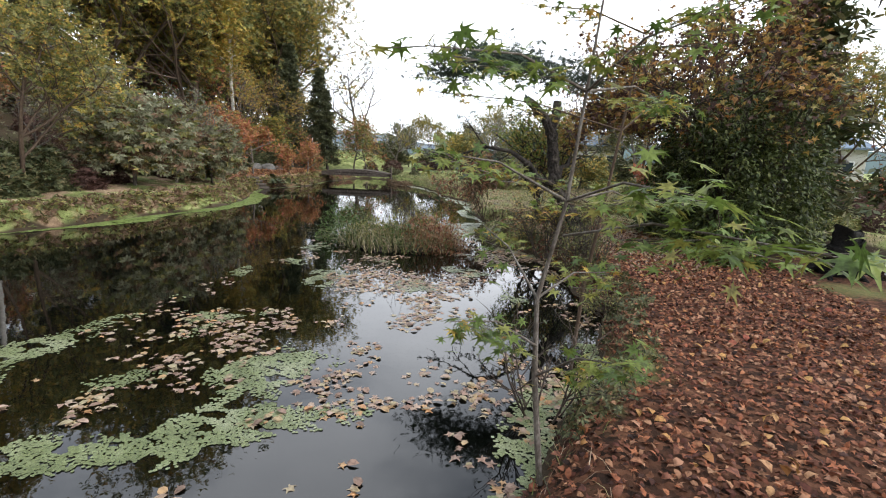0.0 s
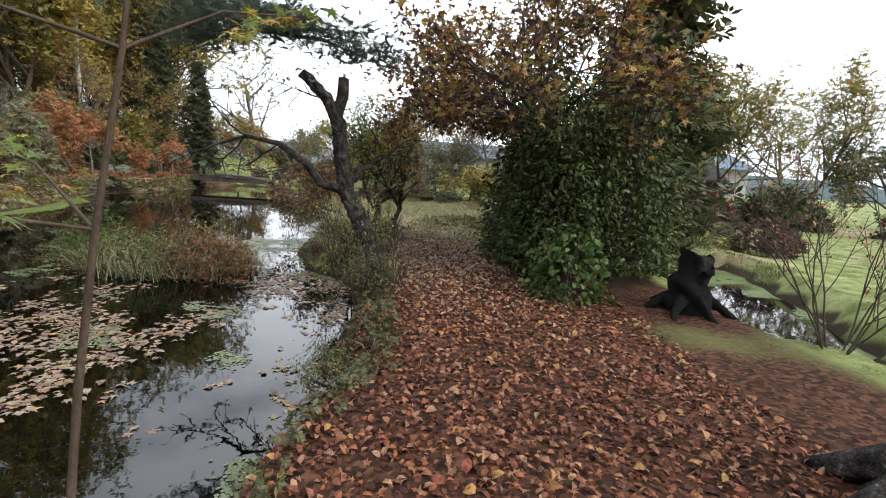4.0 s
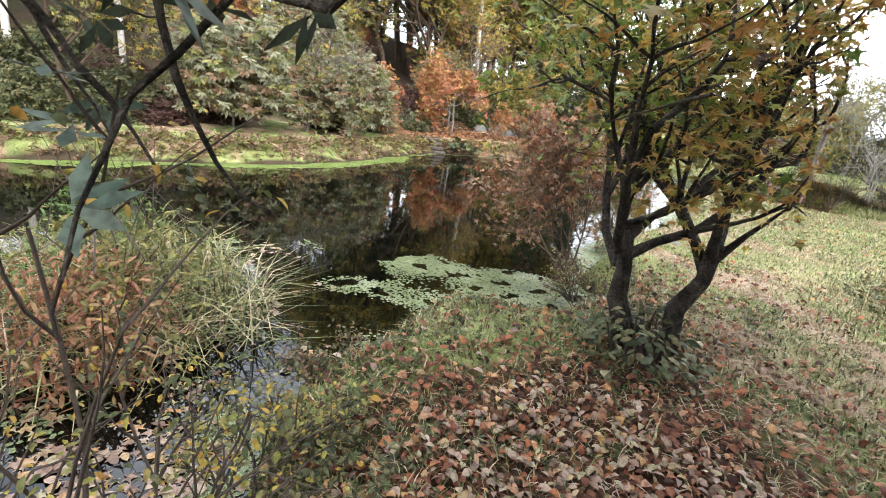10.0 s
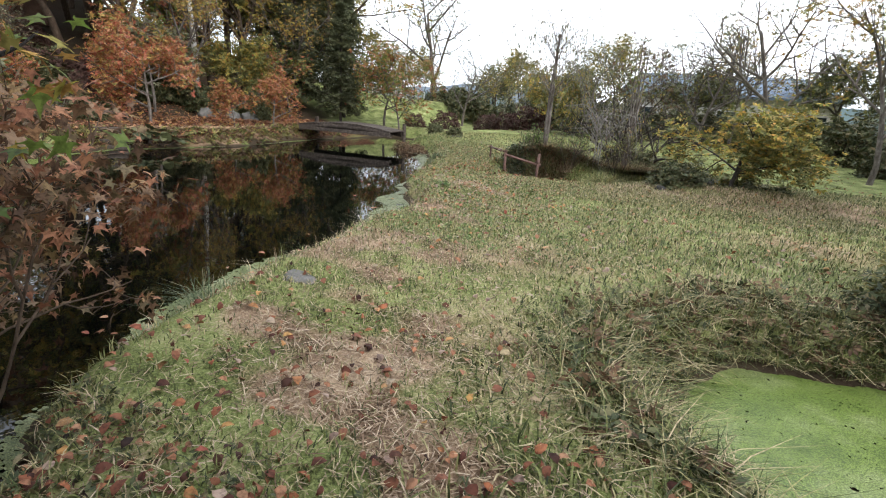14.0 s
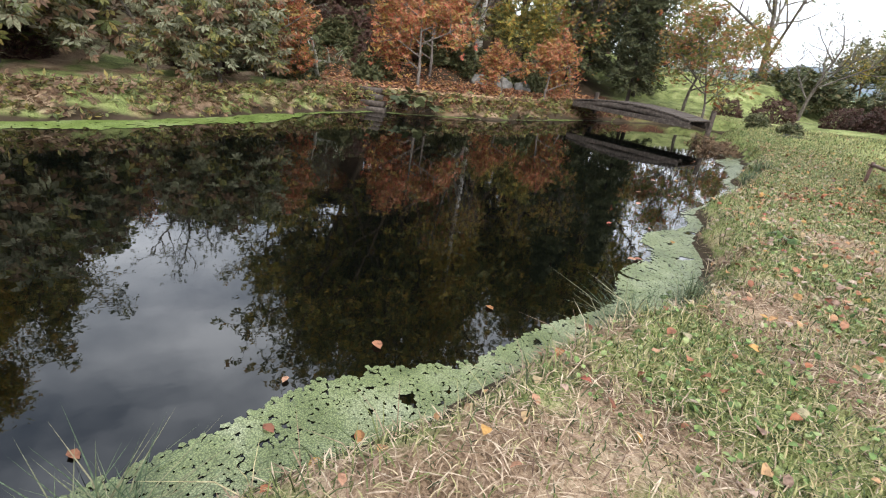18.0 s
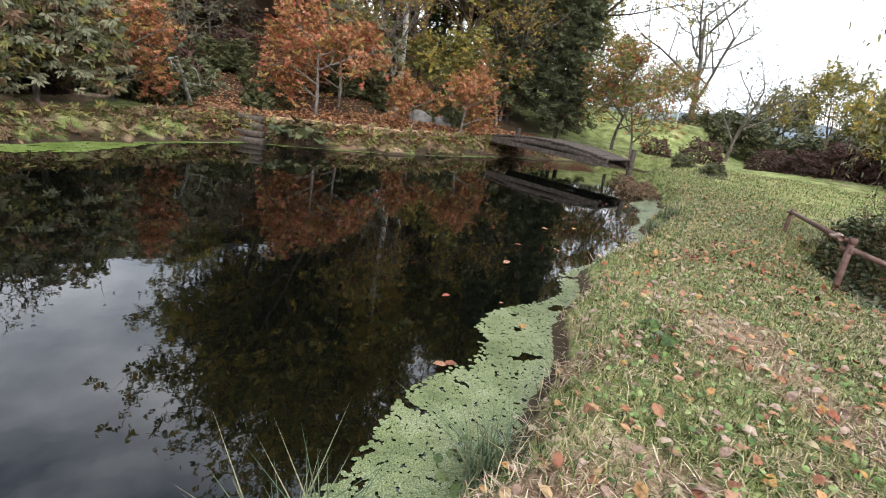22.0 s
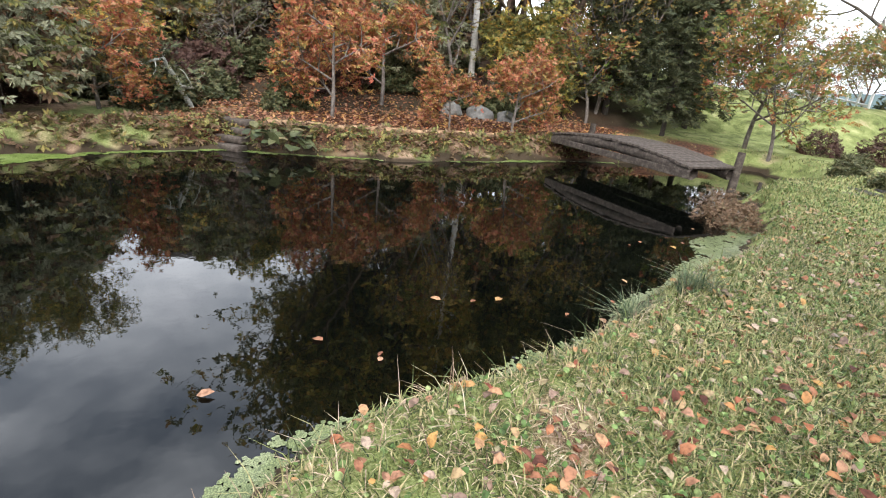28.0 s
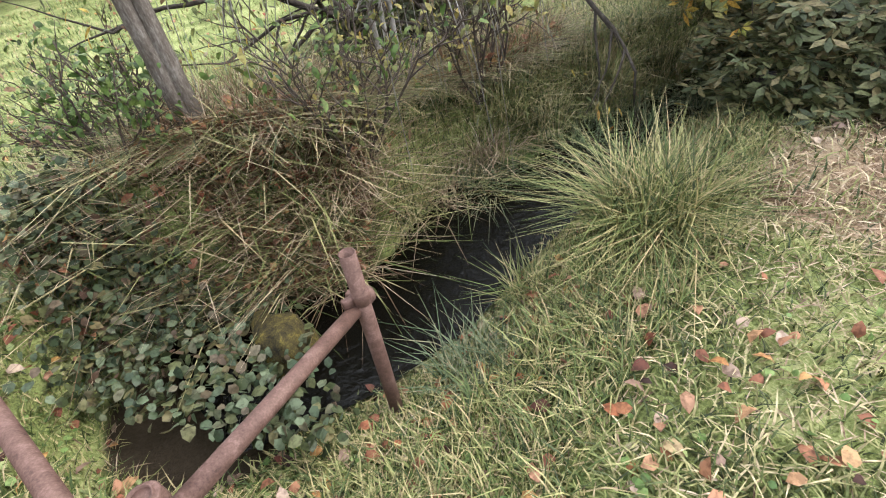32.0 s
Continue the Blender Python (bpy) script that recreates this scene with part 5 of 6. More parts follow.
def rock(name, x, y, z, s, mat, label, seed, group=""):
    bm = bmesh.new()
    bmesh.ops.create_icosphere(bm, subdivisions=3, radius=1)
    for v_ in bm.verts:
        v_.co *= 1 + 0.35 * noise.noise(v_.co * 1.4 + Vector((seed, 0, 0))) + 0.1 * noise.noise(v_.co * 5 + Vector((0, seed, 0)))
        v_.co = Vector((v_.co.x * s[0], v_.co.y * s[1], v_.co.z * s[2]))
    ob = new(name, bm_mesh(name, bm, mat))
    ob.location = (x, y, z)
    return tagged(ob, label, "stone", group)


for k, (x_, y_, s_) in enumerate(((1.75, 1.75, 0.16), (1.95, 1.55, 0.18), (1.6, 1.35, 0.13), (2.1, 1.25, 0.17), (1.85, 1.05, 0.14), (1.62, 0.95, 0.11), (2.2, 0.85, 0.2))):
    rock("field_stone", x_, y_, ground_at(x_, y_) + 0.04, (s_, s_ * 0.8, s_ * 0.7), LAVA, "Grey rounded stone piled at the foot of the cherry", k * 3.1, "stones by the cherry")
big_pine = conifer("tall_pine", "Tall pine with a reddish trunk behind the camellia", 8, 0.17, G_HEDGE, 2600, 0.24)
big_pine.location = (4.4, 10.6, -0.3)

# ---- green maples over the shore at the start ----


def spray_branch(o, e, tubes, pts, k):
    """A thin flat branch with side twigs, leaves held level."""
    o, e = np.array(o), np.array(e)
    m = (o + e) / 2 + [0, 0, 0.08]
    tubes.append((np.array([o, m, e]), np.array([0.009, 0.006, 0.003])))
    for _ in range(k):
        f = rng.uniform(0.35, 1)
        c = o + (e - o) * f
        s = np.cross(e - o, [0, 0, 1])
        s = s / (np.linalg.norm(s) + 1e-9) * rng.uniform(-0.3, 0.3) * (1.2 - 0.5 * f)
        q = c + s + (e - o) * 0.12 + rng.normal(0, 0.02, 3)
        tubes.append((np.array([c, q]), np.array([0.003, 0.0015])))
        pts += [q, c + s * 0.6 + rng.normal(0, 0.02, 3)]


tubes, pts = [], []
stem = np.array([(-2.04, 0.2, -0.3), (-2.12, 0.26, 0.4), (-2.14, 0.28, 0.9), (-2.02, 0.24, 1.5), (-1.97, 0.2, 2.1), (-1.9, 0.18, 2.9)])
tubes.append((stem, np.array([0.022, 0.018, 0.015, 0.012, 0.009, 0.004])))
for o, e, k in ((stem[3] - [0, 0, 0.2], (-1.47, -1.17, 1.5), 22), (stem[3], (-1.67, -0.87, 1.62), 16), (stem[3], (-2.82, 0.18, 1.75), 16), (stem[4], (-2.72, -0.62, 2.15), 18), (stem[4], (-1.32, 0.88, 2.1), 14), (stem[4], (-1.62, -0.62, 2.3), 14),
                (stem[1], (-1.72, -0.27, 0.75), 14), (stem[1] + [0, 0, 0.2], (-2.62, -0.12, 0.85), 16), (stem[2], (-1.67, 0.68, 1.0), 12), (stem[2], (-2.52, 0.88, 1.25), 12), (stem[5], (-2.32, 0.68, 2.9), 12), (stem[5], (-1.42, -0.32, 2.8), 12), (stem[3], (-1.42, 0.78, 1.45), 12)):
    spray_branch(o, e, tubes, pts, k)
make_tree("maple_sapling", "Slender maple sapling with green star-shaped leaves on the shore", "tree", tubes, [leaves_mesh("crown", np.array(pts), 0.085, G_MAPLE, STAR, 0.25, 0.3), leaves_mesh("crown", np.array(pts) + rng.normal(0, 0.07, (len(pts), 3)), 0.075, G_MAPLE, STAR, 0.3, 0.35), leaves_mesh("crown", np.array([q for q in pts[::3] if q[1] > -0.3]), 0.06, G_YELLOW, STAR, 0.3, 0.35)], BARK, 7, split=0.9)
tubes, pts = [], []
stem = np.array([(-1.65, 1.8, -0.2), (-1.6, 1.85, 0.6), (-1.5, 1.85, 1.3), (-1.4, 1.9, 2.0), (-1.3, 1.9, 2.8)])
tubes.append((stem, np.array([0.02, 0.018, 0.015, 0.011, 0.005])))
for o, e, k in ((stem[3], (-2.95, 1.6, 2.25), 16), (stem[2], (-2.45, 2.5, 1.6), 14), (stem[4], (-2.25, 1.5, 2.9), 12), (stem[3], (-0.85, 2.4, 2.3), 10), (stem[4], (-0.85, 1.7, 2.9), 12), (stem[2], (-2.25, 1.3, 1.3), 12)):
    spray_branch(o, e, tubes, pts, k)
make_tree("maple_sapling", "Thin maple sapling with yellowing leaves on the shore", "tree", tubes, [leaves_mesh("crown", np.array(pts), 0.07, G_YELLOW, STAR, 0.25, 0.3), leaves_mesh("crown", np.array(pts) + 0.06, 0.07, G_MAPLE, STAR, 0.25, 0.3)], BARK_WARM, 7, split=0.9)


def twiggy(name, x, y, h, wide, stems_, mats, leaf, most, label, bare=0.0, shape=OVAL, bark=TWIG):
    """A loose multi-stemmed shrub: upright forked stems, sparse leaves."""
    tubes, tips = [], []
    z = ground_at(x, y) - 0.05
    for _ in range(stems_):
        a = rng.uniform(0, 6.28)
        grow((0.1 * math.cos(a), 0.1 * math.sin(a), 0), (wide * math.cos(a), wide * math.sin(a), 1.0), h * rng.uniform(0.55, 0.9), 0.011, 0, 2, tubes, tips, (4, 3), 0.55, 0.22, 0.05)
    shift = np.array([x, y, z])
    tubes = [(p_ - shift, r_) for p_, r_ in pruned([(p_ + shift, r_) for p_, r_ in tubes])]
    pts_ = round_tips(tips, 2, 0.05)
    pts_ = pts_[off_trail(pts_ + shift, 1.0)]
    pts_ = thin(pts_, most)
    rng.shuffle(pts_)
    ob = make_tree(name, label, "shrub", tubes, [leaves_mesh("crown", c, leaf, m_, shape, 0.4, 0.5) for c, m_ in zip(np.array_split(pts_, len(mats)), mats)], bark, 5, split=0.6)
    ob.location = (x, y, z)
    return ob


for x_, y_, h_, w_, mats_, lab in ((-1.0, 7.3, 1.25, 0.45, [G_OLIVE, G_YELLOW], "Loose shrub with thinning yellow-green leaves by the pine"), (-0.75, 5.9, 0.6, 0.5, [G_HEDGE, G_OLIVE], "Low twiggy shrub at the foot of the pine"), (-1.05, 6.2, 1.0, 0.4, [G_HEDGE, G_OLIVE], "Loose twiggy shrub at the foot of the pine"), (-0.75, 6.9, 1.15, 0.35, [G_OLIVE, G_PALE], "Loose twiggy shrub behind the pine"),
                                   (-1.5, 7.9, 1.5, 0.5, [G_HEDGE, G_YELLOW, G_OLIVE], "Twiggy shrub with yellow leaves at the water's edge"), (-1.75, 8.5, 0.6, 0.6, [G_OLIVE, G_HEDGE, G_YELLOW], "Twiggy shrub with yellow leaves at the water's edge"),
                                   (-1.35, 7.6, 2.0, 0.35, [G_YELLOW, G_OLIVE, G_HEDGE], "Tall thin shrub with bright yellow leaves"), 
                                   (-0.85, 4.1, 0.42, 0.7, [G_HEDGE, G_OLIVE], "Low twiggy shrub on the bank"), (-2.45, 9.3, 0.4, 0.6, [G_HEDGE, G_BROWN], "Low dark shrub on the bank"), (-2.4, 12.6, 0.6, 0.6, [G_BROWN, G_OLIVE], "Dry shrub on the bank")):
    twiggy("twiggy_shrub", x_, y_, h_, w_, 7, mats_, 0.036, 1300, lab)
twiggy("bare_shrub", -1.95, 1.25, 0.9, 0.35, 7, [G_HEDGE], 0.04, 90, "Thin bare twigs rising at the water's edge")
tubes, tips = [], []
for k in range(8):
    grow((-3.0, 13.15, -0.3), (rng.normal(-0.35, 0.5), rng.normal(0, 0.5), 1), 1.5, 0.013, 0, 2, tubes, tips, (5, 4), 0.65, 0.25, 0.02)
p_ = round_tips(tips, 3, 0.07)
make_tree("bronze_maple", "Small maple with bronze and pale curled leaves over the pond", "tree", tubes, [leaves_mesh("crown", thin(p_[::2], 1500), 0.075, G_BROWN, STAR5, 0.6, 0.6), leaves_mesh("crown", thin(p_[1::2], 1100), 0.075, G_RUSSET, STAR5, 0.6, 0.6)], BARK_WARM, 6)
ob = twiggy("azalea", 4.3, 4.9, 2.2, 0.4, 10, [G_HEDGE, G_RED], 0.06, 700, "Slender shrub with green and red leaves by the pool")

# ---- island of grass and rusty plants ----
isl = thing("pond_island", -4.75, 8.5, WATER_Z, "Small island of grass and rust-coloured plants in the pond", "island")
bm = bmesh.new()
bmesh.ops.create_icosphere(bm, subdivisions=4, radius=1)
for v_ in bm.verts:
    v_.co = Vector((v_.co.x * 0.8, v_.co.y * 0.62, v_.co.z * 0.16)) * (1 + 0.2 * noise.noise(v_.co * 2))
part("soil", bm_mesh("soil", bm, BARK_DARK), isl)
k = 2600
a, r_ = rng.uniform(0, 6.28, k), np.sqrt(rng.uniform(0, 1, k))
p_ = np.stack([np.cos(a) * r_ * 1.05, np.sin(a) * r_ * 0.85, 0.16 * (1 - r_ * r_)], -1)
part("grass", blades_mesh("grass", p_[:1500], 0.4, 0.01, BLADE, 1.3), isl)
part("dry_grass", blades_mesh("dry_grass", p_[2250:], 0.36, 0.01, STRAW, 0.9), isl)
for cx, cy, rx, rz, mt, cnt in ((0.55, -0.25, 0.62, 0.6, G_RUSSET, 2600), (0.2, 0.15, 0.7, 0.75, G_OLIVE, 2000), (-0.95, 0.1, 0.55, 0.7, G_PALE, 2200), (0.1, -0.35, 0.55, 0.45, G_PALE, 900), (-0.35, -0.2, 0.6, 0.5, G_OLIVE, 1400)):
    d_ = rng.normal(size=(cnt, 3))
    d_ /= np.linalg.norm(d_, axis=1)[:, None]
    q = np.array([cx, cy, 0.12]) + d_ * [rx, rx * 0.8, rz] * rng.uniform(0.5, 1, (cnt, 1))
    q[:, 2] = np.abs(q[:, 2])
    part("foliage", leaves_mesh("foliage", q, 0.07, mt, NARROW, 0.5, 0.7), isl)
tw = [(np.array([(0.0, 0, 0.1), (rng.normal(0, 0.3), rng.normal(0, 0.2), 0.6), (rng.normal(0, 0.5), rng.normal(0, 0.3), rng.uniform(0.9, 1.5))]), np.array([0.006, 0.005, 0.002])) for _ in range(22)]
tagged(part("stalk_mass", tubes_mesh("stalk_mass", tw, TWIG, 4), isl), kind="stuff")
isl.scale = (1.45, 1.45, 1.2)

# ---- pool bank: hedge, red maple, long grass ----
for x_, y_, rx, ry, rz, mt, cnt, lab in ((2.9, 17.3, 1.0, 0.7, 0.95, G_HEDGE, 1700, "Dark dense shrub overhanging the pool"), (4.4, 17.0, 1.2, 0.8, 0.9, G_HEDGE, 1900, "Dark dense shrub overhanging the pool"), (6.1, 16.2, 1.1, 0.8, 0.85, G_OLIVE, 1500, "Olive-green shrub on the pool bank"),
                                         (2.6, 17.7, 0.55, 0.5, 1.15, G_OLIVE, 800, "Upright shrub with bronze-green top by the pool"), (7.9, 14.2, 1.0, 1.0, 0.8, G_OLIVE, 1200, "Olive-green shrub on the pool bank"), (3.7, 17.8, 0.9, 0.6, 1.0, G_PLUM, 900, "Plum-brown shrub under the red maple")):
    ob = shrub("bank_shrub", lab, rx, ry, rz, mt, cnt, 0.1, SPRAY)
    ob.location = (x_, y_, ground_at(x_, y_) - 0.1)
tubes, tips = [], []
for d_ in ((-0.5, 0, 1), (0.2, 0.2, 1.1), (0.6, -0.1, 0.9), (-0.1, -0.4, 1), (0.9, 0.2, 0.7)):
    grow((3.8, 18.0, 0.1), d_, 1.2, 0.035, 0, 2, tubes, tips, (6, 5), 0.75, 0.22, 0.03)
pts = round_tips(tips, 4, 0.12)
redder = pts[:, 0] + rng.normal(0, 0.4, len(pts)) < 3.6
make_tree("red_maple", "Red and olive maple on the bank of the pool", "tree", tubes, [leaves_mesh("crown", thin(pts[redder], 2400), 0.1, G_RED, STAR5, 0.4, 0.5), leaves_mesh("crown", thin(pts[~redder], 2600), 0.1, G_OLIVE, STAR5, 0.4, 0.5)], BARK)

# ---- shrubs and trees at the stream ----
ob = weeping("weeping_tree", "Young weeping tree with narrow grey-green leaves at the stream", 5.2, [G_GREY, G_OLIVE, G_GREY], 0.11, 1500, BARK, 1.6, twigs=46)
ob.location = (-3.15, 26.75, ground_at(-3.15, 26.75))
ob = weeping("weeping_shrub", "Drooping grey shrub with hanging bare twigs at the stream", 2.4, [G_GREY, G_BROWN], 0.08, 350, TWIG_GREY, 1.1, stems=3, twigs=24)
ob.location = (-1.7, 27.1, ground_at(-1.7, 27.1))
for x_, y_, h_, m_ in ((-4.8, 30.1, 0.95, [G_PALE, G_HEDGE, G_BROWN]), (-3.0, 28.7, 1.1, [G_OLIVE, G_PALE]), (-4.4, 28.8, 0.7, [G_PALE]), (-1.6, 29.9, 1.3, [G_OLIVE])):
    twiggy("twiggy_shrub", *by_stream(x_, y_), h_, 0.35, 10, m_, 0.06, 500, "Upright leafy shrub on the stream bank")
tubes, tips = [], []
for d_ in ((-0.9, -0.25, 0.55), (-0.5, -0.5, 0.8), (0.5, 0.1, 0.9), (-0.1, 0.5, 1), (-0.8, 0.3, 0.7), (0.6, -0.4, 0.7)):
    grow((-0.4, 28.5, 0.0), d_, 2.2, 0.05, 0, 2, tubes, tips, (6, 5), 0.7, 0.22, -0.03)
pts = round_tips(tips, 3, 0.12)
make_tree("yellow_tree", "Spreading small tree with yellow-green leaves over the stream", "tree", tubes, [leaves_mesh("crown", thin(pts[::2], 700), 0.085, G_OLIVE, NARROW, 0.9, 0.5), leaves_mesh("crown", thin(pts[1::2], 500), 0.085, G_YELLOW, NARROW, 0.9, 0.5)], BARK_DARK)
ob = shrub("bank_shrub", "Dark shrub beneath the yellow tree", 1.0, 0.7, 0.7, G_HEDGE, 1600, 0.11, SPRAY)
ob.location = (-0.8, 28.6, 0)
tall = [(np.array([(0, 0, -0.1), (0.05 * k, 0.03, 1.2), (0.1 * k - 0.1, 0.1, 3.4)]), np.array([0.035, 0.028, 0.012])) for k in range(4)]
ob = make_tree("bare_sapling", "Cluster of thin bare grey saplings at the stream", "tree", tall, [leaves_mesh("crown", rng.normal(0, 0.35, (160, 3)) + [0, 0, 2.6], 0.1, G_OLIVE, OVAL)], BARK)
ob.location = (-0.9, 27.3, 0)

# ---- rusty pipe railing ----
E_TOP, A_TOP, C_TOP = Vector((-3.68, 24.44, 0.52)), Vector((-5.02, 27.5, 0.36)), Vector((-2.86, 25.1, 0.24))


def pipe(p0, p1, r=0.031, hollow=True):
    """A hollow round pipe between two points, with rims."""
    p0, p1 = Vector(p0), Vector(p1)
    d_ = p1 - p0
    bm = bmesh.new()
    rings = []
    for z_, r_ in ((0.012, r - 0.007), (0.0, r - 0.005), (0.0, r), (d_.length, r), (d_.length, r - 0.005), (d_.length - 0.15, r - 0.007)):
        rings.append([bm.verts.new((r_ * math.cos(k * math.pi / 8), r_ * math.sin(k * math.pi / 8), z_)) for k in range(16)])
    for a_, b_ in zip(rings[:-1], rings[1:]):
        for k in range(16):
            bm.faces.new([a_[k], a_[(k + 1) % 16], b_[(k + 1) % 16], b_[k]])
    bm.faces.new(rings[0])
    bm.faces.new(rings[-1][::-1])
    bmesh.ops.recalc_face_normals(bm, faces=bm.faces[:])
    bm.transform(Matrix.Translation(p0) @ d_.to_track_quat("Z", "Y").to_matrix().to_4x4())
    return bm


def clamp(at, axis, r=0.041, mat=CLAMP):
    d_ = Vector(axis).normalized()
    bm = bmesh.new()
    bmesh.ops.create_cone(bm, cap_ends=True, segments=18, radius1=r, radius2=r, depth=0.06)
    bmesh.ops.bevel(bm, geom=bm.edges[:], offset=0.005, segments=1, affect="EDGES")
    lug = box_bm(0.05, 0.03, 0.05, 0.006, at=Matrix.Translation((r + 0.018, 0, 0)))
    tmp = bpy.data.meshes.new("lug")
    lug.to_mesh(tmp)
    lug.free()
    bm.from_mesh(tmp)
    bpy.data.meshes.remove(tmp)
    bm.transform(Matrix.Translation(Vector(at)) @ d_.to_track_quat("Z", "Y").to_matrix().to_4x4())
    return bm_mesh("clamp", bm, mat)


railing = thing("pipe_railing", 0, 0, 0, "Rusty brown steel pipe railing clamped at the culvert", "railing")
dAE, dEC = (A_TOP - E_TOP).normalized(), (C_TOP - E_TOP).normalized()
part("rail", bm_mesh("rail", pipe(E_TOP - dAE * 0.1 + Vector((-0.05, -0.02, 0.03)), A_TOP + dAE * 0.06), RUST), railing)
part("rail", bm_mesh("rail", pipe(E_TOP + Vector((0.06, 0.03, -0.07)), C_TOP + dEC * 0.06 - Vector((0, 0, 0.04))), RUST), railing)
part("post", bm_mesh("post", pipe((-3.6, 24.5, -0.5), (-3.62, 24.48, 0.57), 0.034), RUST), railing)
part("post", bm_mesh("post", pipe((-5.05, 27.54, -0.3), (-5.04, 27.53, 0.42)), RUST), railing)
part("post", bm_mesh("post", pipe((-2.9, 25.05, -0.7), (-2.86, 25.06, 0.5), 0.034), RUST), railing)
for at, axis, mt in ((E_TOP + Vector((-0.06, 0.0, 0.035)), dAE, CLAMP), ((-3.615, 24.485, 0.53), (0, 0, 1), RUST), ((-3.61, 24.49, 0.43), (0, 0, 1), RUST), (A_TOP, dAE, RUST), ((-2.865, 25.06, 0.27), (0, 0, 1), RUST), (C_TOP + Vector((0.02, 0.02, -0.03)), dEC, RUST)):
    part("clamp", clamp(at, axis, mat=mt), railing)

rock("mossy_stone", -3.25, 25.75, -0.42, (0.17, 0.22, 0.22), MOSS, "Stone block thick with yellow-brown moss in the stream", 2.2)
for k, (x_, y_, s_) in enumerate(((1.35, 25.75, 0.2), (1.2, 24.85, 0.15), (1.05, 24.9, 0.13), (0.2, 24.0, 0.12), (1.0, 25.6, 0.14))):
    rock("lava_stone", x_, y_, ground_at(x_, y_) + 0.03, (s_, s_ * 0.75, s_ * 0.6), LAVA, "Dark porous stone on the dry grass by the stream", k * 2.7, "stones by the stream")
rock("bank_stone", -2.65, 15.3, 0.0, (0.2, 0.14, 0.09), STONE, "Flat stone half sunk in the bank", 9.1)
for k, (x_, y_, s_) in enumerate(((-18.6, 29.4, 0.5), (-18.2, 30.2, 0.4), (-19.2, 28.6, 0.45))):
    rock("garden_rock", x_, y_, ground_at(x_, y_) + 0.1, (s_, s_ * 0.8, s_ * 0.7), STONE, "Grey rock under the maples", k * 5.3, "rocks under the maples")
part_leaves = rng.uniform(-1, 1, (6400, 2))
ix = -4.5 + 0.6 * part_leaves[:, 0] + 0.1 * rng.normal(size=6400)
iy = 27.55 + 0.8 * part_leaves[:, 1] - 0.5 * part_leaves[:, 0]
ix, iy = by_stream(ix, iy)
iz = levels(ix, iy)[0] + rng.uniform(0.03, 0.34, 6400)
keep = iz > -0.38
brm = thing("bramble", -3.9, 26.1, 0, "Bramble with grey-green leaves hanging over the stream", "bramble")
part("foliage", leaves_mesh("foliage", (np.stack([ix, iy, iz], -1) - [-3.9, 26.1, 0])[keep][::2], 0.07, G_HEDGE, oval_leaf(0.75, 0.1), 0.6, 0.5), brm)
part("foliage", leaves_mesh("foliage", (np.stack([ix, iy, iz + 0.05], -1) - [-3.9, 26.1, 0])[keep][1::2], 0.06, G_BRAMBLE, oval_leaf(0.75, 0.1), 0.6, 0.5), brm)

# ferns on the stream bank


def fern(x, y, size):
    """A fern: arching fronds with paired leaflets that shorten to the tip."""
    ob = thing("fern", x, y, ground_at(x, y), "Fern with arching green fronds on the stream bank", "fern", "ferns of the bank")
    for k in range(6):
        a = k * 1.05 + rng.normal(0, 0.2)
        u, w = np.array([math.cos(a), math.sin(a), 0]), np.array([-math.sin(a), math.cos(a), 0])
        f = np.linspace(0, 1, 15)
        spine = u * (f * size)[:, None] + np.array([0, 0, 1.0]) * (size * (0.75 * f - 0.75 * f * f))[:, None]
        vv, ff = [], []
        for q, t_ in zip(spine[2:], f[2:]):
            ln = size * 0.3 * (1.05 - t_) * min(1, 4 * t_)
            for s_ in (-1, 1):
                b0 = len(vv)
                e = q + w * s_ * ln + u * ln * 0.35 - [0, 0, ln * 0.25]
                vv += [q - u * 0.006, e, q + u * size * 0.055]
                ff.append((b0, b0 + 1, b0 + 2))
        part("frond", fast_mesh("frond", vv, ff, G_PALE), ob)
    return ob


for x_, y_, s_ in ((-3.35, 27.75, 0.3), (-3.0, 27.85, 0.26), (-4.1, 28.0, 0.24), (-3.7, 27.75, 0.22), (-1.4, 29.5, 0.35), (-2.4, 28.4, 0.28), (-4.55, 28.6, 0.25)):
    fern(*by_stream(x_, y_), s_)

# ---- grass tufts ----


def tuft(x, y, r, h, count, mat, label, lean=1.1, name="grass_tuft", width=0.008):
    ob = thing(name, x, y, ground_at(x, y) - 0.03, label, "grass")
    a, q = rng.uniform(0, 6.28, count), r * np.sqrt(rng.uniform(0, 1, count))
    part("blade_clump", blades_mesh("blade_clump", np.stack([np.cos(a) * q, np.sin(a) * q, np.zeros(count)], -1), h, width, mat, lean), ob)
    return ob


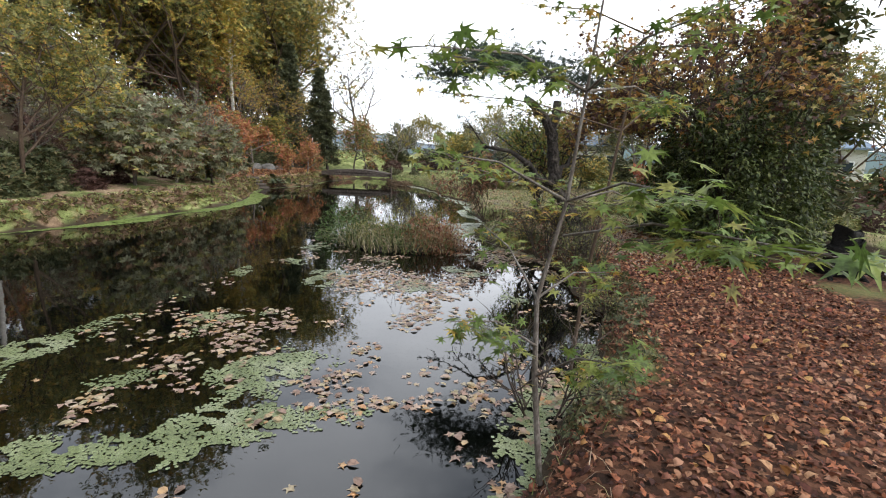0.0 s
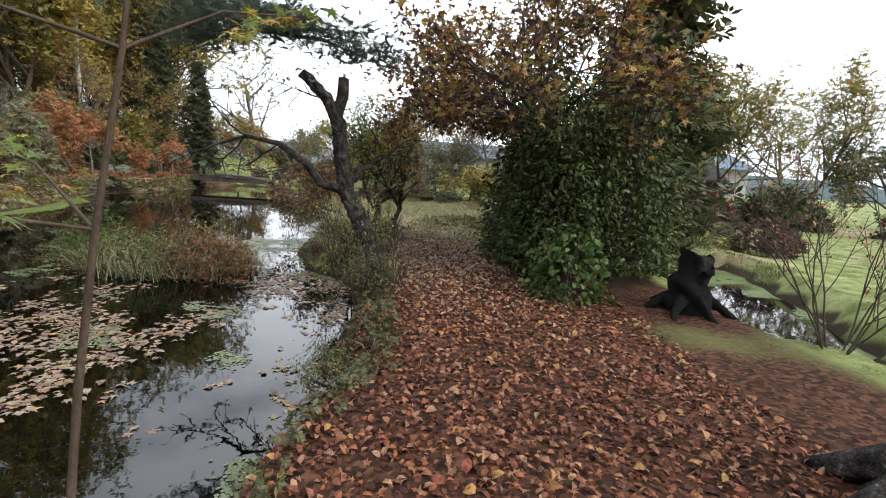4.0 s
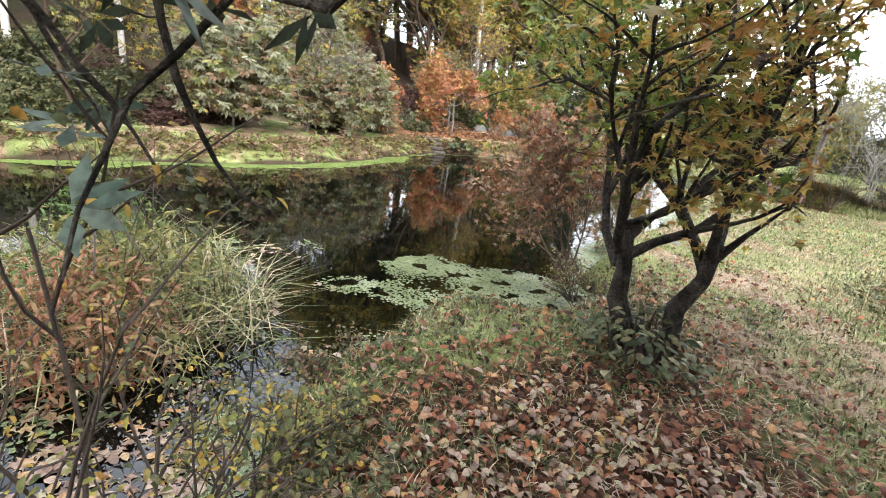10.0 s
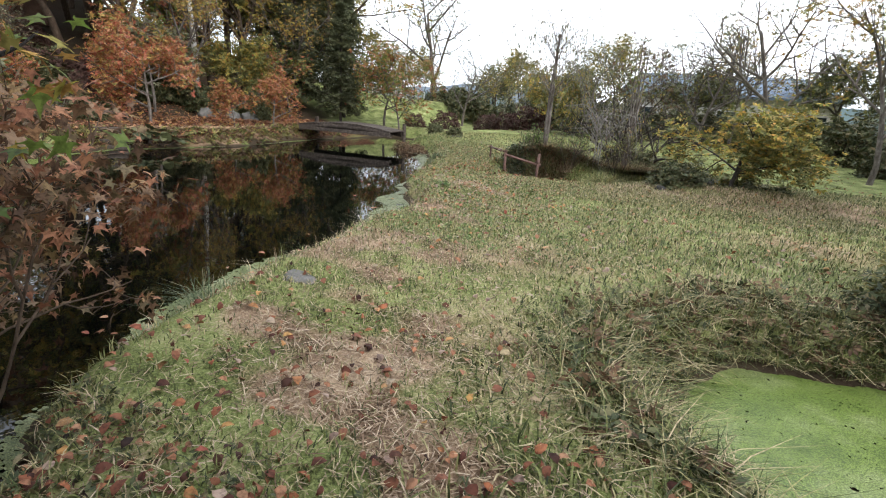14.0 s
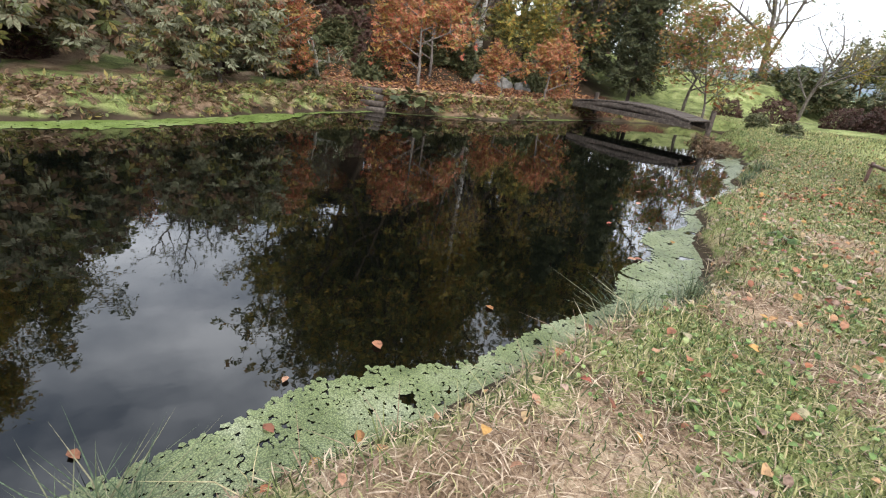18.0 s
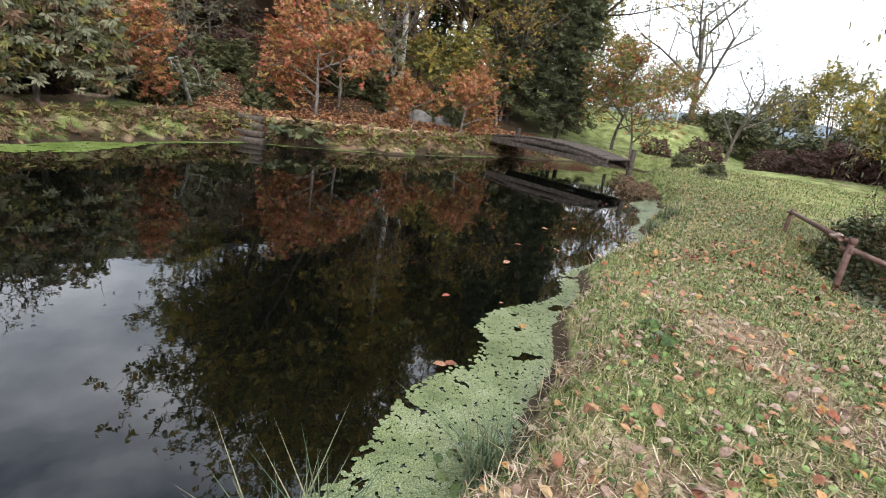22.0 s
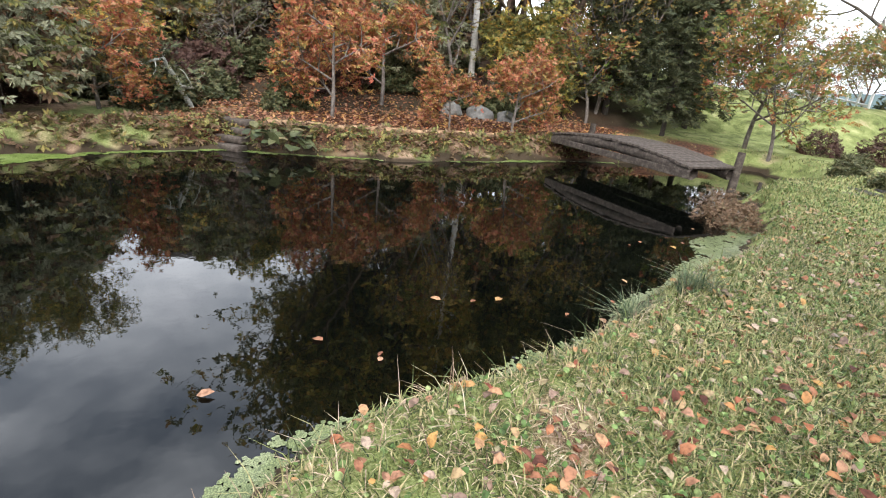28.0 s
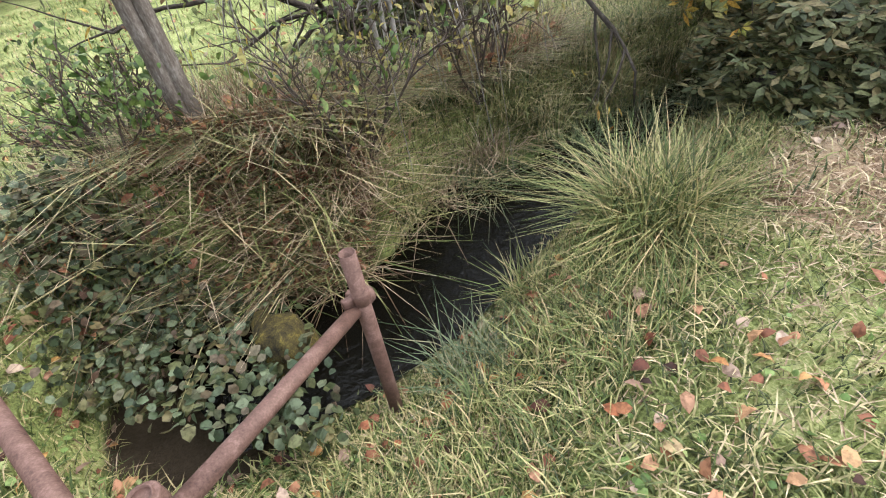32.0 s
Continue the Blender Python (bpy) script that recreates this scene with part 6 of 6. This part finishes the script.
for x_, y_, r_, h_, c_, m_ in ((-1.15, 25.0, 0.26, 0.6, 1300, BLADE_BRIGHT), (-1.9, 25.2, 0.12, 0.3, 200, BLADE_BRIGHT), (-2.45, 24.95, 0.2, 0.3, 300, BLADE_BLUE), (1.15, 14.2, 0.12, 0.36, 200, BLADE_BLUE), (1.75, 13.3, 0.16, 0.4, 320, BLADE_BLUE),
                                (-3.55, 15.1, 0.15, 0.4, 220, BLADE_BLUE), (-3.7, 18.4, 0.16, 0.4, 240, BLADE_BLUE), (-3.75, 19.4, 0.14, 0.36, 200, BLADE_BLUE), (-6.1, 25.3, 0.16, 0.32, 240, BLADE_BLUE),
                                (-6.3, 26.1, 0.15, 0.3, 200, BLADE_BLUE)):
    tuft(x_, y_, r_, h_, c_, m_, "Arching tuft of long sedge at the water's edge")
for k in range(7):
    x_, y_ = -3.4 + 0.33 * k, 28.3 + 0.24 * k
    tuft(*by_stream(x_, y_), 0.2, 0.42, 220, STRAW if k % 2 else BLADE, "Arching tuft of half dry grass on the stream bank", 1.3)
for k in range(6):
    x_, y_ = -3.1 + 0.5 * k, 26.0 + 0.32 * k
    tuft(*by_stream(x_, y_), 0.25, 0.2, 260, BLADE_BRIGHT, "Tuft of fresh green grass beside the stream", 0.9)


def strewn(n_, x0, x1, y0, y1, weight):
    """Random places on the ground, kept by a weight between 0 and 1."""
    x_, y_ = rng.uniform(x0, x1, n_), rng.uniform(y0, y1, n_)
    h_, a_, b_, c_ = levels(x_, y_)
    ok = rng.uniform(0, 1, n_) < weight(x_, y_, a_, b_, c_)
    ok &= (np.minimum(a_, b_) > 0.03) & (c_ > 0.03)
    return np.stack([x_, y_, h_], -1)[ok]


def w_turf(x_, y_, a_, b_, c_):
    li, st, so = cover_of(x_, y_, a_, b_, c_)
    return np.clip(1.05 - 1.1 * li - 0.75 * st - so, 0.04, 1) * (y_ > 1)


def w_straw(x_, y_, a_, b_, c_):
    li, st, so = cover_of(x_, y_, a_, b_, c_)
    return np.clip(st * 1.1 + 0.12, 0, 1) * (y_ > 8)


def w_litter(x_, y_, a_, b_, c_):
    li, st, so = cover_of(x_, y_, a_, b_, c_)
    return np.clip(li, 0, 1) + 0.02


def w_bank(x_, y_, a_, b_, c_):
    d_ = np.minimum(a_, b_)
    return np.clip(1 - d_ / 0.55, 0, 1) * np.where(y_ < 9, 0.45, 1.0)


def stuff(name, me_, label, category):
    return tagged(new(name, me_), label, category, kind="stuff")


def along_trail(n_, y0, y1, wide, weight):
    """Random places that crowd round the trail."""
    y_ = rng.uniform(y0, y1, n_)
    x_ = np.interp(y_, TRAIL_Y, TRAIL_X) + rng.normal(0, wide, n_)
    h_, a_, b_, c_ = levels(x_, y_)
    ok = (rng.uniform(0, 1, n_) < weight(x_, y_, a_, b_, c_)) & (np.minimum(a_, b_) > 0.03) & (c_ > 0.03)
    return np.stack([x_, y_, h_], -1)[ok]


p_ = along_trail(130000, 9, 30, 1.5, w_turf)
stuff("grass", blades_mesh("grass", p_, 0.06, 0.007, BLADE, 1.2), "Short green autumn turf on the bank and lawn", "grass")
p_ = along_trail(40000, 25, 38, 4.0, w_turf)
stuff("lawn_grass", blades_mesh("lawn_grass", p_, 0.09, 0.016, BLADE_BRIGHT, 1.1), "Green lawn grass beyond the pond", "grass")
p_ = along_trail(13000, 17, 33, 1.2, w_turf)
p_[:, 2] += rng.uniform(0.01, 0.05, len(p_))
stuff("clover", leaves_mesh("clover", p_, 0.034, G_CLOVER, oval_leaf(0.9, 0.1), -0.1, 0.45), "Small round-leaved weeds in the turf", "plants")
p_ = along_trail(60000, 17, 33, 1.5, w_turf)
stuff("fresh_grass", blades_mesh("fresh_grass", p_, 0.075, 0.008, BLADE_BRIGHT, 1.1), "Fresh green grass along the trail", "grass")
p_ = along_trail(95000, 8.5, 29, 1.5, w_straw) + [0, 0, 0.012]
stuff("straw", leaves_mesh("straw", p_, 0.1, STRAW, STRAND, -0.05, 0.22), "Mown dry straw lying on the trail", "straw")
p_ = strewn(70000, -3.4, 3.5, 21.8, 28.5, w_turf)
stuff("grass", blades_mesh("grass", p_, 0.08, 0.008, BLADE, 1.2), "Green and yellow grass of the lawn by the stream", "grass")
p_ = strewn(60000, -3.4, 3.5, 22, 28.5, w_straw) + [0, 0, 0.012]
stuff("straw", leaves_mesh("straw", p_, 0.1, STRAW, STRAND, -0.05, 0.25), "Dry straw on the lawn by the stream", "straw")
p_ = strewn(26000, -3.4, -0.7, 8.5, 13.5, lambda x_, y_, a_, b_, c_: np.clip(1.1 - a_ / 1.2, 0.25, 1))
stuff("grass", blades_mesh("grass", p_[::2], 0.09, 0.007, BLADE, 1.2), "Thin grass on the headland by the pond", "grass")
stuff("bank_plants", leaves_mesh("bank_plants", p_[1::5] + [0, 0, 0.03], 0.05, G_HEDGE, SPRAY, 0.2, 0.6), "Small weeds on the headland by the pond", "plants")
p_ = strewn(16000, -5.6, -2.8, 24.0, 28.5, lambda x_, y_, a_, b_, c_: 0.9 + 0 * x_)
stuff("grass", blades_mesh("grass", p_, 0.1, 0.008, BLADE_BRIGHT, 1.2), "Green grass round the railing posts", "grass")
p_ = strewn(110000, -0.8, 8, 10, 28, w_turf)
stuff("grass", blades_mesh("grass", p_, 0.09, 0.012, BLADE, 1.2), "Autumn lawn beyond the pool", "grass")
p_ = strewn(90000, -7.5, 4.5, -1.5, 31, w_bank)
h_ = np.where(p_[:, 1] > 14, 0.2, 0.13)
cut = rng.uniform(0, 1, len(p_))
stuff("bank_grass", blades_mesh("bank_grass", p_[cut < 0.55], h_[cut < 0.55], 0.007, BLADE, 1.0), "Longer grass hanging over the water's edge", "grass")
stuff("dry_bank_grass", blades_mesh("dry_bank_grass", p_[cut >= 0.7], h_[cut >= 0.7], 0.006, STRAW, 1.2), "Dry grass hanging over the water's edge", "grass")
p_ = strewn(60000, -0.6, 6, 14.2, 18.4, lambda x_, y_, a_, b_, c_: np.clip(1 - b_ / 0.9, 0, 1))
stuff("bank_weeds", leaves_mesh("bank_weeds", p_[::7] + [0, 0, 0.1], 0.09, G_HEDGE, SPRAY, 0.5, 0.6), "Rank dark weeds hanging over the pool", "plants")
stuff("bank_weeds", leaves_mesh("bank_weeds", p_[3::14] + [0, 0, 0.14], 0.08, G_BROWN, SPRAY, 0.5, 0.6), "Withered weeds hanging over the pool", "plants")
stuff("reed_grass", blades_mesh("reed_grass", p_, 0.26, 0.008, BLADE, 1.7), "Rank long grass along the pool bank", "grass")
p_ = strewn(30000, -4.2, 2.5, -4.5, 13.5, w_litter) + [0, 0, 0.012]
stuff("fallen_leaves", leaves_mesh("fallen_leaves", p_, 0.045, LITTER, STAR5, 0.0, 0.4), "Small curled brown leaves on the trail", "leaves")
p_ = strewn(40000, -4.2, 2.5, -4.5, 13.5, w_litter) + [0, 0, 0.012]
stuff("fallen_leaves", leaves_mesh("fallen_leaves", p_, 0.055, LITTER, oval_leaf(0.55, 0.2), 0.0, 0.45), "Thick brown leaf litter on the trail", "leaves")
p_ = strewn(3600, -4.2, 2.5, -4.5, 12.5, w_litter) + [0, 0, 0.025]
stuff("fallen_leaves", leaves_mesh("fallen_leaves", p_, 0.075, LITTER_PALE, oval_leaf(0.6, 0.25), 0.0, 0.45), "Paler orange fallen leaves on the trail", "leaves")
p_ = np.concatenate([strewn(5200, -6.5, 3, 9, 28, lambda x_, y_, a_, b_, c_: 0.55 + 0 * x_), along_trail(2200, 19, 31, 1.3, lambda x_, y_, a_, b_, c_: 0.9 + 0 * x_), strewn(1600, -9, 6, 28, 42, lambda x_, y_, a_, b_, c_: 0.6 + 0 * x_)]) + [0, 0, 0.03]
stuff("scattered_leaves", leaves_mesh("scattered_leaves", p_[::2], 0.07, FLOATING, oval_leaf(0.62, 0.2), 0.0, 0.35), "Single dry leaves scattered on the grass", "leaves")
stuff("scattered_leaves", leaves_mesh("scattered_leaves", p_[1::2], 0.07, LITTER_PALE, oval_leaf(0.62, 0.2), 0.0, 0.35), "Orange and red leaves scattered on the grass", "leaves")
p_ = strewn(5200, -3.2, 2.6, 8.5, 15.5, lambda x_, y_, a_, b_, c_: 0.8 - 0.09 * (y_ - 8.5)) + [0, 0, 0.03]
stuff("scattered_leaves", leaves_mesh("scattered_leaves", p_, 0.062, LITTER, oval_leaf(0.6, 0.25), 0.0, 0.45), "Curled brown and red leaves on the thin turf", "leaves")
p_ = strewn(9000, -1.5, 1.6, 4.6, 10.5, lambda x_, y_, a_, b_, c_: w_litter(x_, y_, a_, b_, c_) * 0.8 * smooth(4.6, 8.4, y_)) + [0, 0, 0.03]
stuff("fallen_leaves", leaves_mesh("fallen_leaves", p_, 0.06, FLOATING, oval_leaf(0.55, 0.2), 0.0, 0.4), "Bleached grey-brown leaves on the trail", "leaves")
p_ = strewn(650, -5.0, -1.6, 23.4, 26.8, lambda x_, y_, a_, b_, c_: 0.7 + 0 * x_) + [0, 0, 0.05]
stuff("fallen_leaves", leaves_mesh("fallen_leaves", p_[::2], 0.07, LITTER, oval_leaf(0.6, 0.25), 0.0, 0.45), "Brown leaves fallen round the railing", "leaves")
stuff("fallen_leaves", leaves_mesh("fallen_leaves", p_[1::2], 0.075, LITTER_PALE, oval_leaf(0.6, 0.25), 0.0, 0.45), "Orange and tan leaves fallen round the railing", "leaves")
x_ = rng.uniform(-22, -12, 16000)
y_ = rng.uniform(20, 34, 16000)
h_, a_, b_, c_ = levels(x_, y_)
ok = (a_ > 0.3) & (a_ < 7)
stuff("fallen_leaves", leaves_mesh("fallen_leaves", np.stack([x_, y_, h_ + 0.02], -1)[ok], 0.12, LITTER_PALE, OVAL, 0, 0.35), "Orange-brown leaf litter under the far maples", "leaves")
p_ = []
x_, y_ = rng.uniform(-17, -11, 26000), rng.uniform(2, 33, 26000)
h_, a_, b_, c_ = levels(x_, y_)
ok = (a_ > 0.02) & (a_ < 0.9) & (x_ < -11)
q = np.stack([x_, y_, h_ + rng.uniform(0, 0.16, 26000)], -1)[ok]
stuff("bank_plants", leaves_mesh("bank_plants", q[::2], 0.16, G_OLIVE, SPRAY, 0.4, 0.6), "Low weeds growing along the far bank", "plants")
stuff("bank_plants", leaves_mesh("bank_plants", q[1::2], 0.16, G_BROWN, SPRAY, 0.4, 0.6), "Withered weeds growing along the far bank", "plants")
x_, y_ = rng.uniform(-1.9, 0.4, 5000), rng.uniform(0.5, 9.5, 5000)
h_, a_, b_, c_ = levels(x_, y_)
ok = (a_ > 0.05) & (a_ < 0.55)
stuff("bank_plants", leaves_mesh("bank_plants", np.stack([x_, y_, h_ + rng.uniform(0.02, 0.14, 5000)], -1)[ok], 0.06, G_HEDGE, SPRAY, 0.3, 0.6), "Small green weeds along the near bank", "plants")

x_, y_ = by_stream(rng.uniform(-5.2, 1.0, 130000), rng.uniform(26.9, 31.0, 130000))
h_, a_, b_, c_ = levels(x_, y_)
side = (c_ > 0.02) & (c_ < 1.5) & (y_ > np.interp(x_, [p[0] for p in STREAM], [p[1] for p in STREAM])) & (x_ < 0.1) & (x_ > np.interp(y_, [25.6, 26.6, 28.5], [-3.9, -4.3, -3.9])) & (rng.uniform(0, 1, 130000) < 0.8 * np.clip(1.4 - c_ / 1.3, 0, 1))
side &= (c_ > np.interp(x_, [-2.6, -1.9], [0.05, 0.5]))
side &= (x_ > -3.3) | (rng.uniform(0, 1, 130000) < 0.22)
q, c_ = np.stack([x_, y_, h_], -1)[side], rng.uniform(0, 1, int(side.sum()))
stuff("tangled_grass", blades_mesh("tangled_grass", q[c_ < 0.4], 0.34, 0.008, STRAW, 1.5), "Tangled dry grass on the mound by the stream", "grass")
stuff("tangled_grass", blades_mesh("tangled_grass", q[c_ > 0.6], 0.38, 0.011, BLADE, 1.6), "Tangled long green grass on the mound by the stream", "grass")
stuff("tangled_grass", blades_mesh("tangled_grass", q[(c_ > 0.42) & (c_ < 0.5)], 0.4, 0.012, BLADE_BRIGHT, 1.6), "Fresh long arching grass on the mound by the stream", "grass")
w_ = (c_ > 0.5) & (c_ < 0.62)
stuff("withered_weeds", leaves_mesh("withered_weeds", q[w_] + [0, 0, 0.08], 0.09, G_BROWN, SPRAY, 0.4, 0.6), "Withered brown weeds on the mound by the stream", "plants")
stuff("withered_weeds", leaves_mesh("withered_weeds", q[2::6] + [0, 0, 0.16], 0.07, G_RUSSET, oval_leaf(0.5, 0.2), 0.3, 0.6), "Russet dead leaves caught on the mound", "plants")
stuff("rust_stems", blades_mesh("rust_stems", q[::5], 0.46, 0.006, G_BROWN, 1.3), "Rust-brown dead stems arching on the mound", "grass")
stuff("fallen_leaves", leaves_mesh("fallen_leaves", q[4::40] + [0, 0, 0.2], 0.07, LITTER_PALE, oval_leaf(0.62, 0.2), 0.0, 0.4), "Orange leaves caught in the grass of the mound", "leaves")
for x_, y_, r_, h_ in ((-0.9, 29.35, 0.2, 0.4), (-0.2, 29.5, 0.22, 0.42), (0.5, 29.45, 0.22, 0.4), (-1.1, 29.75, 0.22, 0.45), (-0.3, 30.15, 0.25, 0.5), (0.6, 30.4, 0.25, 0.5), (1.3, 30.0, 0.25, 0.45), (-1.9, 29.1, 0.2, 0.4), (1.6, 29.5, 0.2, 0.35)):
    tuft(*by_stream(x_, y_), r_, h_, 420, BLADE if h_ > 0.42 else BLADE_BLUE, "Arching tuft of long grass on the stream bank", 1.2)
x_, y_ = rng.uniform(-3.6, 2.4, 52000), rng.uniform(24, 28, 52000)
h_, a_, b_, c_ = levels(x_, y_)
side = (c_ > 0.02) & (c_ < 1.2) & (y_ < np.interp(x_, [p[0] for p in STREAM], [p[1] for p in STREAM])) & (x_ > -3.4)
stuff("stream_grass", blades_mesh("stream_grass", np.stack([x_, y_, h_], -1)[side], np.interp(c_[side], [0.1, 0.9], [0.09, 0.16]), 0.007, BLADE_BRIGHT, 1.0), "Lush green grass beside the stream", "grass")
side = (c_ > 0.02) & (c_ < 0.75) & (y_ > np.interp(x_, [p[0] for p in STREAM], [p[1] for p in STREAM])) & (x_ > -2.3)
stuff("stream_grass", blades_mesh("stream_grass", np.stack([x_, y_, h_], -1)[side], 0.24, 0.008, BLADE_BRIGHT, 1.3), "Long green grass leaning over the open stream", "grass")

# ---- duckweed and leaves on the water ----


def weed_sheet(x0, x1, y0, y1, cell, mask, label, holes=0.75, keep=0.9, mat=WEED_SHEEN):
    """A film of duckweed: small cells where the mask holds, with a ragged edge."""
    xs, ys = np.arange(x0, x1, cell), np.arange(y0, y1, cell)
    cx, cy = np.meshgrid(xs, ys)
    cx, cy = cx.ravel() + rng.uniform(-0.3, 0.3, cx.size) * cell, cy.ravel() + rng.uniform(-0.3, 0.3, cy.size) * cell
    ok = mask(cx, cy) > rng.uniform(-0.16, 0.16, cx.size)
    ok &= rng.uniform(0, 1, cx.size) < keep
    ok &= (waves(cx, cy, 9.0, 41) + 0.5 * waves(cx, cy, 23.0, 42) < holes + 0.35 * mask(cx, cy))
    cx, cy = cx[ok], cy[ok]
    k = len(cx)
    a0 = rng.uniform(0, 1.26, k)
    ang = a0[:, None] + np.arange(5) * 1.2566
    r_ = cell * rng.uniform(0.75, 1.15, (k, 5))
    z_ = WATER_Z + 0.004 + rng.uniform(0, 0.004, k)
    v_ = np.stack([cx[:, None] + np.cos(ang) * r_, cy[:, None] + np.sin(ang) * r_, np.repeat(z_[:, None], 5, 1)], -1).reshape(-1, 3)
    stuff("duckweed", fast_mesh("duckweed", v_, np.arange(k * 5).reshape(-1, 5), mat), label, "duckweed")


def near_strip(x_, y_):
    d_ = -edge_distance(x_, y_, POND) - 0.16 * waves(x_, y_, 3.2, 3)
    wide = np.interp(y_, [13, 15.5, 17, 18.5, 20, 21.5, 22.8, 24, 26, 28, 30], [0.12, 0.42, 0.38, 0.6, 0.58, 0.34, 0.1, 0.05, 0.15, 0.3, 0.5])
    return np.where((d_ > -0.15), (wide * (1 + 0.5 * waves(x_, y_, 2.5, 21)) - d_) / 0.25, -1)


def cove(x_, y_):
    d_ = -edge_distance(x_, y_, POND)
    return np.where(d_ > -0.2, 0.5 * waves(x_, y_, 2.6, 22) + 0.85 - np.hypot((x_ + 3.4) / 1.3, (y_ - 12.0) / 1.1), -1)


def around_island(x_, y_):
    d_ = -edge_distance(x_, y_, POND)
    return np.where(d_ > -0.1, 0.9 * waves(x_, y_, 3.2, 23) - 0.42 - 0.22 * np.abs(np.hypot(x_ + 4.6, y_ - 7.8) - 2.4), -1)


def start_weed(x_, y_):
    d_ = -edge_distance(x_, y_, POND)
    return np.where(d_ > -0.1, np.maximum(0.8 * waves(x_, y_, 3.4, 24) - 0.3 - 0.5 * np.hypot(x_ + 5.6, (y_ - 1.2) * 0.8) + 0.6, (0.3 + 0.25 * waves(x_, y_, 3, 25) - d_) / 0.3), -1)


def pool_weed(x_, y_):
    open_ = np.hypot((x_ - 4.4) / 2.3, (y_ - 14.2) / 0.95)
    lower = np.hypot((x_ - 5.6) / 1.2, (y_ - 8.5) / 2.4)
    return np.minimum(open_ - 1 + 0.35 * waves(x_, y_, 3.0, 26), lower - 1 + 0.3 * waves(x_, y_, 3.0, 27))


def far_strip(x_, y_):
    d_ = -edge_distance(x_, y_, POND)
    wide = np.interp(y_, [5, 9, 13, 16, 19.5, 21.5, 23, 27, 31], [0.3, 0.6, 0.8, 0.8, 0.6, 0.3, 0.12, 0.15, 0.15])
    return np.where(d_ > -0.3, (wide * (0.75 + 0.7 * waves(x_, y_, 1.2, 28)) - d_) / 0.4, -1)


weed_sheet(-9.5, -2.2, 13, 33.5, 0.019, near_strip, "Duckweed and water plants along the near bank", 0.8, 0.8)
weed_sheet(-4.8, -1.4, 10, 13.8, 0.018, cove, "Duckweed drifting in the little cove", 0.55, 0.75)
weed_sheet(-7, -1.4, 3, 11, 0.018, around_island, "Patches of duckweed round the island", 0.15, 0.5)
weed_sheet(-7.5, -1.2, -3, 3, 0.017, start_weed, "Patches of duckweed at the near shore", 0.3, 0.62)
weed_sheet(0, 8, 4.8, 17.2, 0.021, pool_weed, "Bright green duckweed covering half the pool", 1.25, 0.98, WEED_BRIGHT)
weed_sheet(-15.8, -11.5, 3, 32, 0.07, far_strip, "Bright green weed along the far bank", 0.75, 0.9, WEED_BRIGHT)

k = 15000
x_, y_ = rng.uniform(-7, -1.0, k), rng.uniform(-1.5, 10.5, k)
dens = np.clip(0.9 * waves(x_, y_, 2.1, 31) + 0.6 * waves(x_, y_, 5, 32) + 0.1, 0, 1) * (1 - 0.7 * smooth(-4.8, -7, x_))
ok = (edge_distance(x_, y_, POND) < -0.02) & (rng.uniform(0, 1, k) < dens) & (np.hypot(x_ + 4.75, (y_ - 8.5) * 1.2) > 1.3)
stuff("floating_leaves", leaves_mesh("floating_leaves", np.stack([x_, y_, np.full(k, WATER_Z + 0.008)], -1)[ok], 0.07, FLOATING, STAR5, 0, 0.08), "Brown leaves floating in rafts on the pond", "leaves")
ok &= rng.uniform(0, 1, k) < 0.5
stuff("floating_leaves", leaves_mesh("floating_leaves", np.stack([x_, y_, np.full(k, WATER_Z + 0.012)], -1)[ok] + [0.03, 0.02, 0], 0.085, FLOATING, oval_leaf(0.6, 0.08), 0, 0.09), "Pale dead leaves floating on the pond", "leaves")
k = 260
x_, y_ = rng.uniform(-9, -1, k), rng.uniform(11, 31, k)
ok = (edge_distance(x_, y_, POND) < -0.02) & (edge_distance(x_, y_, POND) > -1.2)
stuff("floating_leaves", leaves_mesh("floating_leaves", np.stack([x_, y_, np.full(k, WATER_Z + 0.014)], -1)[ok], 0.09, LITTER_PALE, oval_leaf(0.62, 0.08), 0, 0.08), "Single leaves floating along the near bank", "leaves")

for ob in kinds.values():
    for o in (*ob.children_recursive, ob):
        bpy.data.objects.remove(o)
